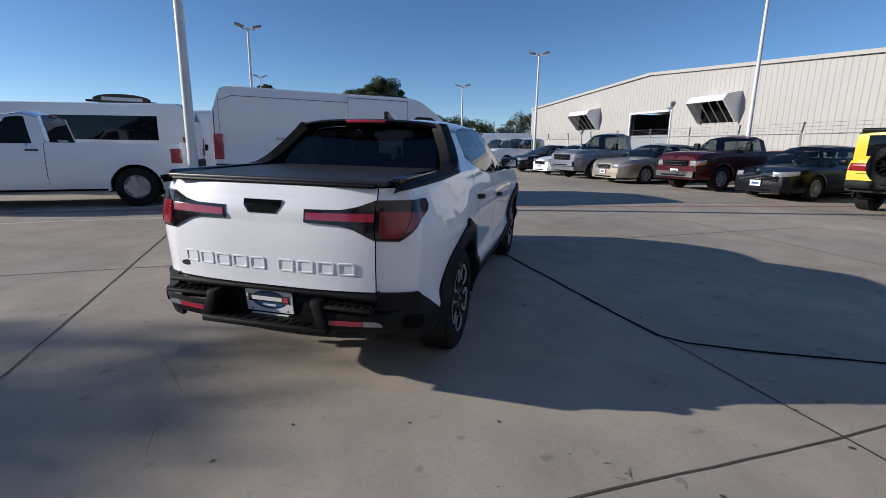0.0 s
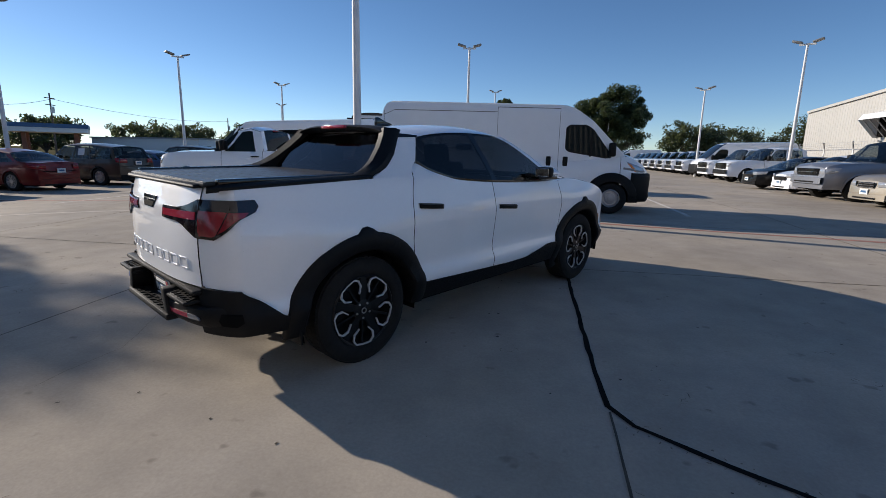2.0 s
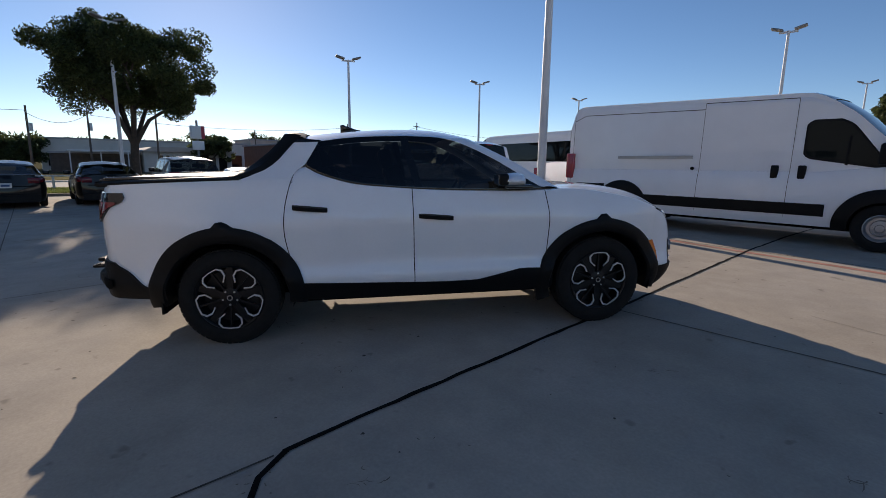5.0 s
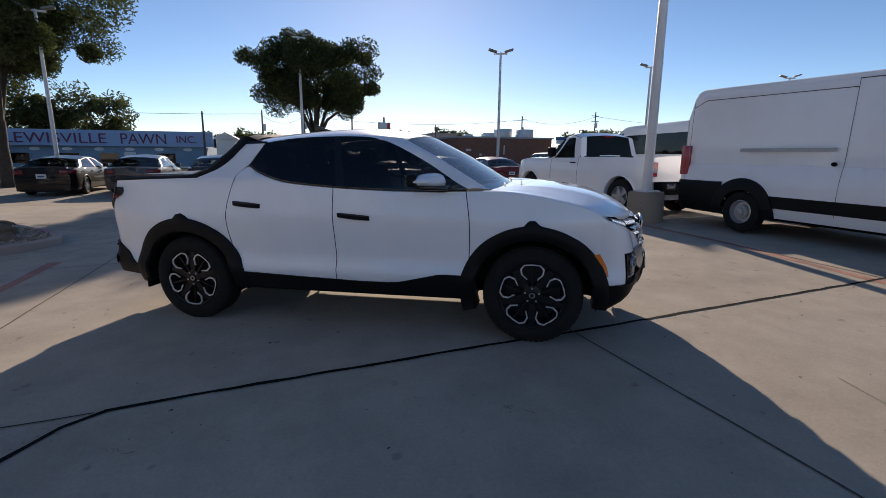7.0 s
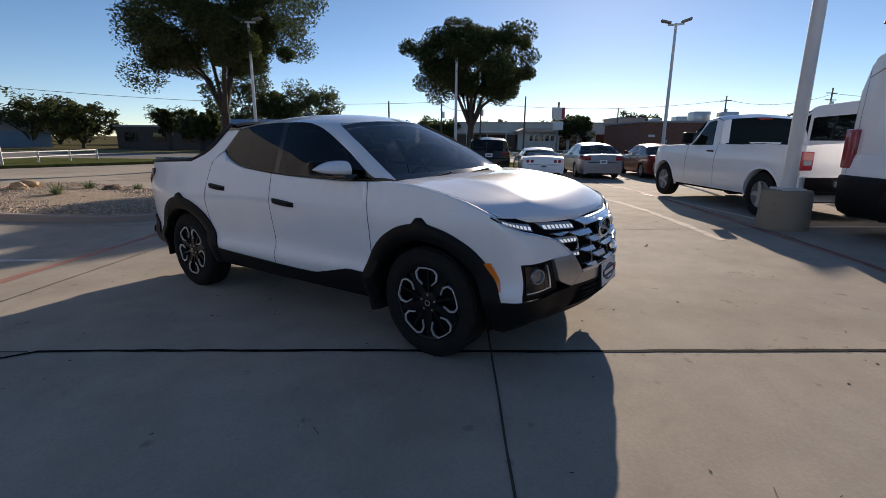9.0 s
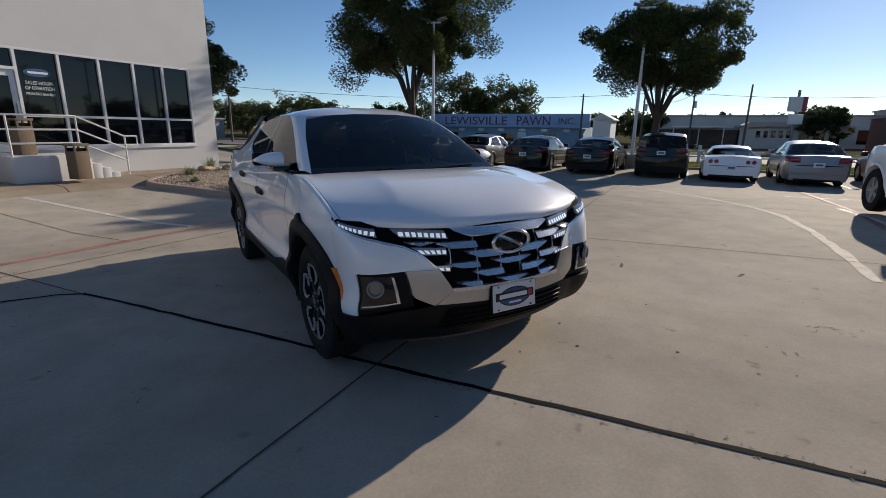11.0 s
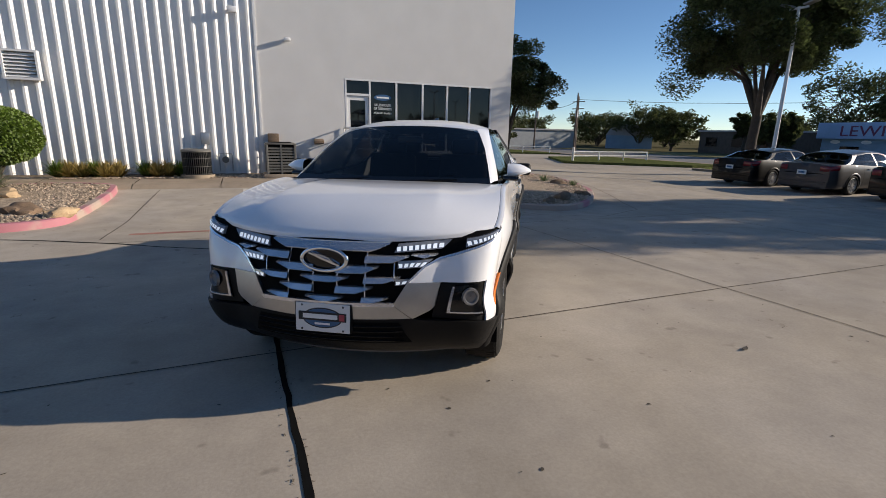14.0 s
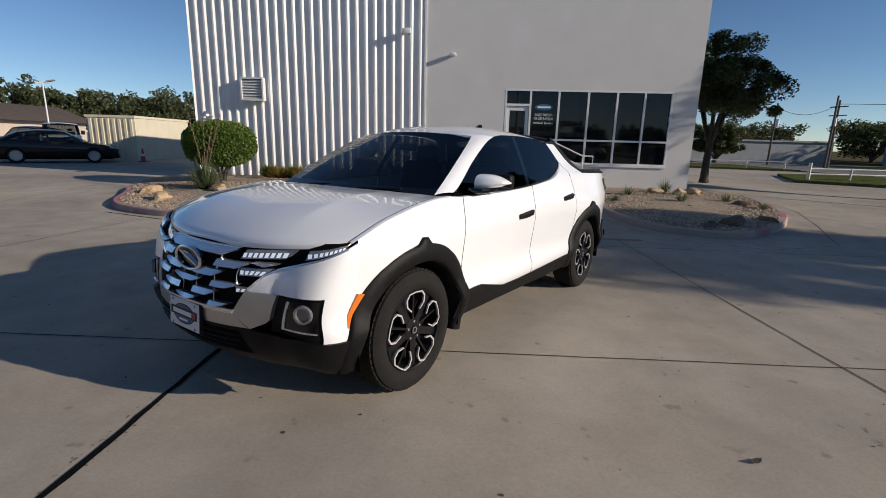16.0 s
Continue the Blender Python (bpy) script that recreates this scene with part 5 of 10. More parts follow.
def arch_ring(bm, W, ax, az, r0, r1, sgn, proud, a0=-20, a1=200, inner=0.14):
    """A wheel-arch lip that follows the side skin."""
    rows = []
    for k in range(33):
        a = radians(a0 + (a1 - a0) * k / 32)
        row = []
        for r, d in ((r0, -inner), (r0, proud), (r1 - 0.008, proud), (r1, proud - 0.006), (r1 + 0.002, -0.015)):
            x, z = ax + r * math.cos(a), az + r * math.sin(a)
            row.append((x, sgn * (W(x, z) + d), z))
        rows.append(row)
    bm_grid(bm, rows)


def wheel_well(bm, ax, az, r, y0, y1):
    """Dark liner over a wheel, open below."""
    rows = []
    for k in range(21):
        a = radians(-12 + 204 * k / 20)
        x, z = ax + r * math.cos(a), az + r * math.sin(a)
        rows.append([(x, y0, z), (x, y1, z), (ax + 0.3 * r * math.cos(a), y1, az + 0.3 * r * math.sin(a))])
    bm_grid(bm, rows)


def cabin_fit(r, cab0, cab1, Wd, bz, tz, clear):
    """Dashboard, steering wheel and seats behind clear glass."""
    x1 = cab1 - 0.12
    b = bz(x1 - 0.4)
    bm = bmesh.new()
    bm_prism(bm, [(x1 - 0.72, b - 0.30), (x1, b - 0.35), (x1 - 0.02, b - 0.03), (x1 - 0.35, b + 0.02), (x1 - 0.66, b - 0.02)], -Wd * 0.80, Wd * 0.80, "y")
    part("dashboard", bevel(bm, 0.025), M_SEAT, r)
    bm = bmesh.new()
    bm_lathe(bm, [(0.185, 0.0), (0.17, 0.014), (0.155, 0.0), (0.17, -0.014)], 20, "x", closed=True)
    bmesh.ops.transform(bm, matrix=pose(x1 - 0.80, Wd * 0.42, b - 0.02, 0, 22, 0), verts=bm.verts)
    part("steering_wheel", bm, M_SEAT, r)
    seats = [(x1 - 1.42, 1.0)] + ([(max(x1 - 2.25, cab0 + 0.5), 0.94)] if x1 - cab0 > 2.2 else [])
    for x, k in seats:
        top_z = min(b + 0.20, tz(x) - 0.24)
        for sg in (-1, 1):
            bm = bmesh.new()
            bm_box(bm, (x, sg * Wd * 0.42 - 0.23, clear + 0.1), (x + 0.48, sg * Wd * 0.42 + 0.23, b - 0.48))
            bm_box(bm, (-0.06, -0.23, 0), (0.07, 0.23, top_z - b + 0.50), pose(x, sg * Wd * 0.42, b - 0.50, 0, -14, 0))
            seat = part("seat", bevel(bm, 0.045, 2), M_SEAT, r, "", 50)
            bm = bmesh.new()
            bm_box(bm, (-0.045, -0.12, 0), (0.045, 0.12, 0.16), pose(x - 0.25 * (top_z - b + 0.50), sg * Wd * 0.42, top_z + 0.02, 0, -10, 0))
            part("headrest", bevel(bm, 0.035, 2), M_SEAT, seat, "", 50)
    bm = bmesh.new()
    xs_ = [cab0 + 0.7 + (x1 - 0.75 - cab0 - 0.7) * k / 6 for k in range(7)] if x1 - cab0 > 1.9 else [cab0 + 0.15 + (x1 - 0.75 - cab0 - 0.15) * k / 6 for k in range(7)]
    bm_grid(bm, [[(x, u * Wd * 0.66, tz(x) - 0.07 - 0.02 * u * u) for u in (-1, -0.5, 0, 0.5, 1)] for x in xs_])
    part("headlining", bm, M_SEAT, r)


def build_car(name, m, label, category, s, group=""):
    """A parked vehicle. s: its measures and colours. Local x is ahead, the origin on the ground between the axles."""
    r = root(name, m, label, category, group)
    wb, Wd, R = s["wb"] / 2, s["W"] / 2, s.get("R", 0.33)
    xr, xf = s["xr"], s["xf"]
    P = s["paint"]
    belt, top, clear = s["belt"], s["top"], s.get("clear", 0.22)
    cab0, cab1 = s["cab"]
    wr0 = s.get("roofw", 0.72)
    roof_h = max(v for _, v in top)
    nose, tail = s.get("nose", 0.72), s.get("tail", 0.85)

    def plan(x):
        k = 1.0
        if x > xf - 0.75:
            u = (x - xf + 0.75) / 0.75
            k = 1 - (1 - nose) * u ** 2.4
        elif x < xr + 0.5:
            u = (xr + 0.5 - x) / 0.5
            k = 1 - (1 - tail) * u ** 2.4
        return k

    def bz(x):
        return curve_at(belt, x)

    def W(x, z):
        b = bz(x)
        u = min(max((z - clear) / max(b - clear, 0.1), 0), 1)
        prof = curve_at([(0, 0.93), (0.15, 0.98), (0.45, 1.0), (0.7, 0.995), (0.9, 0.97), (1, 0.945)], u)
        return Wd * plan(x) * prof
    hole = s.get("hole", 1.17)
    arches = [(wb, R * 0.98, R * hole), (-wb, R * 0.98, R * hole)]
    bm = bmesh.new()
    for sg in (-1, 1):
        side_grid(bm, W, xr, xf, lambda x: clear, bz, arches, sg, 0.07, 11)
    n = 46
    rows = []
    bed = s.get("bed")
    for i in range(n + 1):
        x = xr + (xf - xr) * i / n
        w, b = W(x, bz(x)), bz(x)
        dip = 0.42 if bed and bed[0] < x < bed[1] else 0.0
        crown = 0.0 if dip else s.get("crown", 0.045)
        row = []
        for u in (-1, -0.93, -0.85, -0.6, -0.3, 0, 0.3, 0.6, 0.85, 0.93, 1):
            row.append((x, u * w, b + crown * (1 - u * u) - (dip if abs(u) < 0.9 else 0)))
        rows.append(row)
    clear_glass = s.get("glass", M_CARGLASS) is M_CARGLASS
    if clear_glass:
        deck = bm_grid(bm, rows)
        gone = [f for f in {f for r_ in deck for v in r_ for f in v.link_faces} if cab0 + 0.25 < f.calc_center_median().x < cab1 - 0.30 and abs(f.calc_center_median().y) < 0.86 * Wd]
        bmesh.ops.delete(bm, geom=gone, context="FACES")
    else:
        bm_grid(bm, rows)
    for xe, sg in ((xf, 1), (xr, -1)):
        rows = []
        bulge = s.get("bulge", 0.07)
        for j in range(9):
            u = j / 8
            z = clear + (bz(xe) - clear) * u
            ww = W(xe, z)
            rows.append([(xe + sg * bulge * (1 - k * k) * math.sin(math.pi * min(1, 0.25 + u * 0.75)), k * ww, z + (s.get("crown", 0.045) * (1 - k * k) if u == 1 else 0)) for k in (-1, -0.75, -0.5, -0.25, 0, 0.25, 0.5, 0.75, 1)])
        bm_grid(bm, rows)
    bmesh.ops.remove_doubles(bm, verts=bm.verts, dist=0.003)
    part("body", bm, P, r, smooth=38)

    # cabin
    def tz(x):
        return max(curve_at(top, x), bz(x) + 0.005)

    def G(x, q, off=0.0):
        b, t = bz(x), tz(x)
        wbt = W(x, b) - 0.015
        wrt = wbt - (wbt - Wd * wr0) * min(1, (t - b) / (roof_h - 0.95 if roof_h > 1.2 else 0.4)) * s.get("lean", 1.0)
        if q < 0.7:
            u = q / 0.7
            y, z = wbt + (wrt - wbt) * u ** 1.25, b + (t - 0.05 - b) * u
        else:
            u = (q - 0.7) / 0.3
            y, z = wrt * (1 - u), t - 0.05 + 0.05 * math.sin(u * math.pi / 2) ** 0.6 + 0.02 * u * (1 if t > b + 0.2 else 0)
        return (x, y + off * (1 if q < 0.85 else 0), z + off * (1 if q >= 0.6 else 0))

    def gpatch(bm, x0, x1, q0, q1, off, sg, nx=10, nq=6, shear=0.0):
        rows = []
        for i in range(nx + 1):
            row = []
            for j in range(nq + 1):
                u = j / nq
                q = q0 + (q1 - q0) * u
                x = x0 + (x1 - x0) * i / nx
                xx = x + shear * (q - q0)
                p = G(xx, q, off)
                row.append((p[0], sg * p[1], p[2]))
            rows.append(row)
        bm_grid(bm, rows)
    bm = bmesh.new()
    qs = [0, 0.15, 0.3, 0.45, 0.58, 0.68, 0.7, 0.74, 0.8, 0.88, 1.0]
    rows = []
    for i in range(41):
        x = cab0 + (cab1 - cab0) * i / 40
        rows.append([(lambda p: (p[0], -p[1], p[2]))(G(x, q)) for q in qs] + [G(x, q) for q in reversed(qs[:-1])])
    bm_grid(bm, rows)
    part("window_band", bm, s.get("glass", M_CARGLASS), r, "tinted window band", 40)
    if clear_glass:
        cabin_fit(r, cab0, cab1, Wd, bz, tz, clear)
    if tz(cab0) - bz(cab0) > 0.2:
        bm = bmesh.new()
        bm_grid(bm, [[(cab0 - 0.02 * math.sin(math.pi * q), k * G(cab0, q)[1], G(cab0, q)[2]) for k in (-1, -0.5, 0, 0.5, 1)] for q in qs[:-1]])
        part("rear_panel", bm, s.get("cap", P), r, smooth=40)
    for x0, x1, q0, q1 in s.get("panels", []):
        for sg in (-1, 1):
            bm = bmesh.new()
            gpatch(bm, x0, x1, q0, q1, 0.006, sg, 60, 8)
            part("side_panel", bm, P, r, smooth=50)
    bm = bmesh.new()
    r0, r1 = s["roof"]
    for sg in (-1, 1):
        gpatch(bm, r0, r1, 0.62, 1.0, 0.008, sg, 16, 8)
    part("roof", bm, P, r, smooth=50)
    for px, pw, shear in s.get("pillars", []):
        for sg in (-1, 1):
            bm = bmesh.new()
            gpatch(bm, px, px + pw, 0.0, 0.68, 0.007, sg, 3, 6, shear)
            part("pillar", bm, s.get("pillar_paint", P), r, smooth=50)
    for x0b, x1b, x0t, x1t, z0, z1 in s.get("side_windows", []):
        for sg in (-1, 1):
            for nm, mt, gw, off in (("window_rubber", M_BLACKPL, 0.03, 0.010), ("side_window", M_VANWIN, 0.0, 0.014)):
                bm = bmesh.new()
                rows = []
                for j in range(17):
                    u = j / 16
                    z = z0 - gw + (z1 - z0 + 2 * gw) * u
                    xa, xb = x0b + (x0t - x0b) * u - gw, x1b + (x1t - x1b) * u + gw
                    soften = max(0.0, abs(u - 0.5) - 0.34) / 0.16
                    xa, xb = xa + 0.09 * soften ** 2, xb - 0.10 * soften ** 2
                    row = []
                    for i in range(9):
                        x = xa + (xb - xa) * i / 8
                        z = z0 - gw + (z1 - z0 + 2 * gw) * u - s.get("sill_drop", 0.0) * (1 - u) * i / 8
                        q = min(0.7, 0.7 * (z - bz(x)) / max(0.1, tz(x) - 0.05 - bz(x)))
                        y = G(x, q, off)[1] if q > 0 else W(x, z) + off - 0.012
                        row.append((x, sg * y, z))
                    rows.append(row)
                bm_grid(bm, rows)
                part(nm, bm, mt, r, smooth=50)
    if s.get("bed"):
        part("bed_liner", boxes([((bed[0] + 0.02, -Wd * 0.84, clear + 0.28), (bed[1] - 0.02, Wd * 0.84, clear + 0.34))]), M_UNDER, r)

    # running gear
    bm = bmesh.new()
    bm_box(bm, (xr + 0.2, -Wd * 0.82, clear - 0.05), (xf - 0.2, Wd * 0.82, clear + 0.12))
    for ax in (-wb, wb):
        for sg in (-1, 1):
            wheel_well(bm, ax, R * 0.98, R * (hole + 0.01), sg * Wd * 0.93, sg * Wd * 0.5)
    part("underbody", bm, M_UNDER, r)
    for sg in (-1, 1):
        for ax in (-wb, wb):
            bm = bmesh.new()
            arch_ring(bm, W, ax, R * 0.98, R * (hole - 0.07), R * s.get("flare", hole + 0.05), sg, s.get("arch_out", 0.012), -8, 188)
            part("wheel_arch", bm, s.get("arch", P), r, smooth=40)
    tw = s.get("tyre_w", 0.22)
    for ax in (-wb, wb):
        for sg in (-1, 1):
            make_wheel(r, s.get("wheel", "ten"), R, tw, s.get("rim", R * 0.68), pose(ax, sg * (Wd - tw * 0.52), R, 0, 0, 0 if sg > 0 else 180))

    # ends
    def corner(nm, mt, xe, sg_x, y0, y1, z0, z1, depth, lab=""):
        for sg in (-1, 1):
            bm = bmesh.new()
            rows = []
            for i in range(9):
                y = y0 + (y1 - y0) * i / 8
                row = []
                for z in (z0, z0 + 0.02, (z0 + z1) / 2, z1 - 0.02, z1):
                    lim = W(xe, z)
                    k = min(1, y / lim)
                    x = xe + sg_x * (s.get("bulge", 0.07) * (1 - k * k) + 0.012) - sg_x * (0 if y <= lim else (y - lim) * 2.2)
                    yy = y if y <= lim else W(x, z) + 0.012
                    inset = 0.012 if z in (z0, z1) else 0.0
                    row.append((x - sg_x * inset, sg * (yy if y <= lim else yy - inset), z + (0 if y <= lim else (y - lim) * 0.35 * (1 if z < z1 - 0.03 else 0.45))))
                rows.append(row)
            bm_grid(bm, rows)
            part(nm, bm, mt, r, lab, 50)
    hz, tzz = s.get("head", (0.62, 0.76)), s.get("taillamp", (0.78, 0.95))
    corner("headlight", M_CLEARLAMP, xf, 1, Wd * s.get("head_in", 0.45), Wd * s.get("head_out", 0.86), hz[0], hz[1], 0.05)
    if s.get("turn"):
        corner("turn_signal", s["turn"], xf + 0.004, 1, Wd * s.get("head_out", 0.86) * 0.86, Wd * s.get("head_out", 0.86), hz[0], hz[0] + (hz[1] - hz[0]) * 0.6, 0.05)
    if s.get("tail_box"):
        for sg in (-1, 1):
            y1 = W(xr + 0.12, tzz[0]) + 0.012
            y0 = y1 - s["tail_box"]
            lens = part("tail_light", bevel(boxes([((xr - 0.035, min(sg * y0, sg * y1), tzz[0]), (xr + 0.16, max(sg * y0, sg * y1), tzz[1]))]), 0.022, 3), s.get("tail_mat", M_REDLAMP2), r, "upright red tail light", 50)
            zm = (tzz[0] * 0.6 + tzz[1] * 0.4)
            part("reverse_light", bevel(boxes([((xr - 0.039, sg * (y0 + y1) / 2 - s["tail_box"] * 0.32, zm - 0.04), (xr - 0.02, sg * (y0 + y1) / 2 + s["tail_box"] * 0.32, zm + 0.04))]), 0.004, 1), M_CLEARLAMP, lens)
    else:
        corner("tail_light", s.get("tail_mat", M_REDLAMP), xr, -1, Wd * s.get("tail_in", 0.55), Wd * s.get("tail_out", 0.98), tzz[0], tzz[1], 0.05)
    gr = s.get("grille", (0.38, 0.50, 0.66))
    bul = s.get("bulge", 0.07)

    def end_panel(nm, mt, xe, sg_x, y1, z0, z1, lab="", off=0.014):
        bm = bmesh.new()
        rows = []
        for i in range(13):
            y = -y1 + 2 * y1 * i / 12
            k = y / W(xe, z0)
            rows.append([(xe + sg_x * (bul * (1 - k * k) + d), y, z) for z, d in ((z0, -0.01), (z0 + 0.012, off), (z1 - 0.012, off), (z1, -0.01))])
        bm_grid(bm, rows)
        return part(nm, bm, mt, r, lab, 40)
    end_panel("grille", s.get("grille_mat", M_GLOSSBLACK), xf, 1, gr[0] * Wd * 1.2, gr[1], gr[2])
    for k in range(s.get("grille_bars", 0)):
        z = gr[1] + (gr[2] - gr[1]) * (k + 0.5) / s["grille_bars"]
        end_panel("grille_bar", M_CHROME, xf, 1, gr[0] * Wd * 1.15, z - 0.018, z + 0.018, "", 0.022)
    bmz = s.get("bumper", (clear - 0.02, clear + 0.16))
    def wrap(nm, xe, sg_x, x_in, z0, z1, out):
        """A moulded bumper that turns round the corner on to both sides."""
        bm = bmesh.new()
        rows = []
        for z, d in ((z0, -0.05), (z0 + 0.03, out * 0.6), (z0 + 0.12, out), ((z0 + z1) / 2, out * 0.75), (z1 - 0.12, out), (z1 - 0.03, out * 0.8), (z1, -0.02)):
            xs_ = [x_in + (xe - x_in) * i / 8 for i in range(9)]
            half = [(x, W(x, z) + d * (0.75 if i else 0.2)) for i, x in enumerate(xs_)]
            front = [(xe + sg_x * (bul * (1 - k * k) + d), k * W(xe, z)) for k in (0.96, 0.85, 0.6, 0.3, 0, -0.3, -0.6, -0.85, -0.96)]
            line = half + front + [(x, -y) for x, y in reversed(half)]
            rows.append([(x, y, z) for x, y in line])
        bm_grid(bm, rows)
        return part(nm, bm, s.get("bumper_mat", P), r, "moulded black bumper", 50)
    if s.get("wrap"):
        wf, wr_, wz = s["wrap"]
        wrap("front_bumper", xf, 1, wf, clear - 0.03, wz, 0.05)
        wrap("rear_bumper", xr, -1, wr_, clear - 0.03, wz - 0.08, 0.04)
    else:
        end_panel("front_bumper", s.get("bumper_mat", P), xf, 1, Wd * nose * 0.97, bmz[0], bmz[1], "", s.get("bumper_out", 0.03))
        end_panel("rear_bumper", s.get("bumper_mat", P), xr, -1, Wd * tail * 0.97, bmz[0], bmz[1] + 0.05, "", s.get("bumper_out", 0.03))
        end_panel("lower_intake", M_GLOSSBLACK, xf, 1, Wd * nose * 0.62, bmz[0] + 0.03, bmz[0] + 0.10, "", s.get("bumper_out", 0.03) + 0.006)
        end_panel("lower_valance", M_BLACKPL, xr, -1, Wd * tail * 0.80, bmz[0] - 0.01, bmz[0] + 0.07, "", s.get("bumper_out", 0.03) + 0.006)
    if s.get("bed"):
        for sg in (-1, 1):
            bm = bmesh.new()
            gpatch(bm, cab0 + 0.005, cab0 + 0.135, 0.3, 0.755, 0.009, sg, 10, 10)
            part("rear_pillar", bm, P, r, smooth=50)
        part("brake_light", bevel(boxes([((cab0 + 0.085, -0.14, roof_h - 0.10), (cab0 + 0.14, 0.14, roof_h - 0.055))]), 0.01), M_REDLAMP, r, "high red brake light")
    else:
        zl = bz(xr) - 0.30
        end_panel("boot_seam", M_UNDER, xr, -1, Wd * tail * 0.80, zl, zl + 0.026, "", 0.0035)
    for xe, sg, zp in ((xf, 1, s.get("fplate", bmz[1] + 0.06)), (xr, -1, s.get("rplate", 0.72))):
        pl = part("number_plate", boxes([((xe + sg * (bul + 0.01), -0.15, zp - 0.075), (xe + sg * (bul + 0.032), 0.15, zp + 0.075))]), M_PAPER, r, "white plate with a plain bar")
        part("plate_bar", boxes([((xe + sg * (bul + 0.02), -0.10, zp - 0.03), (xe + sg * (bul + 0.035), 0.10, zp + 0.03))]), M_PLATEBLUE, pl)
    for x0, x1, z0, z1 in s.get("cladding", []):
        for sg in (-1, 1):
            bm = bmesh.new()
            bm_grid(bm, [[(x0 + (x1 - x0) * i / 10, sg * (W(x0 + (x1 - x0) * i / 10, z) + d), z) for i in range(11)] for z, d in ((z0, -0.01), (z0 + 0.01, 0.028), ((z0 + z1) / 2, 0.034), (z1 - 0.01, 0.028), (z1, -0.01))])
            part("corner_cladding", bm, M_BLACKPL, r, "black plastic corner cladding", 40)
    mx = s.get("mirror_x", cab1 - 0.75)
    for sg in (-1, 1):
        bm = bmesh.new()
        bm_box(bm, (mx - 0.07, sg * (Wd - 0.03), bz(mx) + 0.03), (mx + 0.07, sg * (Wd + 0.17), bz(mx) + 0.03 + s.get("mirror_h", 0.15)))
        part("mirror", bevel(bm, 0.035, 3), s.get("mirror_mat", P), r, smooth=60)
    for hx, hz_ in s.get("pads", []):
        for sg in (-1, 1):
            bm = bmesh.new()
            bm_box(bm, (hx - 0.055, sg * (W(hx, hz_) - 0.03), hz_ - 0.11), (hx + 0.055, sg * (W(hx, hz_) + 0.03), hz_ + 0.11))
            part("door_handle", bevel(bm, 0.02), M_BLACKPL, r, "black upright door handle")
    for hx in s.get("handles", []):
        for sg in (-1, 1):
            z = bz(hx) - 0.12
            bm = bmesh.new()
            bm_box(bm, (hx - 0.1, sg * (W(hx, z) - 0.01), z - 0.015), (hx + 0.1, sg * (W(hx, z) + 0.03), z + 0.015))
            part("door_handle", bevel(bm, 0.01), s.get("handle_mat", P), r)
    for sx in s.get("seams", []):
        for sg in (-1, 1):
            bm = bmesh.new()
            zs = [clear + 0.1 + (bz(sx) - clear - 0.1) * k / 8 for k in range(9)]
            bm_grid(bm, [[(sx - 0.005, sg * (W(sx, z) + 0.002), z), (sx + 0.005, sg * (W(sx, z) + 0.002), z)] for z in zs])
            part("door_seam", bm, M_UNDER, r)
    return r, W, G


def put(x, y, heading, dz=0.0):
    return pose(x, y, gz(x, y) + dz, 0, 0, heading)


def sedan(paint_, L=4.85, W=1.84, H=1.46, **kw):
    xr, xf, wb = -L * 0.5 - 0.05, L * 0.5 - 0.05, L * 0.575
    s = dict(paint=paint_, wb=wb, W=W, xr=xr, xf=xf, belt=[(xr, 0.98), (xr + 0.7, 1.02), (-0.5, 0.97), (0.9, 0.93), (xf - 0.6, 0.84), (xf, 0.68)],
             top=[(xr + 0.45, 1.02), (xr + 1.15, H - 0.1), (-0.55, H), (0.1, H), (0.45, H - 0.06), (1.35, 0.93)], cab=(xr + 0.45, 1.35), roof=(xr + 1.2, 0.42), roofw=0.66,
             pillars=[(xr + 0.55, 0.28, 0.9), (-0.25, 0.07, -0.1), (1.05, 0.10, -0.95)], handles=[-0.7, 0.25], seams=[-0.95, -0.2, 0.95], R=0.335, rim=0.235)
    s.update(kw)
    return s


def suv(paint_, L=4.6, W=1.88, H=1.68, **kw):
    xr, xf, wb = -L * 0.5 + 0.02, L * 0.5 - 0.02, L * 0.575
    s = dict(paint=paint_, wb=wb, W=W, xr=xr, xf=xf, clear=0.26, belt=[(xr, 1.10), (-0.5, 1.08), (0.85, 1.04), (xf - 0.5, 0.98), (xf, 0.86)],
             top=[(xr + 0.02, 1.12), (xr + 0.35, H - 0.1), (-0.9, H), (0.1, H), (0.5, H - 0.07), (1.2, 1.04)], cab=(xr + 0.02, 1.2), roof=(xr + 0.38, 0.48), roofw=0.74, R=0.36, rim=0.24,
             pillars=[(xr + 0.1, 0.22, 0.3), (-0.95, 0.08, 0.1), (-0.1, 0.07, -0.1), (0.92, 0.10, -0.8)], handles=[-0.6, 0.3], seams=[-0.9, -0.05, 0.95], tail=0.93, nose=0.8,
             head=(0.78, 0.92), taillamp=(0.95, 1.12), rplate=0.95, grille=(0.5, 0.72, 0.88), arch=M_BLACKPL, bumper_mat=M_BLACKPL)
    s.update(kw)
    return s


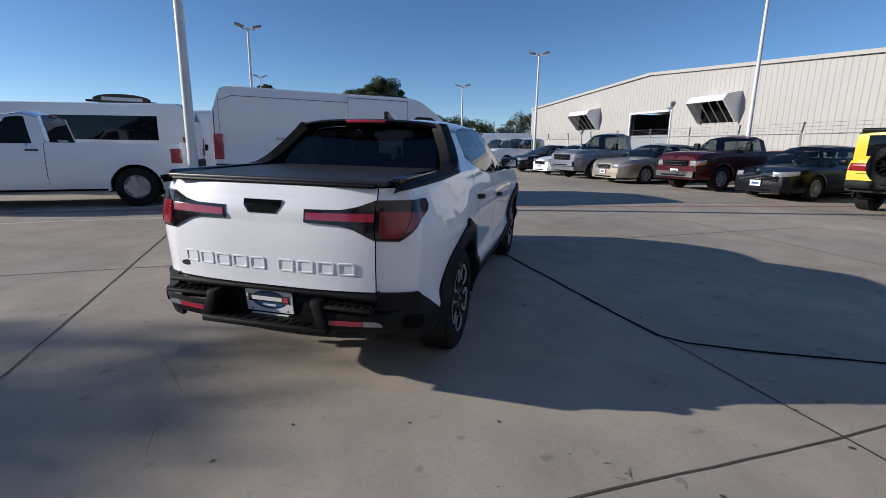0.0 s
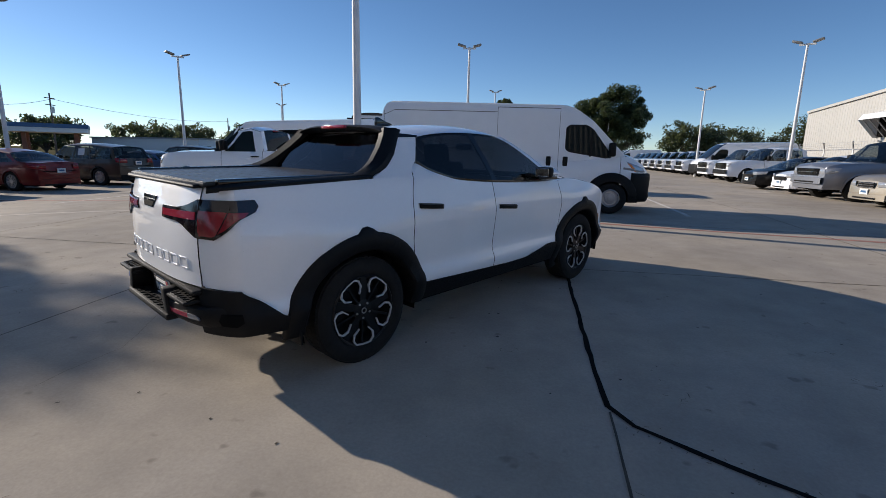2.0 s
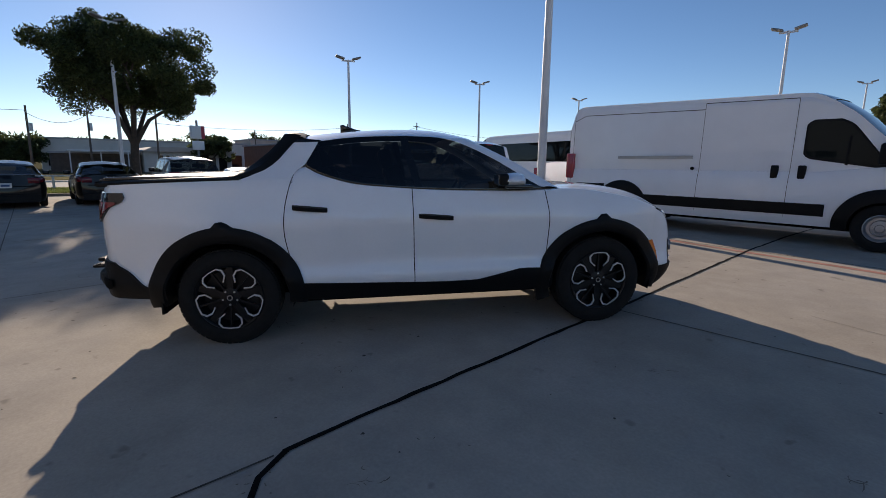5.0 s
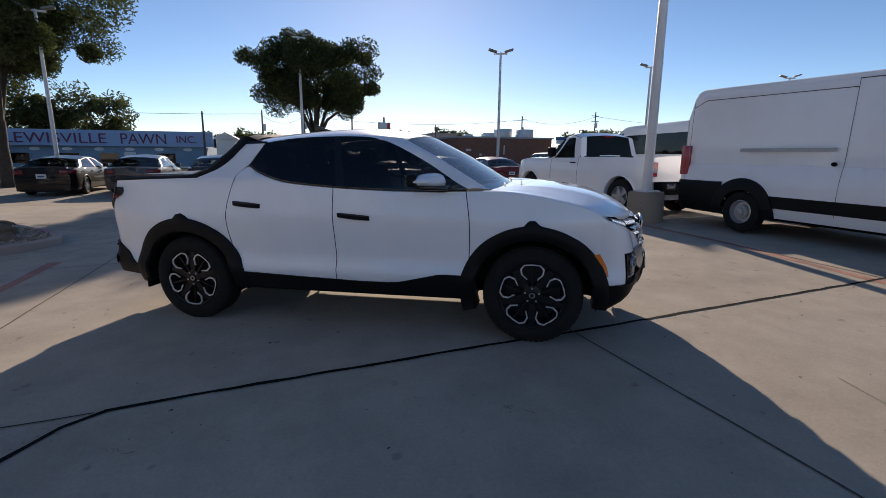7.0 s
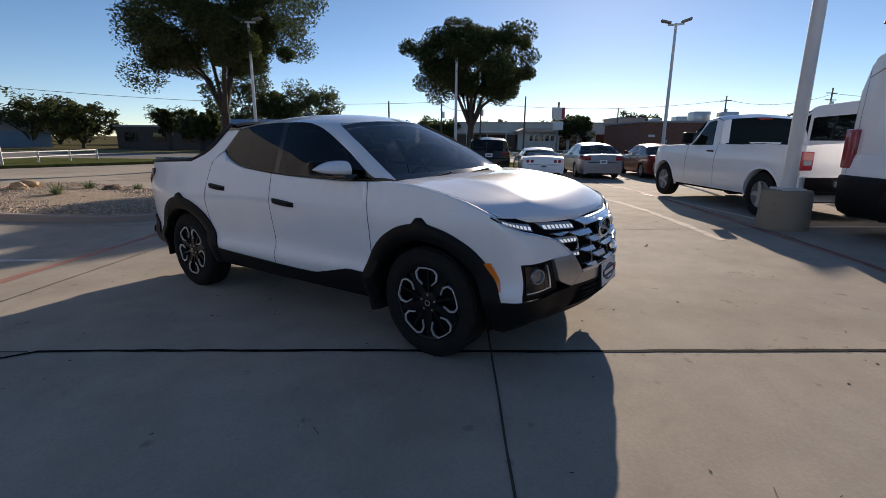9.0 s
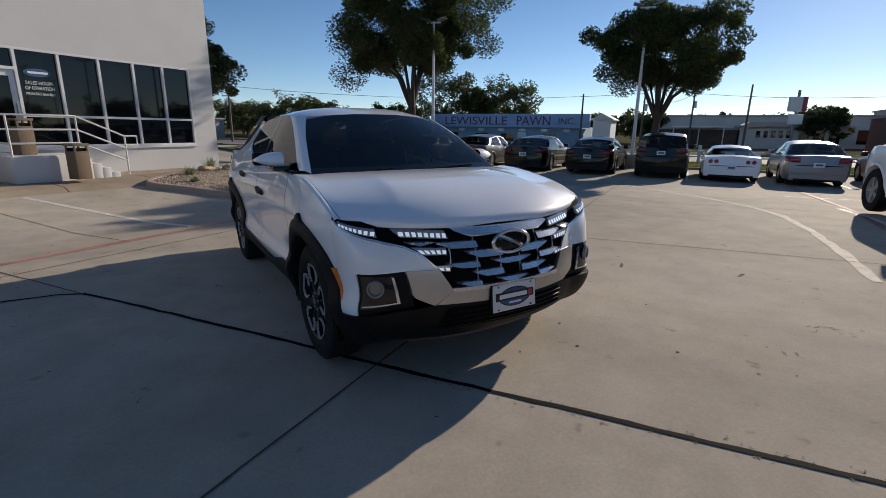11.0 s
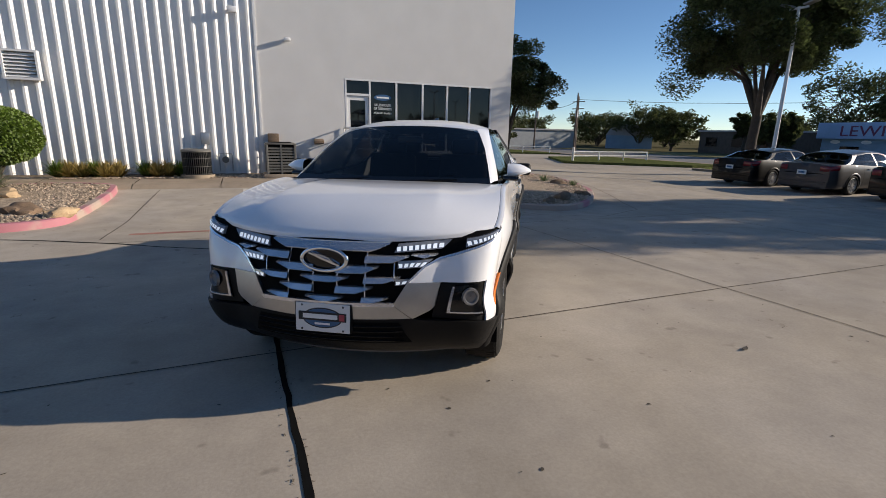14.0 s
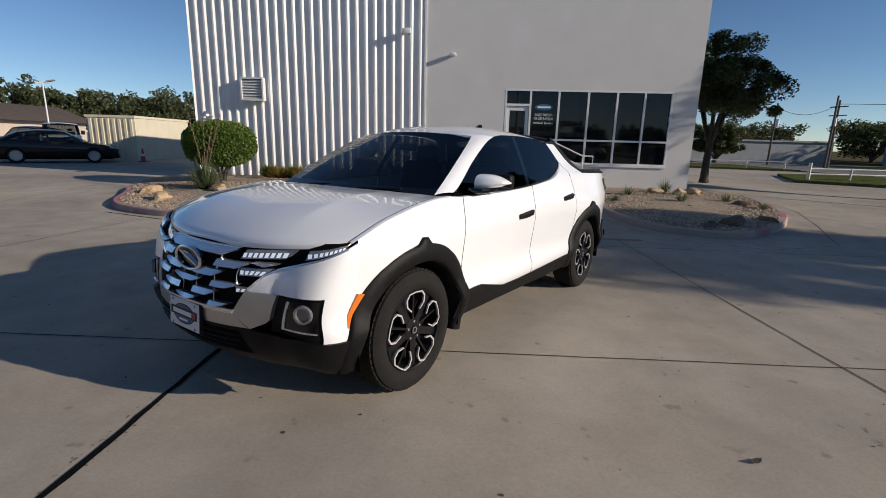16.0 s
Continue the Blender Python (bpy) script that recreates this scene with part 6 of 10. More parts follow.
def pickup(paint_, crew=True, L=5.85, W=2.0, H=1.92, **kw):
    wb, xf, xr = L * 0.61, L * 0.305 + 0.98, -(L * 0.695 - 0.98)
    cf = xf - 1.72
    cr = cf - (2.15 if crew else 1.15)
    s = dict(paint=paint_, wb=wb, W=W, xr=xr, xf=xf, clear=0.36, belt=[(xr, 1.25), (cr, 1.25), (cr + 0.05, 1.23), (cf, 1.22), (xf - 0.55, 1.19), (xf - 0.24, 1.15), (xf - 0.08, 1.10), (xf, 1.03)],
             top=[(cr, 1.24), (cr + 0.12, H - 0.08), (cr + 0.4, H), (cf - 0.75, H), (cf - 0.42, H - 0.06), (cf + 0.25, 1.225)], cab=(cr, cf + 0.25), roof=(cr + 0.13, cf - 0.44), roofw=0.74, lean=0.8, R=0.39, rim=0.235,
             pillars=[(cr + 0.02, 0.22, 0.15), (cf - 0.08, 0.10, -0.75)] + ([(cr + 1.0, 0.09, 0.0)] if crew else []), bed=(xr + 0.06, cr - 0.05), tail=0.96, nose=0.84, bulge=0.05, crown=0.05,
             head=(0.88, 1.06), head_in=0.58, taillamp=(0.86, 1.16), tail_in=0.80, tail_out=1.06, grille=(0.52, 0.82, 1.08), bumper=(0.48, 0.72), bumper_mat=M_CHROME, bumper_out=0.09, rplate=0.62, fplate=0.60,
             handles=[cr + 0.25] if not crew else [cr + 0.2, cr + 1.15], handle_mat=M_BLACKPL, seams=[cr + 0.06, cf - 0.02] + ([cr + 1.02] if crew else []), mirror_x=cf - 0.15, mirror_h=0.24, mirror_mat=M_BLACKPL, tyre_w=0.27, wheel="five", hole=1.25, flare=1.31, tail_box=0.15)
    s.update(kw)
    return s


def cargo_van(paint_, L=6.2, W=2.05, H=2.44, wbm=4.04, **kw):
    xf, xr = wbm / 2 + 0.80, -(L - wbm / 2 - 0.80)
    s = dict(paint=paint_, wb=wbm, W=W, xr=xr, xf=xf, clear=0.30, belt=[(xr, 1.12), (xf - 1.6, 1.14), (xf - 0.75, 1.24), (xf - 0.50, 1.27), (xf - 0.36, 1.22), (xf - 0.19, 1.11), (xf - 0.06, 0.99), (xf, 0.90)],
             top=[(xr, H - 0.40), (xr + 0.06, H - 0.16), (xr + 0.14, H + 0.0), (xr + 0.28, H + 0.05), (xf - 1.90, H - 0.045), (xf - 1.70, H - 0.09), (xf - 1.52, H - 0.20), (xf - 1.26, 1.27 + 0.67 * (H - 1.27)), (xf - 0.77, 1.27 + 0.24 * (H - 1.27)), (xf - 0.50, 1.285)], cab=(xr, xf - 0.50), roof=(xr, xf - 1.55), roofw=0.86, lean=0.62,
             R=0.345, rim=0.20, wheel="steel", tail=0.97, nose=0.72, crown=0.08, bulge=0.08, head=(0.90, 0.985), head_in=0.74, head_out=0.94, taillamp=(0.92, 1.46), tail_box=0.11,
             grille=(0.5, 0.55, 0.70), grille_mat=M_BLACKPL, bumper=(0.28, 0.76), bumper_mat=M_BLACKPL, bumper_out=0.04, arch=M_BLACKPL, arch_out=0.040, flare=1.66, mirror_mat=M_BLACKPL, mirror_h=0.30, mirror_x=xf - 0.85, rplate=0.62, tyre_w=0.22,
             wrap=(wbm / 2 + 0.40, -wbm / 2 - 0.40, 0.92), glass=M_DARKWIN)
    s.update(kw)
    return s

# ---- parked vehicles round the lot ----
V_S = cargo_van(P_WHITE)
V_S["panels"] = [(V_S["xr"], V_S["xf"] - 0.56, 0.0, 0.70)]
V_S["side_windows"] = [(V_S["xf"] - 1.82, V_S["xf"] - 0.80, V_S["xf"] - 1.82, V_S["xf"] - 1.36, 1.37, 1.91)]
V_S["sill_drop"] = 0.14
V_S["pads"] = [(V_S["xf"] - 2.20, 1.13), (V_S["xf"] - 1.83, 1.13)]
V_S["seams"] = [V_S["xf"] - 0.64]
van, VW, VG = build_car("cargo_van", put(1.77, 12.28, 0, 0.0), "tall white cargo van with black bumpers and a sliding door", "van", V_S, "white vans")
for sg in (-1, 1):
    bm = bmesh.new()
    bm_box(bm, (-2.15, sg * 0.985, 1.345), (-0.68, sg * 1.015, 1.40))
    part("slide_rail", bm, M_GALV, van, "grey sliding-door rail")
    bm = bmesh.new()
    bm_grid(bm, [[(x, sg * (VW(x, z) + 0.012), z) for x in (-1.55, -0.4, 0.7, 1.35)] for z in (0.46, 0.50, 0.61, 0.65)])
    part("side_moulding", bm, M_BLACKPL, van, "black side moulding")
    bm = bmesh.new()
    bm_lathe(bm, [(0.03, -0.02), (0.03, 0.02), (0.001, 0.02)], 12, "y", (-0.66, sg * 1.015, 1.17))
    part("fuel_lock", bm, M_BLACKPL, van)
    for nm, mt, off, quad in (("headlight", M_CLEARLAMP, 0.010, ((0.53, 1.165), (0.31, 0.92), (0.07, 0.93), (0.14, 1.03))), ("turn_signal", M_AMBER, 0.013, ((0.50, 1.125), (0.32, 0.935), (0.25, 0.94), (0.43, 1.12)))):
        (xa, za), (xb, zb), (xc, zc), (xd, zd) = quad
        bm = bmesh.new()
        rows = []
        for j in range(7):
            v = j / 6
            p0, p1 = (xa + (xb - xa) * v, za + (zb - za) * v), (xd + (xc - xd) * v, zd + (zc - zd) * v)
            row = []
            for i in range(9):
                x, z = V_S["xf"] - (p0[0] + (p1[0] - p0[0]) * i / 8), p0[1] + (p1[1] - p0[1]) * i / 8
                edge = 0.012 if i in (0, 8) or j in (0, 6) else 0.0
                row.append((x, sg * (VW(x, min(z, curve_at(V_S["belt"], x))) + off - edge), z))
            rows.append(row)
        bm_grid(bm, rows)
        part(nm, bm, mt, van, "swept clear headlight" if nm == "headlight" else "amber turn signal", 50)

def van_lines(r, W, G, spec):
    """Panel gaps of the doors, full height, and the bar that divides the cab window."""
    xf, xr = spec["xf"], spec["xr"]
    bzv = lambda x: curve_at(spec["belt"], x)
    for sg in (-1, 1):
        for x in (xf - 3.38, xf - 1.99, xr + 0.10):
            pts = [(x, W(x, 0.42 + (bzv(x) - 0.42) * k / 8), 0.42 + (bzv(x) - 0.42) * k / 8) for k in range(9)] + [G(x, q, 0.007) for q in (0.1, 0.2, 0.3, 0.4, 0.5, 0.6, 0.66)]
            bm = bmesh.new()
            bm_grid(bm, [[(px + d, sg * (py + 0.003), pz) for d in (-0.0035, 0.0035)] for px, py, pz in pts])
            part("door_gap", bm, M_JOINT, r)
        for x0, x1, q in ((xf - 3.38, xf - 1.99, 0.66), (xr + 0.10, xf - 3.38, 0.60)):
            bm = bmesh.new()
            bm_grid(bm, [[(x, sg * (G(x, q, 0.007)[1] + 0.003), G(x, q, 0.007)[2] + d) for d in (-0.006, 0.006)] for x in [x0 + (x1 - x0) * k / 10 for k in range(11)]])
            part("roof_gap" if q < 0.65 else "door_gap", bm, M_JOINT, r)
        xd = xf - 1.30
        bm = bmesh.new()
        bm_grid(bm, [[(xd + d + 0.02 * q, sg * (G(xd, q, 0.007)[1] + 0.012), G(xd, q, 0.0)[2]) for d in (-0.018, 0.018)] for q in (0.06, 0.15, 0.25, 0.35, 0.42)])
        part("window_divider", bm, M_BLACKPL, r)


van_lines(van, VW, VG, V_S)
R_S = pickup(P_WHITE, False, 5.06, 2.0, 1.84, tail_box=0.20, wb=3.45, glass=M_VANWIN)
build_car("pickup_truck", put(-4.92, 11.86, 186), "white regular-cab pickup with dark windows and chrome bumper", "pickup", R_S, "white pickups")

MB = cargo_van(P_WHITE, 6.5, 2.05, 2.30, 3.75, glass=M_DARKWIN)
MB["panels"] = [(MB["xr"], MB["xf"] - 1.7, 0.0, 0.14), (MB["xr"], MB["xf"] - 1.7, 0.52, 0.70), (MB["xr"], MB["xr"] + 0.75, 0.1, 0.6)]
MB["pillars"] = [(MB["xf"] - 0.80, 0.12, -1.1), (MB["xf"] - 1.8, 0.12, 0.0)]
build_car("passenger_van", put(-6.55, 15.6, 180), "white high-roof passenger van with a long dark window band", "van", MB, "white vans")
V2 = dict(V_S)
van_b, VW2, VG2 = build_car("cargo_van", put(-2.3, 19.3, 180), "white cargo van parked behind the others", "van", V2, "white vans")
van_lines(van_b, VW2, VG2, V2)

row = [("sports_coupe", sedan(P_BLACK, 5.0, 1.92, 1.42, wheel="ten", tail_mat=M_REDLAMP3), -4.1, 0, "black sports coupe parked nose to the lawn", "car"),
       ("sedan", sedan(P_GREY, 5.0, 1.9, 1.46, tail_mat=M_REDLAMP3), -1.4, 0, "dark grey sedan parked nose to the lawn", "car"),
       ("sports_coupe", sedan(P_BLACK, 5.0, 1.92, 1.45, tail_mat=M_REDLAMP3), 1.35, 0, "black muscle coupe with a dark spoiler", "car"),
       ("sports_coupe", sedan(P_BLACK, 5.0, 1.92, 1.44, tail_mat=M_REDLAMP3), 4.0, 0, "black coupe with dark tail lights", "car"),
       ("sport_utility", suv(P_BLACK, 4.5, 1.86, 1.66, tail_mat=M_REDLAMP3), 6.65, 0, "black sport utility vehicle facing the lawn", "car"),
       ("sports_car", sedan(P_WHITE, 4.45, 1.85, 1.25, belt=[(-2.275, 0.86), (-1.6, 0.91), (-0.5, 0.86), (0.9, 0.80), (1.6, 0.74), (2.175, 0.58)], top=[(-1.95, 0.89), (-1.0, 1.15), (-0.4, 1.24), (0.0, 1.24), (1.15, 0.82)], cab=(-1.95, 1.15), roof=(-0.95, 0.2), pillars=[(-1.5, 0.30, 0.6), (0.85, 0.09, -0.8)], tail_in=0.95, tail=0.93, taillamp=(0.70, 0.76), rplate=0.52, grille=(0.4, 0.36, 0.48), head=(0.56, 0.66)), 8.95, 0, "low white sports car with round red lights", "car"),
       ("sedan", sedan(P_SILVER, 4.86, 1.86, 1.47), 11.4, 0, "silver sedan with red tail lights", "car"),
       ("sedan", sedan(P_RED, 4.7, 1.8, 1.44), 14.2, 0, "dark red sedan parked in the row", "car"),
       ("sport_utility", suv(P_BROWN, 4.7, 1.9, 1.70), 17.6, 0, "brown sport utility vehicle with roof rails", "car"),
       ("sedan", sedan(P_BLUE, 4.7, 1.8, 1.44), 20.6, 0, "dark blue sedan parked in the row", "car"),
       ("sport_utility", suv(P_BLACK, 4.7, 1.9, 1.72), 23.4, 0, "black sport utility vehicle parked in the row", "car")]
for nm, spec, y, dx, lab, cat in row:
    made_car = build_car(nm, put(-14.7 - spec["xf"] * 0 - (0 - spec["xr"]) + 0.0, y, 180), lab, cat, spec, "cars facing the lawn")
    if nm == "sports_car":
        for yy in (-0.66, -0.48, 0.48, 0.66):
            bm = bmesh.new()
            bm_lathe(bm, [(0.001, 0.03), (0.06, 0.028), (0.07, 0.0)], 16, "z", (0, 0, 0))
            bmesh.ops.transform(bm, matrix=pose(spec["xr"] - 0.05 + 0.03 * abs(yy), yy, 0.72, 0, -90, 0), verts=bm.verts)
            part("round_lamp", bm, M_REDLAMP2, made_car[0], "round red tail lamp")
    if spec["paint"] in (P_RED, P_BROWN, P_SILVER):
        for sg in (-1, 1):
            bm = bmesh.new()
            pts_ = [[made_car[2](xx, q, 0.004) for xx in (-0.62, -0.30)] for q in (0.18, 0.52)]
            bm_grid(bm, [[(p[0], sg * p[1], p[2]) for p in r_] for r_ in pts_])
            part("price_sheet", bm, M_PAPER, made_car[0], "white price sheet in the door window", 0)
    if nm == "sports_coupe":
        part("spoiler", bevel(boxes([((spec["xr"] + 0.02, -0.72, 1.0), (spec["xr"] + 0.22, 0.72, 1.035))]), 0.012), spec["paint"], made_car[0])

east = [("sedan", sedan(P_NAVY, 4.9, 1.86, 1.47, grille=(0.5, 0.5, 0.66), grille_bars=4), 10.2, 12.2, "black sedan with a chrome-barred grille", "car"),
        ("pickup_truck", pickup(P_MAROON, False, 5.1, 1.78, 1.72, bumper=(0.42, 0.62), head=(0.78, 0.94), head_in=0.60, head_out=0.98, grille=(0.42, 0.76, 0.95), grille_bars=2, turn=M_AMBER), 12.6, 11.6, "dark red compact pickup with a chrome bumper", "pickup"),
        ("sedan", sedan(P_CHAMPAGNE, 5.4, 1.98, 1.48, grille=(0.26, 0.54, 0.70), grille_bars=3, head=(0.58, 0.72), head_in=0.42, head_out=1.0, belt=[(-2.75, 0.96), (-2.05, 1.02), (-0.5, 0.99), (0.9, 0.97), (1.7, 0.92), (2.25, 0.87), (2.52, 0.80), (2.65, 0.70)], turn=M_AMBER), 15.75, 11.2, "champagne full-size sedan with a chrome grille", "car"),
        ("pickup_truck", pickup(P_SILVER, False, 5.6, 2.0, 1.93, bumper_mat=P_SILVER, bumper=(0.52, 0.74), head=(0.84, 1.02), head_in=0.62, head_out=0.98, grille=(0.46, 0.78, 1.02), grille_bars=1), 18.5, 11.0, "silver full-size pickup with a black bumper", "pickup"),
        ("sedan", sedan(P_WHITE, 4.6, 1.78, 1.46), 20.95, 11.3, "white compact sedan parked by the fence", "car"),
        ("sedan", sedan(P_BLACK, 4.8, 1.8, 1.42), 23.9, 11.3, "black sedan with alloy wheels", "car"),
        ("pickup_truck", pickup(P_WHITE, True, bumper_mat=M_BLACKPL, grille=(0.56, 0.74, 1.08)), 29.6, 12.0, "white crew-cab pickup with a black grille and bumper", "pickup"),
        ("pickup_truck", pickup(P_WHITE, True, bumper_mat=M_BLACKPL, grille=(0.56, 0.74, 1.08)), 33.4, 12.2, "white crew-cab pickup with a black grille and bumper", "pickup")]
for nm, spec, y, xfront, lab, cat in east:
    build_car(nm, put(xfront + spec["xf"], y, 184), lab, cat, spec, "cars along the warehouse fence")
v3, _, _ = build_car("cargo_van", put(12.6 + 3.0, 37.4, 182), "tall white cargo van with black bumpers", "van", V_S, "white vans")
p3, _, _ = build_car("pickup_truck", put(12.6 + 3.0, 41.2, 182), "white crew-cab pickup with a chrome bumper", "pickup", pickup(P_WHITE, True, bumper_mat=M_BLACKPL, grille=(0.56, 0.74, 1.08)), "white pickups")
for k in range(9):
    copy_thing(p3, put(15.6, 44.4 + 3.1 * k, 182))
for k in range(5):
    copy_thing(v3, put(15.6, 75.0 + 3.3 * k, 182))
jeep, _, _ = build_car("off_roader", put(14.48, 7.25, 8), "bright yellow boxy off-road vehicle with a rear spare wheel", "car",
          suv(P_YELLOW, 4.3, 1.88, 1.87, R=0.42, rim=0.24, clear=0.5, belt=[(-2.1, 1.18), (2.1, 1.16)], top=[(-2.1, 1.80), (-2.05, 1.86), (0.5, 1.86), (0.65, 1.80), (0.95, 1.17)], cab=(-2.1, 0.95), roof=(-2.1, 0.62), lean=0.25, bulge=0.02, tail=0.98, flare=1.35, wheel="black", tyre_w=0.32, rplate=0.9), "")
make_wheel(jeep, "black", 0.42, 0.28, 0.24, pose(-2.29, 0.05, 1.08, 0, 0, 90))
part("rear_window", bevel(boxes([((-2.125, -0.62, 1.28), (-2.10, 0.62, 1.74))]), 0.01), M_DARKWIN, jeep, "dark rear window")
part("black_bumper", bevel(boxes([((-2.32, -0.86, 0.56), (-2.10, 0.86, 0.74))]), 0.03), M_BLACKPL, jeep, "heavy black rear bumper")
part("black_top", bevel(boxes([((-2.11, -0.80, 1.80), (0.45, 0.80, 1.90))]), 0.04, 3), M_BLACKPL, jeep, "black hard top")
bk, _, _ = build_car("sedan", put(20.4, -12.2, 222), "black sedan parked in the building's shade", "car", sedan(P_BLACK), "cars at the rear lot")
copy_thing(bk, put(25.8, -10.4, 215))
wp, _, _ = build_car("pickup_truck", put(26.5, -19.5, 130), "white pickup behind the rear fence", "pickup", pickup(P_WHITE, True), "cars at the rear lot")
rc, _, _ = build_car("sport_utility", put(31, -22, 100), "dark red sport utility vehicle behind the fence", "car", suv(P_MAROON), "cars at the rear lot")
copy_thing(rc, put(35, -17, 100))
copy_thing(wp, put(39, -20, 95))

# vehicles at the far end of the lot
for k, (src, x) in enumerate(((p3, 2.6), (rc, 5.6), (p3, 8.6), (bk, 11.6))):
    copy_thing(src, put(x, 76 + 0.4 * k, 265))

# ---- the white crew-cab pickup in the middle of the lot ----
up_ = Vector((-0.00355, -0.02322, 1)).normalized()
fx_ = Vector((math.cos(radians(58.3)), math.sin(radians(58.3)), 0))
fx_ = (fx_ - up_ * fx_.dot(up_)).normalized()
fy_ = up_.cross(fx_)
T_M = Matrix((fx_, fy_, up_)).transposed().to_4x4()
T_M.translation = Vector((1.154, 4.854, gz(1.154, 4.854)))
truck = root("crew_cab_pickup", T_M, "glossy white crew-cab pickup with black cladding, parked on the concrete", "pickup")

P_Z = [(0.28, 0.85), (0.40, 0.900), (0.47, 0.922), (0.525, 0.925), (0.565, 0.910), (0.61, 0.901), (0.70, 0.906), (0.82, 0.915), (0.93, 0.926), (1.00, 0.920), (1.06, 0.906), (1.12, 0.890), (1.20, 0.869), (1.25, 0.855), (1.30, 0.818), (1.36, 0.773), (1.42, 0.737), (1.50, 0.689), (1.56, 0.653)]
P_XF = [(1.5, 1.0), (1.7, 0.999), (1.85, 0.991), (1.95, 0.977), (2.02, 0.960), (2.08, 0.93)]
P_XR = [(-2.42, 0.865), (-2.33, 0.902), (-2.22, 0.932), (-2.1, 0.960), (-1.95, 0.985), (-1.8, 1.0)]


def soft(pts, x):
    """Smooth (Catmull-Rom) interpolation through (x, value) pairs."""
    if x <= pts[0][0]:
        return pts[0][1]
    if x >= pts[-1][0]:
        return pts[-1][1]
    for i in range(len(pts) - 1):
        if x <= pts[i + 1][0]:
            x1, v1 = pts[i]
            x2, v2 = pts[i + 1]
            m1 = (v2 - pts[i - 1][1]) / (x2 - pts[i - 1][0]) if i > 0 else (v2 - v1) / (x2 - x1)
            m2 = (pts[i + 2][1] - v1) / (pts[i + 2][0] - x1) if i + 2 < len(pts) else (v2 - v1) / (x2 - x1)
            h = x2 - x1
            t = (x - x1) / h
            return (2 * t ** 3 - 3 * t * t + 1) * v1 + (t ** 3 - 2 * t * t + t) * h * m1 + (-2 * t ** 3 + 3 * t * t) * v2 + (t ** 3 - t * t) * h * m2


def TW(x, z):
    """Half width of the side skin."""
    w = soft(P_Z, z)
    w *= soft(P_XF, x) if x > 0 else soft(P_XR, x)
    for ax in (1.5025, -1.5025):
        w += 0.026 * math.exp(-((x - ax) / 0.42) ** 2) * math.exp(-((z - 0.88) / 0.16) ** 2)
    w -= 0.008 * math.exp(-((z - 0.66) / 0.10) ** 2) * math.exp(-((x - 0.05) / 0.8) ** 4)
    return w


ZT = [(-2.42, 1.243), (-1.9, 1.262), (-1.35, 1.272), (-1.1, 1.273), (-1.03, 1.275), (-0.97, 1.315), (-0.93, 1.350), (-0.89, 1.352), (-0.82, 1.312), (-0.72, 1.274), (-0.54, 1.226), (-0.31, 1.200), (0.0, 1.176), (0.5, 1.154), (1.0, 1.152), (1.15, 1.158), (1.35, 1.148), (1.6, 1.108), (1.8, 1.062), (1.93, 1.015), (2.02, 0.975)]


def tzt(x):
    return soft(ZT, x)


def roofy(z):
    return 0.862 - 0.215 * max(0, (z - 1.18) / 0.39) ** 1.12


def GY(x, z):
    """Half width of the cabin side."""
    return min(roofy(z), TW(x, min(z, 1.3)) - 0.004 if z < 1.22 else 9) * (1 - 0.075 * sstep((x - 0.1) / 1.0)) + (0 if z > 1.24 else 0.0)


def rows_at(rows, n):
    """Each row of 2D points resampled at n + 1 even steps."""
    out = []
    for r in rows:
        seg = [0.0]
        for a, b in zip(r, r[1:]):
            seg.append(seg[-1] + math.hypot(b[0] - a[0], b[1] - a[1]))
        row = []
        for k in range(n + 1):
            d = seg[-1] * k / n
            for i in range(len(r) - 1):
                if d <= seg[i + 1] + 1e-9:
                    u = (d - seg[i]) / max(seg[i + 1] - seg[i], 1e-9)
                    row.append((r[i][0] + (r[i + 1][0] - r[i][0]) * u, r[i][1] + (r[i + 1][1] - r[i][1]) * u))
                    break
        out.append(row)
    return out


def skin(name, material, surf, rows, off=0.01, n=16, m=4, rim=0.012, label="", parent=None, both=True, smooth=50):
    """A panel laid on a surface: rows of (a, z) points, set off outward, with a turned-in rim."""
    made = []
    rr = rows_at(rows, n)
    fine_rows = []
    for r0, r1 in zip(rr, rr[1:]):
        for k in range(m):
            t = k / m
            fine_rows.append([(a[0] + (b[0] - a[0]) * t, a[1] + (b[1] - a[1]) * t) for a, b in zip(r0, r1)])
    fine_rows.append(rr[-1])
    for sg in ((-1, 1) if both else (1,)):
        bm = bmesh.new()
        grid = [[surf(a, z, off, sg) for a, z in row] for row in fine_rows]
        vs = bm_grid(bm, grid)
        if rim:
            loop_p = [(0, j) for j in range(n + 1)] + [(i, n) for i in range(1, len(vs))] + [(len(vs) - 1, j) for j in range(n - 1, -1, -1)] + [(i, 0) for i in range(len(vs) - 2, 0, -1)]
            low = [bm.verts.new(surf(*fine_rows[i][j], off - rim, sg)) for i, j in loop_p]
            for k in range(len(loop_p)):
                i0, i1 = loop_p[k], loop_p[(k + 1) % len(loop_p)]
                a, b, c, d = vs[i0[0]][i0[1]], vs[i1[0]][i1[1]], low[(k + 1) % len(low)], low[k]
                if (a.co - b.co).length > 1e-6:
                    bm.faces.new((a, b, c, d))
        bmesh.ops.remove_doubles(bm, verts=bm.verts, dist=0.0004)
        made.append(part(name, bm, material, parent or truck, label, smooth))
    return made


def S_side(x, z, off, sg):
    return (x, sg * (TW(x, z) + off), z)


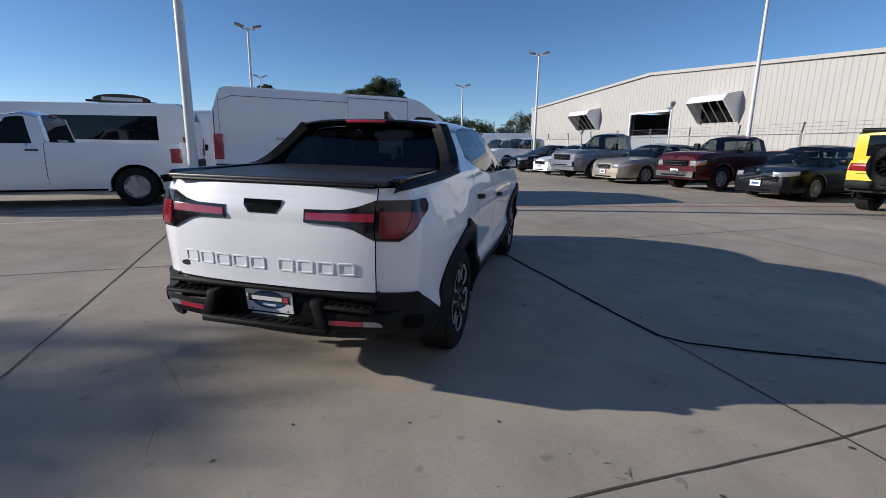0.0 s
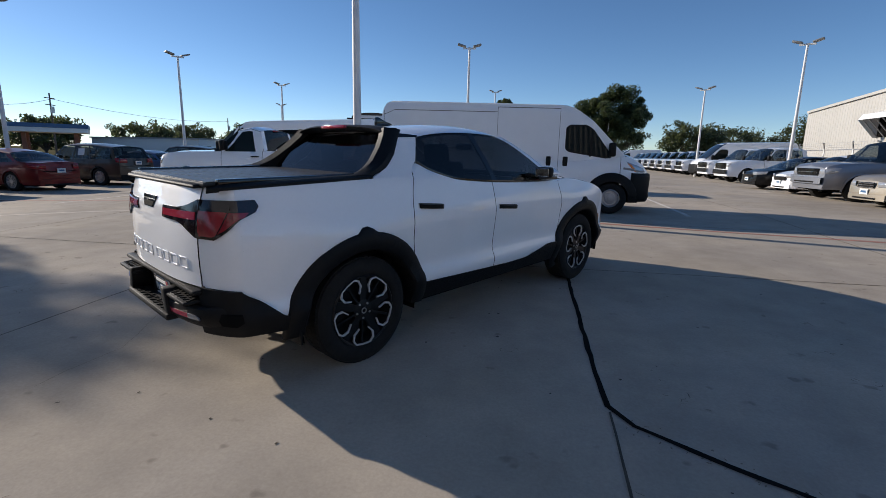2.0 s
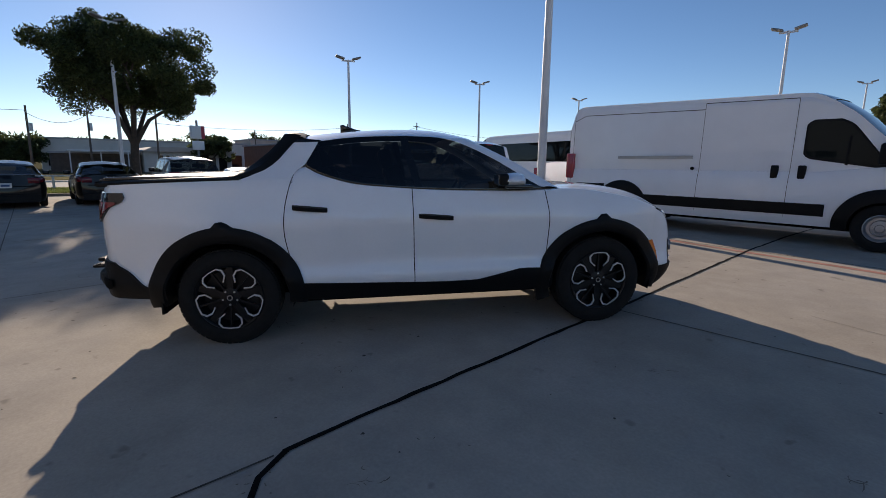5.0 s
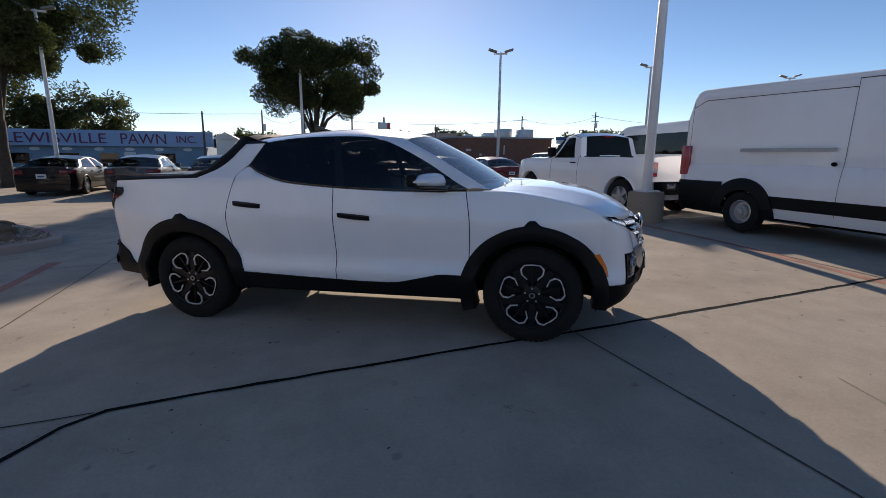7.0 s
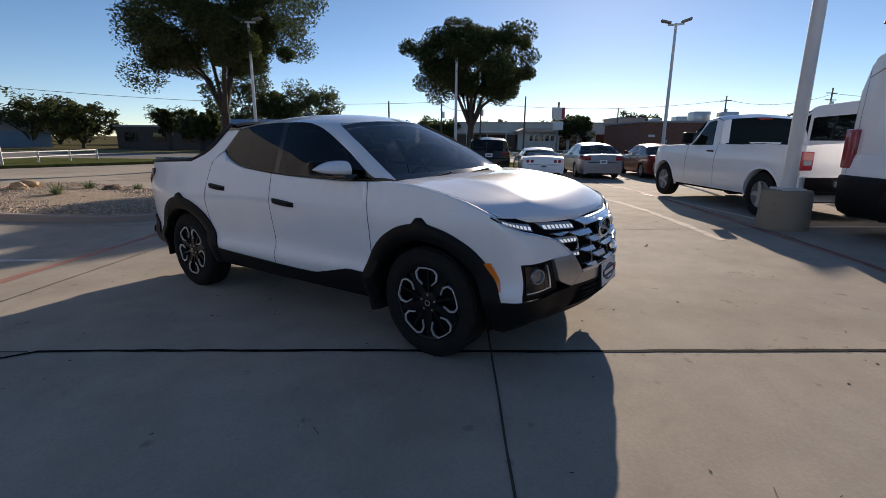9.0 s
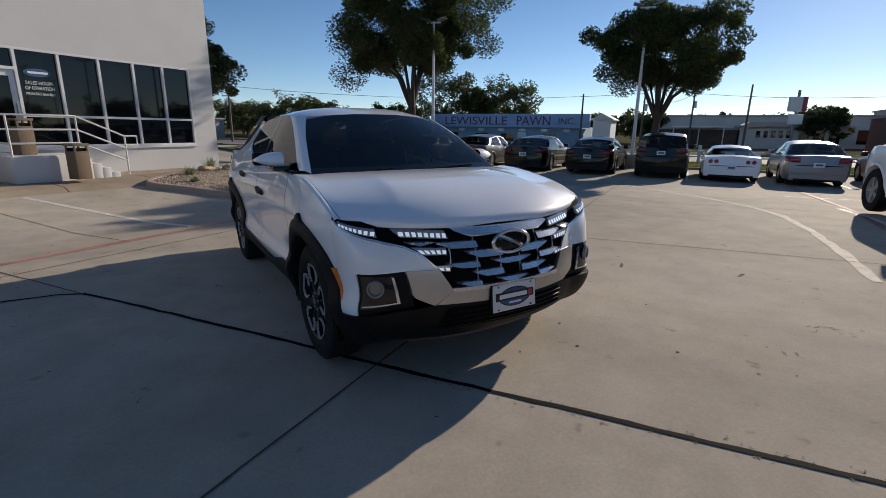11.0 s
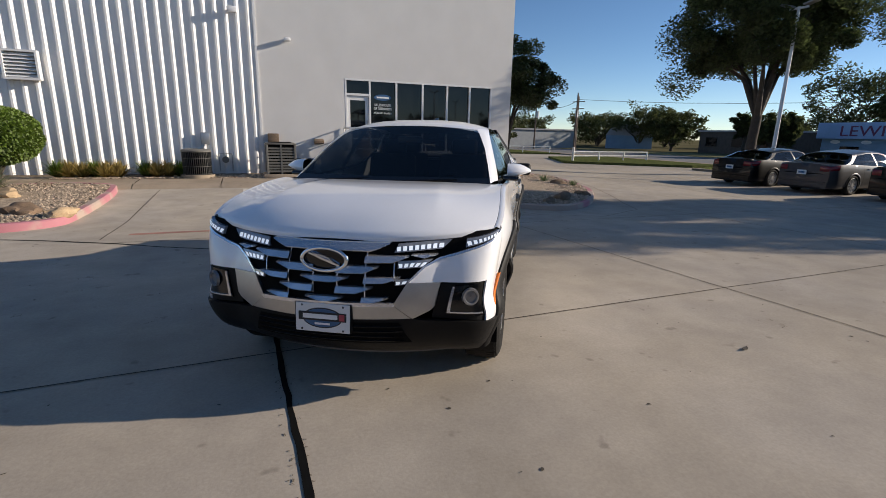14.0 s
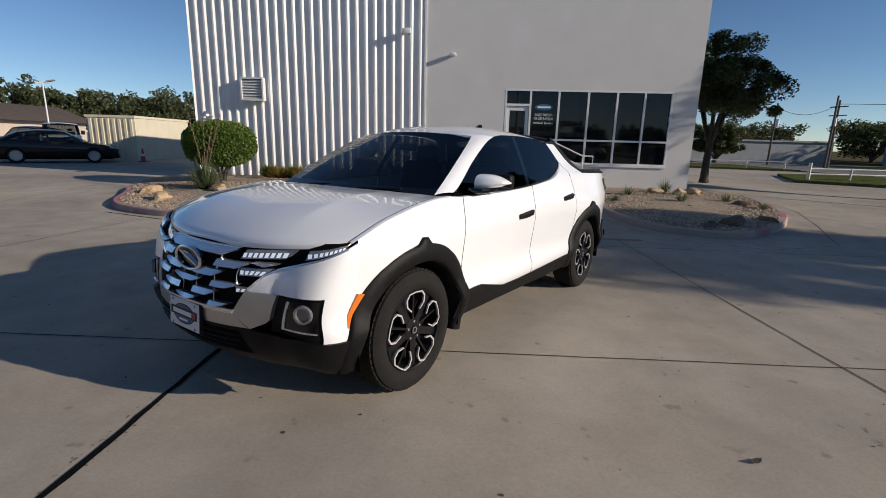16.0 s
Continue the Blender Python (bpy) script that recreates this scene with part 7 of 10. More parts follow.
def S_cab(x, z, off, sg):
    return (x, sg * (GY(x, z) + off), z + off * 0.3)


B_Z = [(0.38, -2.485), (0.55, -2.505), (0.70, -2.490), (0.85, -2.493), (1.0, -2.487), (1.12, -2.470), (1.2, -2.450), (1.27, -2.425)]
XS = -2.28


def B_x(y, z):
    return soft(B_Z, z) + 0.06 * (abs(y) / 0.66) ** 3


def S_rear(a, z, off, sg):
    """Tail surface: a is y on the tailgate up to 0.66, then round the corner to the side at 1.0, then ahead along it."""
    if a <= 0.66:
        return (B_x(a, z) - off, sg * a, z)
    if a <= 1.0:
        u = (a - 0.66) / 0.34
        p0, p2 = Vector((B_x(0.66, z), 0.66)), Vector((XS, TW(XS, z)))
        p1 = Vector((p0.x + 0.075, TW(XS, z) - 0.015))
        q = p0 * (1 - u) ** 2 + p1 * 2 * u * (1 - u) + p2 * u * u
        d = ((p1 - p0) * (1 - u) + (p2 - p1) * u).normalized()
        return (q.x - d.y * off, sg * (q.y + d.x * off), z)
    x = XS + (a - 1.0)
    return S_side(x, z, off, sg)


F_Z = [(0.26, 2.200), (0.33, 2.310), (0.42, 2.370), (0.52, 2.385), (0.62, 2.385), (0.75, 2.365), (0.85, 2.332), (0.93, 2.280), (0.98, 2.230)]
XF = 1.98


def F_x(y, z):
    return soft(F_Z, z) - 0.13 * (abs(y) / 0.6) ** 2.2


def S_front(a, z, off, sg):
    """Nose surface: a is y up to 0.6, then round the corner to the side at 0.95, then back along it."""
    if abs(a) <= 0.6:
        return (F_x(a, z) + off, sg * a, z)
    if a <= 0.95:
        u = (a - 0.6) / 0.35
        p0, p2 = Vector((F_x(0.6, z), 0.6)), Vector((XF, TW(XF, z)))
        p1 = Vector((p0.x - 0.024, TW(XF, z) - 0.012))
        tight = 1.5
        q = (p0 * (1 - u) ** 2 + p1 * 2 * tight * u * (1 - u) + p2 * u * u) / (1 + 2 * (tight - 1) * u * (1 - u))
        d = ((p1 - p0) * (1 - u) + (p2 - p1) * u).normalized()
        return (q.x + d.y * off, sg * (q.y - d.x * off), z)
    return S_side(XF - (a - 0.95), z, off, sg)


ARCH = [(1.5025, 0.375), (-1.5025, 0.375)]
SEAMS = {"rear": [(-0.935, 1.356), (-0.985, 1.27), (-1.02, 1.18), (-1.05, 1.05), (-1.06, 0.85), (-1.03, 0.66), (-0.97, 0.42)],
         "mid": [(-0.085, 1.19), (-0.082, 1.0), (-0.08, 0.8), (-0.08, 0.40)], "front": [(1.0, 1.155), (1.03, 0.95), (1.03, 0.8), (1.01, 0.40)]}


def seam_x(name, z):
    pts = [(p[1], p[0]) for p in reversed(SEAMS[name])]
    return soft(pts, z)


# side skins: quarter panel, rear door, front door, fender, with exact shared edges
NZ = 26
for sg in (-1, 1):
    for nm, lo, hi, dx in (("quarter_panel", None, "rear", 0.045), ("rear_door", "rear", "mid", 0.05), ("front_door", "mid", "front", 0.05), ("front_fender", "front", None, 0.04)):
        bm = bmesh.new()
        nx = 34
        vs, nrm = [], []
        for i in range(nx + 1):
            col = []
            for j in range(NZ + 1):
                v = j / NZ
                x0 = XS if lo is None else seam_x(lo, 0.40 + 0.8 * v) + 0.0035
                x1 = XF if hi is None else seam_x(hi, 0.40 + 0.8 * v) - 0.0035
                x = x0 + (x1 - x0) * i / nx
                zb = 0.40
                z = zb + (tzt(x) - zb) * v
                x0 = XS if lo is None else seam_x(lo, z) + 0.0035
                x1 = XF if hi is None else seam_x(hi, z) - 0.0035
                x = x0 + (x1 - x0) * i / nx
                z = zb + (tzt(x) - zb) * v
                col.append(bm.verts.new((x, sg * TW(x, z), z)))
            vs.append(col)
        for i in range(nx):
            for j in range(NZ):
                q = (vs[i][j], vs[i + 1][j], vs[i + 1][j + 1], vs[i][j + 1])
                c = sum((v.co for v in q), Vector()) / 4
                if any((c.x - ax) ** 2 + (c.z - az) ** 2 < 0.49 ** 2 for ax, az in ARCH):
                    continue
                bm.faces.new(q)
        for i in range(nx + 1):
            a = vs[i][-1]
            b = bm.verts.new((a.co.x, a.co.y - sg * 0.03, a.co.z + 0.003))
            vs[i].append(b)
        for i in range(nx):
            bm.faces.new((vs[i][NZ], vs[i + 1][NZ], vs[i + 1][NZ + 1], vs[i][NZ + 1]))
        bmesh.ops.delete(bm, geom=[v for v in bm.verts if not v.link_faces], context="VERTS")
        part(nm, bm, P_WHITE, truck, smooth=50)
    for nm in SEAMS:
        bm = bmesh.new()
        zs = [0.44 + 0.03 * k for k in range(int((SEAMS[nm][0][1] - 0.44) / 0.03) + 1)]
        bm_grid(bm, [[(seam_x(nm, z) - 0.005, sg * (TW(seam_x(nm, z), z) - 0.004), z), (seam_x(nm, z) + 0.005, sg * (TW(seam_x(nm, z), z) - 0.004), z)] for z in zs])
        part("door_gap", bm, M_UNDER, truck)

def FY(x, z):
    """Half width of the body at x, following the rounded nose corner."""
    if x <= XF:
        return TW(max(x, -2.42), z)
    lo, hi = 0.6, 0.95
    for _ in range(18):
        mid = (lo + hi) / 2
        if S_front(mid, z, 0, 1)[0] > x:
            lo = mid
        else:
            hi = mid
    return S_front(hi, z, 0, 1)[1]


# lower cladding, flares and sills
skin("sill_cladding", M_BLACKPL, S_side, [[(-1.02, 0.33), (0, 0.325), (1.08, 0.33)], [(-1.04, 0.40), (0, 0.385), (1.08, 0.40)], [(-1.0, 0.475), (-0.4, 0.452), (0.15, 0.434), (0.43, 0.436), (0.60, 0.475), (0.80, 0.522), (1.06, 0.515)]], 0.016, 30, 4)
for sg in (-1, 1):
    for (ax, az), a0, a1, r1 in ((ARCH[0], -11, 197, 0.548), (ARCH[1], -7, 186, 0.562)):
        bm = bmesh.new()
        rows = []
        for k in range(49):
            a = radians(a0 + (a1 - a0) * k / 48)
            fl = r1 + 0.04 * math.exp(-((math.degrees(a) - 90) / 5.0) ** 6)
            row = []
            for r, d in ((0.437, -0.16), (0.437, 0.014), (0.452, 0.030), (0.50, 0.030), (fl - 0.012, 0.022), (fl, 0.012), (fl + 0.001, -0.02)):
                x, z = ax + r * math.cos(a) * (1.02 if abs(a - math.pi / 2) > 0.6 else 1.0), az + r * math.sin(a) * 0.985
                row.append((x, sg * (FY(x, max(z, 0.3)) + d), z))
            rows.append(row)
        bm_grid(bm, rows)
        part("wheel_arch_flare", bm, M_BLACKPL, truck, "black textured wheel-arch flare", 45)

# cabin: glass, pillars, roof
WB = [(-0.895, 1.372), (-0.82, 1.325), (-0.72, 1.285), (-0.54, 1.236), (-0.33, 1.210), (-0.02, 1.186), (0.5, 1.166), (0.95, 1.162), (1.0, 1.166)]
WTP = [(-0.80, 1.545), (-0.6, 1.572), (-0.35, 1.586), (-0.05, 1.586), (0.18, 1.571), (0.36, 1.522), (0.66, 1.372), (0.93, 1.205), (1.0, 1.170)]


def w_bot(x):
    return soft(WB, x)


def w_top(x):
    return soft(WTP, x)


def glass_rows(x0b, x1b, x0t, x1t):
    bot = [(x0b + (x1b - x0b) * k / 12, w_bot(x0b + (x1b - x0b) * k / 12)) for k in range(13)]
    top = [(x0t + (x1t - x0t) * k / 12, w_top(x0t + (x1t - x0t) * k / 12)) for k in range(13)]
    return [bot, top]


skin("rear_door_glass", M_TINT, S_cab, glass_rows(-0.895, -0.06, -0.80, -0.16), 0.002, 14, 6, 0.0, "dark privacy glass")
skin("front_door_glass", M_SIDEGLASS, S_cab, glass_rows(0.0, 0.985, -0.10, 0.985), 0.002, 18, 6, 0.0, "dark tinted glass")
skin("b_pillar", M_GLOSSBLACK, S_cab, glass_rows(-0.06, 0.0, -0.16, -0.10), 0.003, 4, 6, 0.01, "gloss black pillar trim")
# window surround strip
for sg in (-1, 1):
    bm = bmesh.new()
    xs_ = [-0.895 + 1.885 * k / 40 for k in range(41)]
    bm_grid(bm, [[(x, sg * (GY(x, w_bot(x)) + d), w_bot(x) + dz) for d, dz in ((0.006, 0.008), (0.008, -0.004), (0.004, -0.016))] for x in xs_])
    part("belt_moulding", bm, M_GLOSSBLACK, truck)
# the white strip over the windows and the front pillar
WSE = [(0.42, 0.570, 1.566), (0.57, 0.622, 1.492), (0.75, 0.675, 1.400), (0.95, 0.720, 1.282), (1.16, 0.762, 1.158)]


def ws_edge(t):
    k = t * 4
    i = min(int(k), 3)
    return Vector(WSE[i]).lerp(Vector(WSE[i + 1]), k - i)


for sg in (-1, 1):
    bm = bmesh.new()
    rows = []
    for k in range(21):
        t = k / 20
        x = 0.22 + (1.0 - 0.22) * t
        a = Vector((x, GY(x, w_top(x)) + 0.004, w_top(x) + 0.004))
        b = ws_edge(t) + Vector((0, 0.0, 0.004))
        mid = (a + b) / 2 + Vector((0.012, 0.012, 0.014))
        row = []
        for u in (0, 0.25, 0.5, 0.75, 1):
            p = a * (1 - u) ** 2 + mid * 2 * u * (1 - u) + b * u * u
            row.append((p.x, sg * p.y, p.z))
        rows.append(row)
    bm_grid(bm, rows)
    part("front_pillar", bm, P_WHITE, truck, smooth=60)
ROOF_C = [(-0.95, 1.612), (-0.76, 1.636), (-0.5, 1.656), (-0.2, 1.670), (0.1, 1.664), (0.3, 1.638), (0.50, 1.592)]
bm = bmesh.new()
rows = []
for k in range(25):
    x = -0.95 + (0.505 + 0.95) * k / 24
    xe = -0.95 + (0.40 + 0.95) * k / 24
    zc = soft(ROOF_C, x)
    ze = w_top(xe) + 0.006
    ye = GY(xe, ze) + 0.004
    row = []
    for s_ in (-1, -0.985, -0.95, -0.9, -0.8, -0.6, -0.3, 0, 0.3, 0.6, 0.8, 0.9, 0.95, 0.985, 1):
        q = abs(s_)
        zz = ze + (zc - ze) * (1 - q ** 3.2)
        row.append((xe + (x - xe) * (1 - q * q), s_ * ye, zz))
    rows.append(row)
bm_grid(bm, rows)
part("roof", bm, P_WHITE, truck, smooth=50)
# windscreen
bm = bmesh.new()
rows = []
for k in range(13):
    e = ws_edge(k / 12)
    row = []
    for j in range(17):
        s_ = -1 + j / 8
        bul = 0.075 + 0.02 * k / 12
        row.append((e.x + bul * (1 - s_ * s_), s_ * e.y, e.z + 0.028 * (1 - s_ * s_) * (1 - k / 12)))
    rows.append(row)
bm_grid(bm, rows)
part("windscreen", bm, M_SCREEN, truck, "clear windscreen over a dark cabin", 60)
bm = bmesh.new()
for ka, kb in ((0.93, 1.0),):
    rows = []
    for k in (ka, kb):
        e = ws_edge(k)
        rows.append([(e.x + (0.077 + 0.02 * k) * (1 - s_ * s_) + 0.002, s_ * e.y, e.z + 0.028 * (1 - s_ * s_) * (1 - k) + 0.003) for s_ in [-1 + j / 8 for j in range(17)]])
    bm_grid(bm, rows)
part("windscreen_band", bm, M_GLOSSBLACK, truck)
# cowl and wipers
bm = bmesh.new()
bm_grid(bm, [[(1.16 + 0.097 * (1 - s_ * s_) + dx, s_ * (0.765 + dx * 0.4), 1.160 + dz) for s_ in [-1 + j / 8 for j in range(17)]] for dx, dz in ((-0.02, 0.0), (0.0, -0.006), (0.03, -0.018), (0.05, -0.03))])
part("cowl", bm, M_BLACKPL, truck)
for y0, y1 in ((-0.15, 0.52), (-0.62, -0.05)):
    bm = bmesh.new()
    bm_tube(bm, [(1.262, y0, 1.152), (1.238, (y0 + y1) / 2, 1.172), (1.20, y1, 1.184)], 0.007, 6)
    part("wiper", bm, M_BLACKPL, truck)

# bonnet
HC = [(0, 1.163), (0.25, 1.157), (0.5, 1.133), (0.7, 1.094), (0.85, 1.044), (0.94, 0.992), (1.0, 0.945)]
bm = bmesh.new()
rows = []
for k in range(31):
    t = k / 30
    xe = 1.13 + (2.01 - 1.13) * t
    ye = TW(xe, tzt(xe)) - 0.0325
    ze = tzt(xe) + 0.006
    zc = soft(HC, t)
    row = []
    qc = 0.50 + 0.13 * t
    lift = 0.016 * (0.35 + 0.65 * sstep(t / 0.45)) * (1 - sstep((t - 0.62) / 0.38))
    for j in range(81):
        s_ = -1 + j / 40
        q = abs(s_)
        x = xe + (0.115 + 0.145 * t) * (1 - q ** 2.6)
        f = min(max((q - qc) / 0.26, 0.0), 1.0)
        z = ze + (zc - ze) * (1 - q ** 2.3) + lift * (1 - f) ** 2 - 0.006 * math.exp(-((q - 0.9) / 0.09) ** 2) * (1 - t)
        row.append((x, s_ * ye, z))
    rows.append(row)
last = rows[-1]
rows.append([(x + 0.002, y, z - 0.014) for x, y, z in last])
rows.append([(x - 0.002, y, z - 0.030) for x, y, z in last])
rows.append([(x - 0.03, y, z - 0.036) for x, y, z in last])
bm_grid(bm, rows)
part("bonnet", bm, P_WHITE, truck, "white bonnet with raised creases", 60)
for sg in (-1, 1):
    bm = bmesh.new()
    rows = []
    for k in range(31):
        x = 1.13 + (2.01 - 1.13) * k / 30
        w, z = TW(x, tzt(x)), tzt(x)
        rows.append([(x, sg * (w - 0.001), z), (x, sg * (w - 0.016), z + 0.006), (x, sg * (w - 0.031), z + 0.004), (x, sg * (w - 0.034), z - 0.02)])
    bm_grid(bm, rows)
    part("fender_top", bm, P_WHITE, truck, smooth=60)
bm = bmesh.new()
bm_lathe(bm, [(0.001, 0.012), (0.022, 0.006), (0.026, -0.01)], 14, "z", (1.95, 0.05, 1.085))
part("washer_cap", bm, P_WHITE, truck, smooth=60)

# nose
skin("grille", M_UNDER, S_front, [[(0, 0.595), (0.365, 0.595)], [(0, 0.71), (0.435, 0.71)], [(0, 0.85), (0.695, 0.852)], [(0, 0.945), (0.45, 0.952), (0.90, 0.985)]], -0.012, 26, 5, 0.0)


def nose_bar(name, material, a0, a1, z0, z1, off, skew=0.02, label="", thick=0.03):
    """One raised element across the nose between signed positions a0 and a1."""
    bm = bmesh.new()
    n = 8
    rows = []
    for k in range(n + 1):
        u = k / n
        a = a0 + (a1 - a0) * u
        sg = 1 if a >= 0 else -1
        taper = min(1, min(u, 1 - u) * 5 + 0.35)
        zc, h = (z0 + z1) / 2, (z1 - z0) / 2 * taper
        rows.append([S_front(abs(a), zc - h, off - thick, sg), S_front(abs(a), zc - h, off - 0.006, sg), S_front(abs(a), zc + h * 0.2, off, sg), S_front(abs(a), zc + h, off - 0.008, sg), S_front(abs(a), zc + h, off - thick, sg)])
    bm_grid(bm, rows)
    return part(name, bm, material, truck, label, 35)


def grille_bar(a0, a1, zt, h, tip0, tip1):
    """A stepped silver slat: full height inside, chamfered to a point at its tips."""
    bm = bmesh.new()
    n = 14
    rows = []
    for k in range(n + 1):
        a = a0 + (a1 - a0) * k / n
        sg = 1 if a >= 0 else -1
        f = 1.0
        if tip0:
            f = min(f, 0.18 + (a - a0) / 0.10)
        if tip1:
            f = min(f, 0.18 + (a1 - a) / 0.10)
        zb, q = zt - h * f * 1.25, abs(a)
        rows.append([S_front(q, zb, -0.02, sg), S_front(q, zb, 0.020, sg), S_front(q, zb + (zt - zb) * 0.12, 0.026, sg), S_front(q, zt - 0.003, 0.014, sg), S_front(q, zt, -0.02, sg)])
    bm_grid(bm, rows)
    return part("grille_bar", bm, M_GRILLSILVER, truck, "stepped silver grille bar", 25)


for z, h, spans in ((0.920, 0.036, ((-0.335, 0.335, 2),)), (0.855, 0.029, ((0.215, 0.44, 1),)), (0.803, 0.032, ((0.065, 0.29, 1),)),
                    (0.746, 0.026, ((0.215, 0.40, 1), (-0.135, 0.135, 2))), (0.696, 0.030, ((0.065, 0.26, 1),)), (0.640, 0.024, ((0.205, 0.345, 1), (-0.105, 0.105, 2)))):
    for a0, a1, tips in spans:
        grille_bar(a0, a1, z, h, tips == 2, True)
        if tips == 1:
            grille_bar(-a1, -a0, z, h, True, False)
for sg in (-1, 1):
    for a, z0, z1 in ((0.218, 0.62, 0.90), (0.068, 0.65, 0.80), (0.366, 0.72, 0.85)):
        nose_bar("grille_rib", M_GRILLSILVER, sg * a - 0.003, sg * a + 0.003, z0, z1, 0.004, 0, "", 0.012)
for sg in (-1, 1):
    sf = lambda a, z, o, s: S_front(a, z, o, sg)
    skin("lamp_trim", M_GRILLSILVER, sf, [[(0.446, 0.716), (0.524, 0.793), (0.668, 0.871), (0.885, 0.951)], [(0.438, 0.722), (0.516, 0.801), (0.662, 0.881), (0.878, 0.958)]], 0.008, 18, 2, 0.012, "silver strip under the headlights", None, False)
for a0, a1 in ((0.45, 0.585), (-0.585, -0.45)):
    grille_bar(a0, a1, 0.862, 0.020, True, True)
LED = mat("daytime_led", (0.66, 0.73, 0.82), 0.2, emit=0.5)
M_FOGLENS = mat("clear_fog_lens", (0.20, 0.20, 0.21), 0.10, 0.3, coat=0.6)
M_LAMPBODY = mat("smoked_clear_lens", (0.30, 0.31, 0.33), 0.08, 0.3, coat=0.8, vary=0.2, scale=30)
for sg in (-1, 1):
    def lamp(rows, nm, off=0.006, n_led=0):
        ob = skin(nm, M_LAMPBODY, lambda a, z, o, s: S_front(a, z, o, sg), rows, off, 12, 3, 0.02, "", None, False)[0]
        (b0, b1), (t0, t1) = (rows[0][0], rows[0][-1]), (rows[-1][0], rows[-1][-1])
        for k in range(n_led):
            u0, u1 = (k + 0.18) / n_led, (k + 0.82) / n_led
            quad = []
            for uu, vv in ((u0 + 0.02, 0.16), (u1 + 0.02, 0.16), (u1 - 0.02, 0.66), (u0 - 0.02, 0.66)):
                ba, bz_ = b0[0] + (b1[0] - b0[0]) * uu, b0[1] + (b1[1] - b0[1]) * uu
                ta, tz_ = t0[0] + (t1[0] - t0[0]) * uu, t0[1] + (t1[1] - t0[1]) * uu
                quad.append((ba + (ta - ba) * vv, bz_ + (tz_ - bz_) * vv))
            bm = bmesh.new()
            bm.faces.new([bm.verts.new(S_front(a, z, off + 0.003, sg)) for a, z in quad])
            part("led", bm, LED, ob, "lit white daytime light", 0)
    lamp([[(0.665, 0.893), (0.855, 0.950)], [(0.665, 0.936), (0.875, 0.976)]], "headlight", 0.006, 8)
    lamp([[(0.36, 0.868), (0.60, 0.885)], [(0.375, 0.912), (0.62, 0.930)]], "headlight", 0.006, 8)
    lamp([[(0.385, 0.788), (0.505, 0.793)], [(0.385, 0.826), (0.560, 0.834)]], "day_light", 0.006, 5)
    lamp([[(0.375, 0.700), (0.425, 0.705)], [(0.375, 0.732), (0.455, 0.735)]], "day_light", 0.004, 2)
skin("fascia_corner", P_WHITE, S_front, [[(0.44, 0.712), (0.70, 0.712), (0.95, 0.712)], [(0.518, 0.790), (0.72, 0.788), (0.95, 0.785)], [(0.662, 0.868), (0.95, 0.862)], [(0.905, 0.962), (0.95, 0.978)]], 0.001, 18, 6, 0.012)
skin("fascia_corner_lower", P_WHITE, S_front, [[(0.80, 0.485), (0.96, 0.475)], [(0.815, 0.714), (0.96, 0.714)]], 0.001, 8, 8, 0.012)
skin("silver_skid", M_SATIN, S_front, [[(0, 0.512), (0.46, 0.522)], [(0, 0.598), (0.368, 0.598)]], 0.014, 14, 3, 0.03, "satin silver bumper insert")
skin("grille_lip", M_GRILLSILVER, S_front, [[(0, 0.592), (0.372, 0.592)], [(0, 0.612), (0.378, 0.612)]], 0.022, 14, 2, 0.03, "bright silver lip under the grille")
skin("silver_skid_arm", M_SATIN, S_front, [[(0.368, 0.598), (0.437, 0.715)], [(0.468, 0.520), (0.575, 0.572), (0.602, 0.713)]], 0.013, 8, 4, 0.03, "satin silver bumper insert")
skin("fog_recess", M_BLACKPL, S_front, [[(0.56, 0.515), (0.81, 0.488)], [(0.60, 0.712), (0.815, 0.716)]], -0.010, 8, 5, 0.0)
for sg in (-1, 1):
    sf = lambda a, z, o, s: S_front(a, z, o, sg)
    fl = skin("fog_light", M_GLOSSBLACK, sf, [[(0.615, 0.540), (0.785, 0.525)], [(0.635, 0.695), (0.79, 0.700)]], 0.0, 8, 4, 0.012, "smoked fog light unit", None, False)[0]
    p = Vector(S_front(0.71, 0.635, 0.0, sg))
    nrm = (Vector(S_front(0.71, 0.635, 0.05, sg)) - p).normalized()
    bm = bmesh.new()
    bm_lathe(bm, [(0.001, 0.006), (0.030, 0.004), (0.036, 0.016), (0.046, 0.016), (0.05, 0.0)], 20, "z")
    bmesh.ops.transform(bm, matrix=Matrix.Translation(p) @ nrm.to_track_quat("Z", "Y").to_matrix().to_4x4(), verts=bm.verts)
    part("projector", bm, M_FOGLENS, fl, "round clear projector lens")
    skin("fog_trim", M_GRILLSILVER, sf, [[(0.625, 0.545), (0.775, 0.536)], [(0.626, 0.552), (0.775, 0.543)]], 0.006, 6, 2, 0.01, "", fl, False)
    skin("fog_trim_bar", M_GRILLSILVER, sf, [[(0.618, 0.545), (0.627, 0.545)], [(0.634, 0.690), (0.642, 0.690)]], 0.006, 3, 4, 0.01, "", fl, False)
skin("front_bumper", M_BLACKPL, S_front, [[(0, 0.265), (0.6, 0.265), (0.94, 0.275)], [(0, 0.33), (0.6, 0.335), (0.96, 0.36)], [(0, 0.515), (0.46, 0.523), (0.52, 0.51), (0.80, 0.487), (0.96, 0.478)]], 0.016, 30, 4, 0.03, "black lower front bumper")
skin("air_intake", M_UNDER, S_front, [[(0, 0.37), (0.46, 0.375)], [(0, 0.50), (0.40, 0.503)]], 0.019, 12, 2, 0.0)
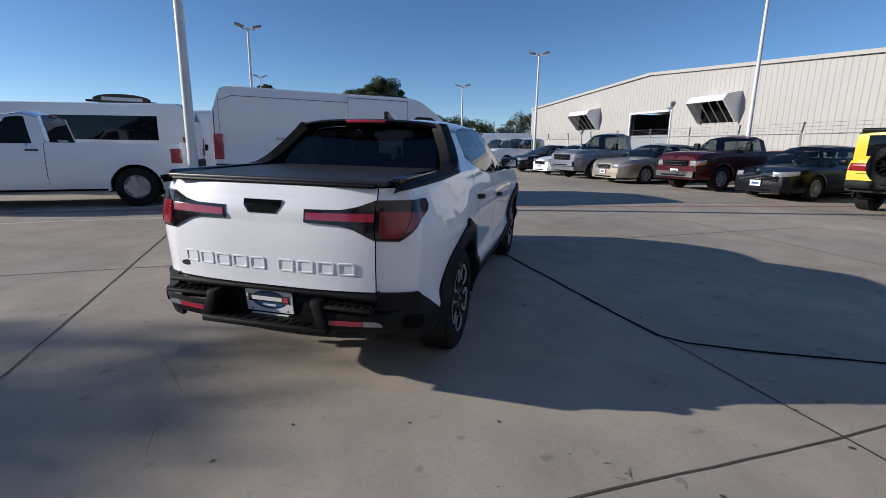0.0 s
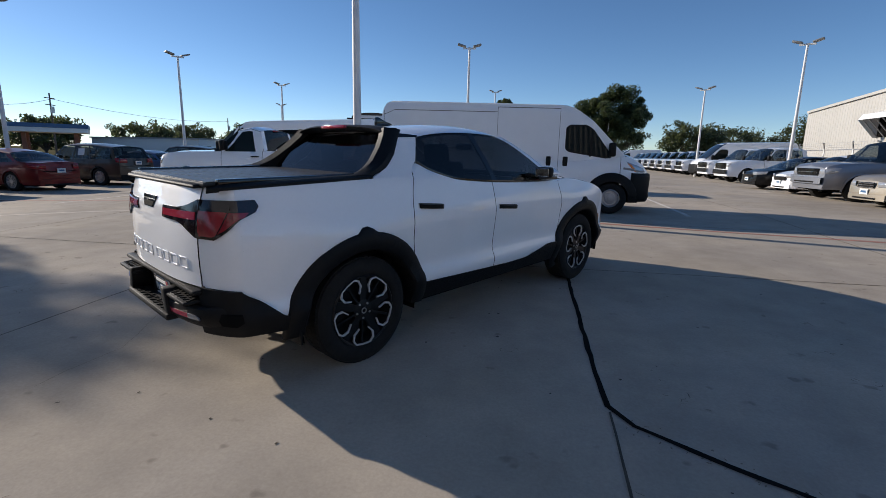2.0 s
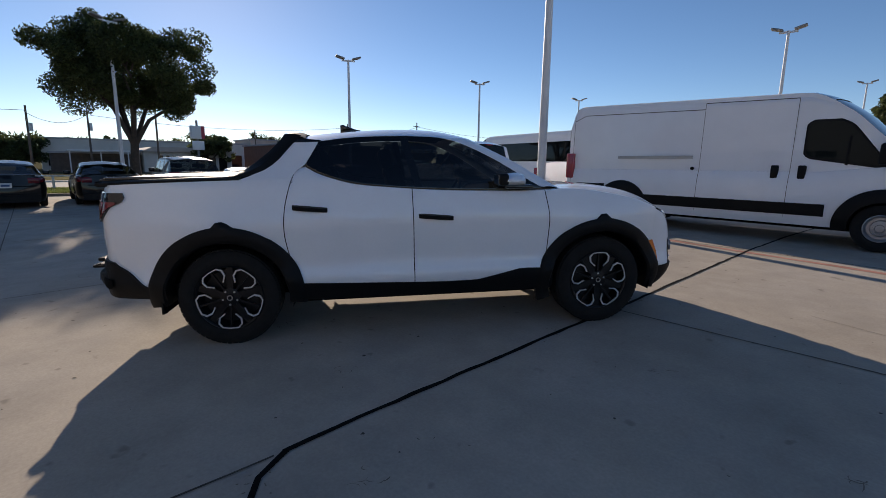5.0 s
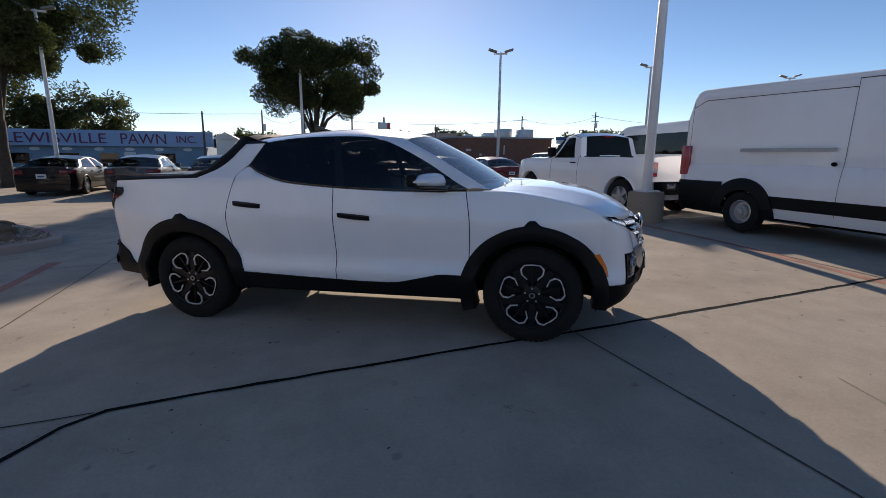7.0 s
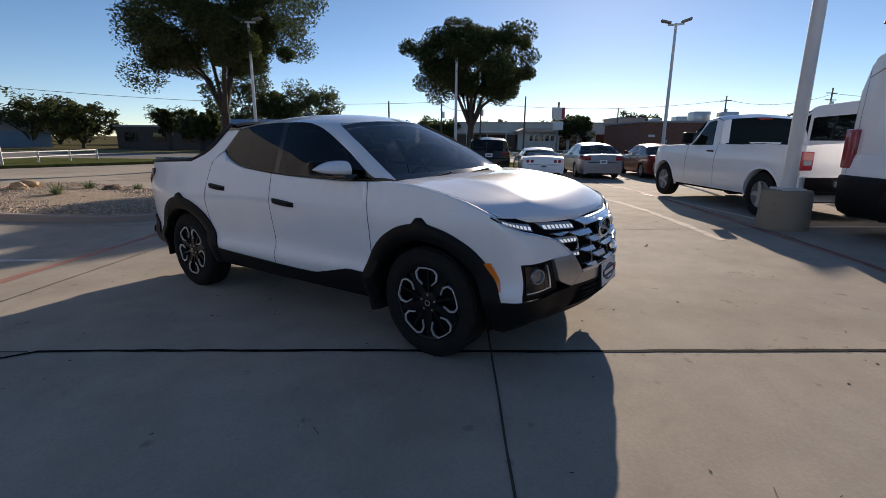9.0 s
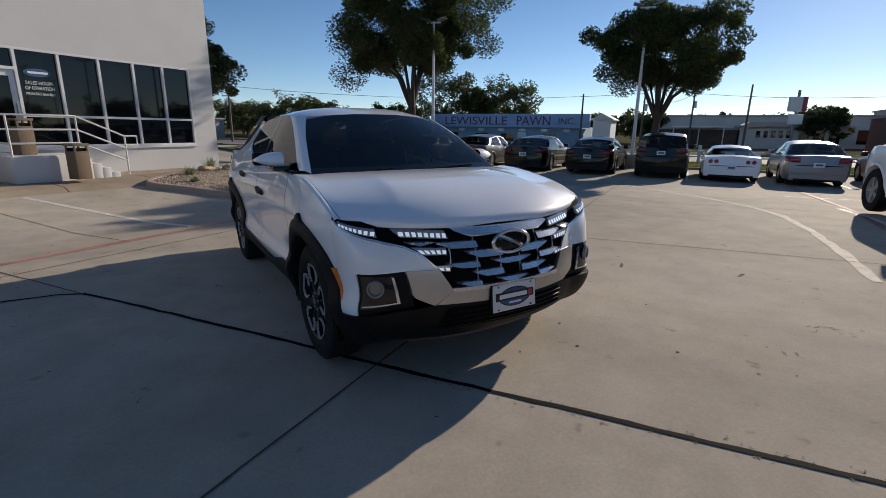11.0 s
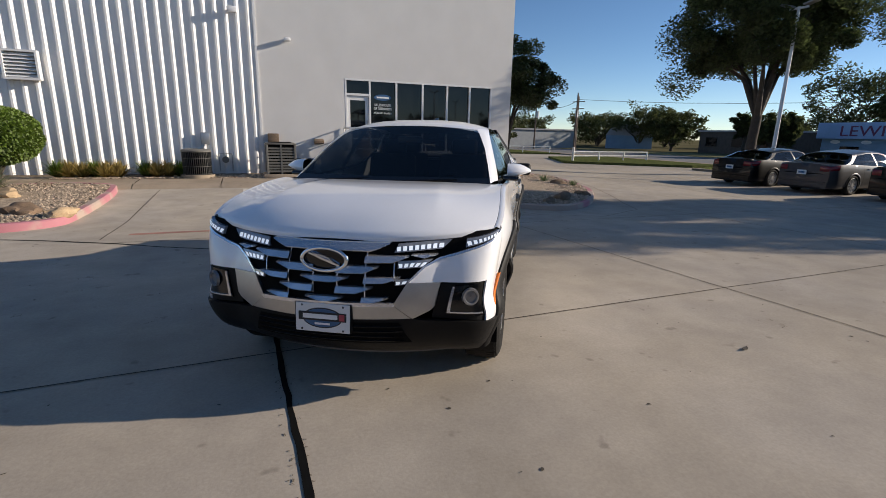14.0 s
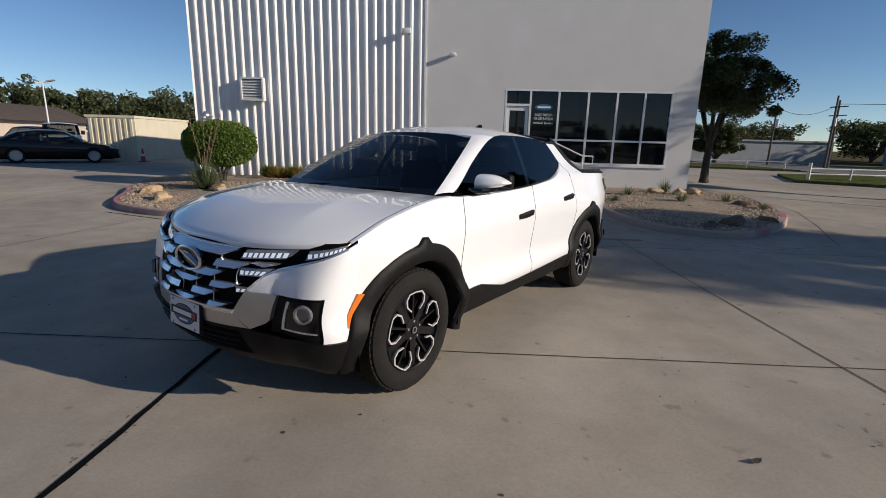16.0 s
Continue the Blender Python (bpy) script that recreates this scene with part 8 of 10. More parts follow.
for k in range(4):
    nose_bar("intake_bar", M_BLACKPL, -0.42, 0.42, 0.383 + 0.03 * k, 0.396 + 0.03 * k, 0.028, 0.0, "", 0.008)
M_LIP = mat("grey_bumper_lip", (0.10, 0.10, 0.102), 0.45, vary=0.1, scale=20)
skin("front_undertray", M_LIP, S_front, [[(0, 0.235), (0.6, 0.24), (0.85, 0.262)], [(0, 0.268), (0.6, 0.268), (0.90, 0.278)]], -0.02, 20, 2, 0.0)


def number_plate(m, parent, w=0.305, h=0.155):
    """White dealer plate with a blue oval and plain bars."""
    bm = boxes([((-w / 2, -h / 2, 0), (w / 2, h / 2, 0.006))])
    bmesh.ops.transform(bm, matrix=m, verts=bm.verts)
    pl = part("number_plate", bevel(bm, 0.002, 1), M_PAPER, parent, "white dealer plate with a blue oval badge")

    def disc(rx, ry, z, mt, nm):
        bm = bmesh.new()
        bm_prism(bm, [(rx * math.cos(a * math.pi / 16), ry * math.sin(a * math.pi / 16)) for a in range(32)], 0.004, z, "z")
        bmesh.ops.transform(bm, matrix=m, verts=bm.verts)
        part(nm, bm, mt, pl, smooth=0)
    disc(w * 0.37, h * 0.36, 0.0072, M_BLACKLETTER, "badge_edge")
    disc(w * 0.35, h * 0.32, 0.0082, M_PLATEBLUE, "badge")
    for nm, x0, x1, y0, y1, mt in (("badge_band", -0.44, 0.44, -0.10, 0.20, M_BLACKLETTER), ("badge_bar", -0.36, 0.28, -0.03, 0.13, M_WHITELETTER), ("badge_bar", 0.31, 0.41, -0.06, 0.16, M_REDLETTER), ("badge_bar", -0.14, 0.14, -0.24, -0.17, M_WHITELETTER)):
        bm = boxes([((x0 * w, y0 * h, 0.004), (x1 * w, y1 * h, 0.0092 if nm == "badge_band" else 0.0102))])
        bmesh.ops.transform(bm, matrix=m, verts=bm.verts)
        part(nm, bm, mt, pl, smooth=0)
    for x, y in ((-0.38, 0.42), (0.38, 0.42), (-0.38, -0.42), (0.38, -0.42)):
        bm = bmesh.new()
        bm_lathe(bm, [(0.001, 0.008), (0.006, 0.008), (0.006, 0.004)], 8, "z", (x * w, y * h, 0))
        bmesh.ops.transform(bm, matrix=m, verts=bm.verts)
        part("screw", bm, M_BLACKLETTER, pl)
    return pl


number_plate(Matrix.Translation((2.413, 0, 0.522)) @ pose(0, 0, 0, 90 - 4, 0, 90), truck)
bm = boxes([((2.370, -0.16, 0.44), (2.412, 0.16, 0.60))])
part("plate_holder", bevel(bm, 0.006), M_BLACKPL, truck)
# oval badge on the grille
bm = bmesh.new()
rings = []
for k in range(40):
    a = 2 * math.pi * k / 40
    ring = []
    for j in range(8):
        b_ = 2 * math.pi * j / 8
        rr_ = 1 + 0.009 * math.cos(b_) / 0.1
        ring.append((2.372 + 0.010 * math.sin(b_), 0.124 * rr_ * math.cos(a), 0.832 + 0.062 * (1 + 0.009 * math.cos(b_) / 0.055) * math.sin(a)))
    rings.append(ring + [ring[0]])
bm_grid(bm, rings + [rings[0]])
badge = part("oval_badge", bm, M_CHROME, truck, "chrome oval badge", 60)
bm = bmesh.new()
bm_grid(bm, [[(2.360, -y, 0.832 + z - w_), (2.376, -y, 0.832 + z - w_ * 0.3), (2.376, -y, 0.832 + z + w_ * 0.3), (2.360, -y, 0.832 + z + w_)] for y, z, w_ in ((-0.085, -0.030, 0.010), (-0.05, -0.020, 0.018), (-0.018, -0.006, 0.020), (0.018, 0.006, 0.020), (0.05, 0.020, 0.018), (0.085, 0.030, 0.010))])
part("badge_shape", bm, M_CHROME, badge)
bm = bmesh.new()
bm_prism(bm, [(0.116 * math.cos(a * math.pi / 16), 0.832 + 0.056 * math.sin(a * math.pi / 16)) for a in range(32)], 2.320, 2.358, "x")
part("badge_back", bm, M_GLOSSBLACK, badge)
# amber markers
for sg in (-1, 1):
    skin("side_marker", M_AMBER, lambda x, z, o, s: S_side(x, z, o, sg), [[(2.002, 0.556), (2.046, 0.542)], [(1.978, 0.62), (2.032, 0.612)], [(1.925, 0.704), (1.978, 0.712)]], 0.016, 3, 4, 0.012, "amber side marker", None, False)

# tail
skin("rear_corner", P_WHITE, S_rear, [[(0.637, 0.66), (1.0, 0.60)], [(0.637, 1.246), (1.0, tzt(XS))]], 0.0, 14, 14, 0.01)
bm = bmesh.new()
rows = []
zz = [0.688, 0.70, 0.74, 0.80, 0.86, 0.92, 0.98, 1.03, 1.06, 1.09, 1.13, 1.17, 1.20, 1.23, 1.245]
for z in zz:
    inner = 0.022 if 0.745 < z < 0.87 else 0.0
    row = []
    for j in range(41):
        y = -0.632 + 1.264 * j / 40
        row.append((B_x(y, z) - 0.004 - (0.008 if z > 1.06 and z < 1.135 else 0.0), y, z))
    rows.append(row)
rows = [[(x + 0.03, y, z - 0.002) for x, y, z in rows[0]]] + rows + [[(x + 0.03, y, z + 0.006) for x, y, z in rows[-1]]]
bm_grid(bm, rows)
gate = part("tailgate", bm, P_WHITE, truck, "white tailgate with embossed plain shapes", 40)
# embossed letter-sized outlines along the tailgate
blocks = [0.512, 0.397, 0.282, 0.167, 0.052, -0.125, -0.243, -0.361, -0.479]
for k, y in enumerate(blocks):
    w_, h_, z0, t_ = 0.048, 0.036, 0.812, 0.011
    bm = bmesh.new()
    corner_ = 0.012
    outl = []
    for cx, cz, a0 in ((w_ - corner_, h_ - corner_, 0), (-w_ + corner_, h_ - corner_, 90), (-w_ + corner_, -h_ + corner_, 180), (w_ - corner_, -h_ + corner_, 270)):
        outl += [(cx, cz, radians(a0 + 30 * i)) for i in range(4)]
    rings = []
    for cx, cz, a in outl + [outl[0]]:
        row = []
        for r_, d in ((corner_, 0.002), (corner_ - 0.0025, 0.0065), (corner_ - t_ + 0.0025, 0.0065), (corner_ - t_, 0.002)):
            yy, zz_ = y + cx + r_ * math.cos(a), z0 + cz + r_ * math.sin(a)
            row.append((B_x(yy, zz_) - d - 0.002, yy, zz_))
        rings.append(row)
    bm_grid(bm, rings)
    part("embossed_shape", bm, P_WHITE, gate, "", 25)
skin("tailgate_handle", M_GLOSSBLACK, lambda a, z, o, s: (B_x(a, z) - o, a + 0.01, z), [[(-0.085, 1.095), (0.085, 1.095)], [(-0.115, 1.135), (0.115, 1.135)], [(-0.115, 1.168), (0.115, 1.168)]], 0.016, 8, 3, 0.02, "black tailgate handle", None, False)
skin("handle_recess", M_UNDER, lambda a, z, o, s: (B_x(a, z) - o, a + 0.01, z), [[(-0.075, 1.10), (0.075, 1.10)], [(-0.10, 1.132), (0.10, 1.132)]], 0.018, 6, 2, 0.0, "", None, False)
bm = bmesh.new()
bm_prism(bm, [(0.565 + 0.035 * math.cos(a * math.pi / 8), 0.762 + 0.016 * math.sin(a * math.pi / 8)) for a in range(16)], B_x(0.565, 0.76) - 0.009, B_x(0.565, 0.76), "x")
part("dealer_badge", bm, M_BLACKLETTER, gate)
skin("tail_light", M_SMOKELAMP, S_rear, [[(0.637, 0.975), (0.76, 0.970)], [(0.637, 1.02), (0.86, 1.015)], [(0.637, 1.07), (0.96, 1.064)], [(0.637, 1.13), (1.085, 1.118)], [(0.637, 1.16), (1.105, 1.150)], [(0.637, 1.186), (1.09, 1.184)]], 0.016, 20, 3, 0.02, "smoked tail light with a red lens")
skin("tail_lens", M_REDLAMP, S_rear, [[(0.662, 0.990), (0.752, 0.987)], [(0.658, 1.03), (0.848, 1.026)], [(0.656, 1.07), (0.935, 1.065)], [(0.656, 1.100), (1.020, 1.092)], [(0.656, 1.128), (1.050, 1.118)]], 0.0195, 16, 4, 0.004, "deep red tail lens")
skin("tail_lens_edge", M_SMOKELAMP, S_rear, [[(0.775, 0.995), (0.785, 0.998)], [(0.905, 1.150), (0.917, 1.150)]], 0.0215, 2, 8, 0.004, "dark divider in the lens")
skin("tail_light_bar_housing", M_SMOKELAMP, S_rear, [[(0.245, 1.058), (0.44, 1.052), (0.51, 1.035), (0.632, 0.975)], [(0.245, 1.128), (0.45, 1.132), (0.54, 1.150), (0.632, 1.186)]], 0.016, 14, 3, 0.02)
skin("tail_light_bar", M_REDLAMP2, S_rear, [[(0.258, 1.074), (0.628, 1.074)], [(0.258, 1.112), (0.628, 1.118)]], 0.021, 10, 2, 0.006, "red light bar")
# rear bumper with corner steps and a plate recess
skin("rear_bumper_side", M_BLACKPL, S_rear, [[(0.64, 0.42), (1.0, 0.40), (1.16, 0.395), (1.34, 0.39)], [(0.64, 0.52), (1.0, 0.47), (1.16, 0.44), (1.34, 0.43)], [(0.64, 0.690), (0.96, 0.672), (1.08, 0.60), (1.20, 0.49), (1.34, 0.47)]], 0.020, 24, 4, 0.03, "black rear bumper corner")
def bumper_profile(a):
    """How far the bumper face stands out, from the plate recess round to the side."""
    return 1.0 if a < 0.66 else max(0.16, 1 - (a - 0.66) / 0.27)


bump = part("rear_bumper", bevel(boxes([((-2.445, -0.66, 0.45), (-2.38, 0.66, 0.695))]), 0.012), M_BLACKPL, truck, "black rear step bumper with treads", 30)
part("center_step", bevel(boxes([((-2.577, -0.40, 0.452), (-2.405, 0.40, 0.494))]), 0.014), M_BLACKPL, bump)
part("bumper_lip", bevel(boxes([((-2.505, -0.66, 0.652), (-2.425, 0.66, 0.680))]), 0.010), M_BLACKPL, bump)
for sg in (-1, 1):
    bm = bmesh.new()
    rows = []
    for k in range(21):
        a = 0.345 + 0.60 * k / 20
        f = bumper_profile(a)
        lift = 0.05 * max(0, (a - 0.62) / 0.33) ** 2
        rows.append([S_rear(a, z + (lift if z < 0.5 else 0), off * f, sg) for z, off in ((0.455, 0.0), (0.462, 0.030), (0.49, 0.046), (0.535, 0.055), (0.575, 0.052), (0.588, 0.040), (0.592, 0.0))])
    bm_grid(bm, rows)
    part("bumper_wing", bm, M_BLACKPL, bump, "", 32)
    skin("corner_scoop", M_UNDER, lambda a, z, o, s: S_rear(a, z, o, sg), [[(0.79, 0.485), (0.90, 0.475)], [(0.775, 0.515), (0.955, 0.50)], [(0.80, 0.553), (0.95, 0.545)]], 0.034, 8, 3, 0.01, "", bump, False)
    st = part("bumper_step", bevel(boxes([((-2.555, min(sg * 0.29, sg * 0.65), 0.60), (-2.445, max(sg * 0.29, sg * 0.65), 0.622))]), 0.008), M_BLACKPL, bump)
    for k in range(14):
        bm = bmesh.new()
        bm_box(bm, (-0.035, -0.006, 0), (0.035, 0.006, 0.006), pose(-2.500, sg * (0.315 + 0.024 * k), 0.622, 0, 0, 28 if k % 2 else -28))
        part("tread", bm, M_BLACKPL, st)
    skin("reflector", M_REDLAMP2, lambda a, z, o, s: S_rear(a, z, o, sg), [[(0.40, 0.512), (0.585, 0.512)], [(0.40, 0.540), (0.585, 0.540)]], 0.058, 6, 2, 0.01, "red reflector strip", bump, False)
    skin("reverse_light", M_LAMPBODY, lambda a, z, o, s: S_rear(a, z, o, sg), [[(0.588, 0.512), (0.668, 0.512)], [(0.588, 0.540), (0.66, 0.540)]], 0.058, 4, 2, 0.01, "", bump, False)
    bm = bmesh.new()
    bm_prism(bm, [(sg * 0.295, 0.645), (sg * 0.355, 0.64), (sg * 0.40, 0.49), (sg * 0.33, 0.49)], -2.565, -2.425, "x")
    part("recess_cheek", bevel(bm, 0.010), M_BLACKPL, bump)
for k in range(20):
    bm = bmesh.new()
    bm_box(bm, (-0.03, -0.005, 0), (0.03, 0.005, 0.006), pose(-2.530, -0.33 + 0.035 * k, 0.495, 0, 0, 30 if k % 2 else -30))
    part("tread", bm, M_BLACKPL, bump)
number_plate(Matrix.Translation((-2.457, 0.02, 0.585)) @ pose(0, 0, 0, 90 + 6, 0, -90), truck)
bm = boxes([((-2.465, -0.10, 0.478), (-2.451, 0.14, 0.498))])
part("plate_frame_bar", bm, M_WHITELETTER, truck)
for sg in (-1, 1):
    part("mud_flap", bevel(boxes([((-1.995, sg * 0.80 - 0.10, 0.27), (-1.975, sg * 0.80 + 0.10, 0.46))]), 0.006), M_BLACKPL, truck)
    part("mud_flap", bevel(boxes([((1.02, sg * 0.80 - 0.07, 0.30), (1.035, sg * 0.80 + 0.07, 0.42))]), 0.006), M_BLACKPL, truck)

# cargo bed: rails, roll cover, rear glass and black sail panels
for sg in (-1, 1):
    bm = bmesh.new()
    rows = []
    for k in range(21):
        x = -2.405 + (2.405 - 1.36) * k / 20
        w, z = TW(x, tzt(x)), tzt(x)
        if x < -2.28:
            w = min(w, 0.79)
        rows.append([(x, sg * (w + 0.004), z - 0.008), (x, sg * (w + 0.002), z + 0.008), (x, sg * (w - 0.02), z + 0.020), (x, sg * 0.745, z + 0.022), (x, sg * 0.725, z - 0.02)])
    bm_grid(bm, rows)
    part("bed_rail_cap", bm, M_BLACKPL, truck, "black bed rail cap", 40)
    part("cover_rail", bevel(boxes([((-2.34, sg * 0.715 - 0.028, 1.262), (-1.15, sg * 0.715 + 0.028, 1.297))]), 0.008), M_GLOSSBLACK, truck)
part("tailgate_cap", bevel(boxes([((-2.438, -0.635, 1.246), (-2.38, 0.635, 1.270))]), 0.012), M_BLACKPL, truck, "black tailgate cap")
M_COVER = mat("roll_cover", (0.02, 0.02, 0.021), 0.42, vary=0.1, scale=12)
cover = part("roll_cover", bevel(boxes([((-2.40, -0.688, 1.256), (-1.1, 0.688, 1.280))]), 0.006), M_COVER, truck, "black retractable bed cover")
for k in range(11):
    part("cover_slat", boxes([((-2.385 + 0.114 * k, -0.685, 1.278), (-2.385 + 0.114 * k + 0.106, 0.685, 1.2835))]), M_COVER, cover)
for sg in (-1, 1):
    # white panel behind the rear door glass
    skin("rear_pillar", P_WHITE, lambda x, z, o, s: S_side(x, z, o, sg), [[(-1.37, 1.268), (-1.012, 1.268)], [(-1.285, 1.30), (-0.985, 1.30)], [(-1.20, 1.335), (-0.955, 1.335)], [(-1.14, 1.375), (-0.90, 1.375)], [(-1.09, 1.42), (-0.872, 1.42)], [(-1.0, 1.53), (-0.808, 1.53)], [(-0.985, 1.545), (-0.80, 1.548)]], 0.002, 14, 3, 0.02, "", None, False)
    bm = bmesh.new()
    out = [(-0.93, 1.60), (-0.985, 1.545), (-1.0, 1.528), (-1.09, 1.42), (-1.20, 1.336), (-1.285, 1.300), (-1.38, 1.278), (-1.55, 1.270)]
    inn = [(-1.06, 1.615), (-1.09, 1.57), (-1.10, 1.555), (-1.175, 1.475), (-1.28, 1.385), (-1.36, 1.335), (-1.45, 1.302), (-1.60, 1.288)]
    rows = []
    for (x0, z0), (x1, z1) in zip(out, inn):
        y0, y1 = roofy(z0) + 0.008, roofy(z1) - 0.02
        rows.append([(x0, sg * y0, z0), (x0 * 0.6 + x1 * 0.4, sg * (y0 - 0.002), z0 * 0.6 + z1 * 0.4 + 0.008), (x1, sg * y1, z1), (x1 + 0.02, sg * (y1 - 0.08), z1 - 0.01), (x1 + 0.12, sg * (y1 - 0.10), z1 - 0.04)])
    bm_grid(bm, rows)
    part("sail_panel", bm, M_BLACKPL, truck, "black buttress behind the cab", 45)
    skin("drip_trim", M_GLOSSBLACK, lambda x, z, o, s: S_cab(x, z, o, sg), [[(-0.99, 1.545), (-0.79, 1.548)], [(-0.98, 1.575), (-0.78, 1.562)]], 0.006, 5, 2, 0.01, "", None, False)
bm = bmesh.new()
bm_grid(bm, [[(x, s_ * w, z) for s_ in (-1, -0.5, 0, 0.5, 1)] for x, w, z in ((-1.0, 0.555, 1.578), (-1.08, 0.59, 1.50), (-1.19, 0.62, 1.40), (-1.29, 0.64, 1.28))])
part("rear_glass", bm, M_TINT, truck, "dark rear window")
bm = bmesh.new()
rows = []
for x, z, k in ((-0.90, 1.600, 1.02), (-0.96, 1.622, 1.005), (-1.04, 1.622, 0.97), (-1.075, 1.608, 0.95), (-1.06, 1.588, 0.94), (-0.96, 1.568, 0.94)):
    rows.append([(x - 0.02 * (1 - s_ * s_), s_ * 0.605 * k, z + 0.022 * (1 - s_ * s_) - 0.02 * abs(s_) ** 6) for s_ in [-1 + j / 10 for j in range(21)]])
bm_grid(bm, rows)
part("roof_spoiler", bm, M_BLACKPL, truck, "black roof-edge spoiler", 50)
part("brake_light", bevel(boxes([((-1.108, -0.17, 1.612), (-1.06, 0.17, 1.638))]), 0.008), M_REDLAMP2, truck, "red high brake light")
bm = bmesh.new()
bm_prism(bm, [(-0.66, 1.64), (-0.50, 1.655), (-0.47, 1.668), (-0.56, 1.692), (-0.635, 1.724), (-0.66, 1.72)], -0.018, 0.018, "y")
part("aerial_fin", bevel(bm, 0.008), M_GLOSSBLACK, truck)

# mirrors and handles
for sg in (-1, 1):
    bm = bmesh.new()
    rows = []
    for k in range(10):
        u = k / 9
        y = 0.865 + 0.185 * u
        fall = 1 - 0.86 * u ** 2.6
        ring = []
        for j in range(21):
            a = 2 * math.pi * j / 20
            ca, sa = math.cos(a), math.sin(a)
            ex = (0.135 if ca < 0 else 0.105) * (1 - 0.55 * u ** 2.2)
            ez = (0.070 if sa > 0 else 0.034) * fall
            ring.append((0.735 - 0.035 * u + (abs(ca) ** (1.15 if ca < 0 else 0.7)) * math.copysign(ex, ca), sg * y, 1.226 + 0.012 * u + (abs(sa) ** (0.85 if sa > 0 else 0.4)) * math.copysign(ez, sa)))
        rows.append(ring)
    bm_grid(bm, rows)
    bm.faces.new([v for v in bm.verts if abs(abs(v.co.y) - 1.05) < 1e-4][:20])
    mir = part("mirror", bm, P_WHITE, truck, "white door mirror cap", 60)
    bm = bmesh.new()
    bm_prism(bm, [(0.66, 1.172), (0.88, 1.166), (0.87, 1.205), (0.64, 1.205)], sg * 0.83, sg * 0.955, "y")
    part("mirror_base", bevel(bm, 0.012), M_GLOSSBLACK, mir, "gloss black mirror foot")
    part("mirror_housing", bevel(boxes([((0.575, min(sg * 0.872, sg * 1.046), 1.198), (0.655, max(sg * 0.872, sg * 1.046), 1.296))]), 0.026, 3), M_BLACKPL, mir, "black mirror housing", 50)
    part("mirror_glass", bevel(boxes([((0.571, min(sg * 0.888, sg * 1.030), 1.210), (0.576, max(sg * 0.888, sg * 1.030), 1.286))]), 0.002, 1), M_MIRROR, mir, "silvered mirror glass")
    for x0, x1, z in ((-0.995, -0.735, 1.045), (-0.04, 0.235, 0.961)):
        bm = bmesh.new()
        xm = (x0 + x1) / 2
        w = TW(xm, z)
        rows = []
        for k in range(11):
            u = k / 10
            b_ = math.sin(math.pi * u) ** 0.5
            x, zc = x0 + (x1 - x0) * u, z + 0.012 - 0.024 * u
            rows.append([(x, sg * (w - 0.01), zc - 0.021), (x, sg * (w + 0.004 + 0.026 * b_), zc - 0.018), (x, sg * (w + 0.006 + 0.028 * b_), zc + 0.011), (x, sg * (w - 0.01), zc + 0.021)])
        bm_grid(bm, rows)
        part("door_handle", bm, M_BLACKPL, truck, "black door handle", 50)

M_WHEELBLACK = mat("satin_black_alloy", (0.008, 0.008, 0.009), 0.35, vary=0.1, spec=0.3)
M_MACHINED = mat("machined_alloy", (0.66, 0.66, 0.67), 0.3, 0.4, vary=0.03)

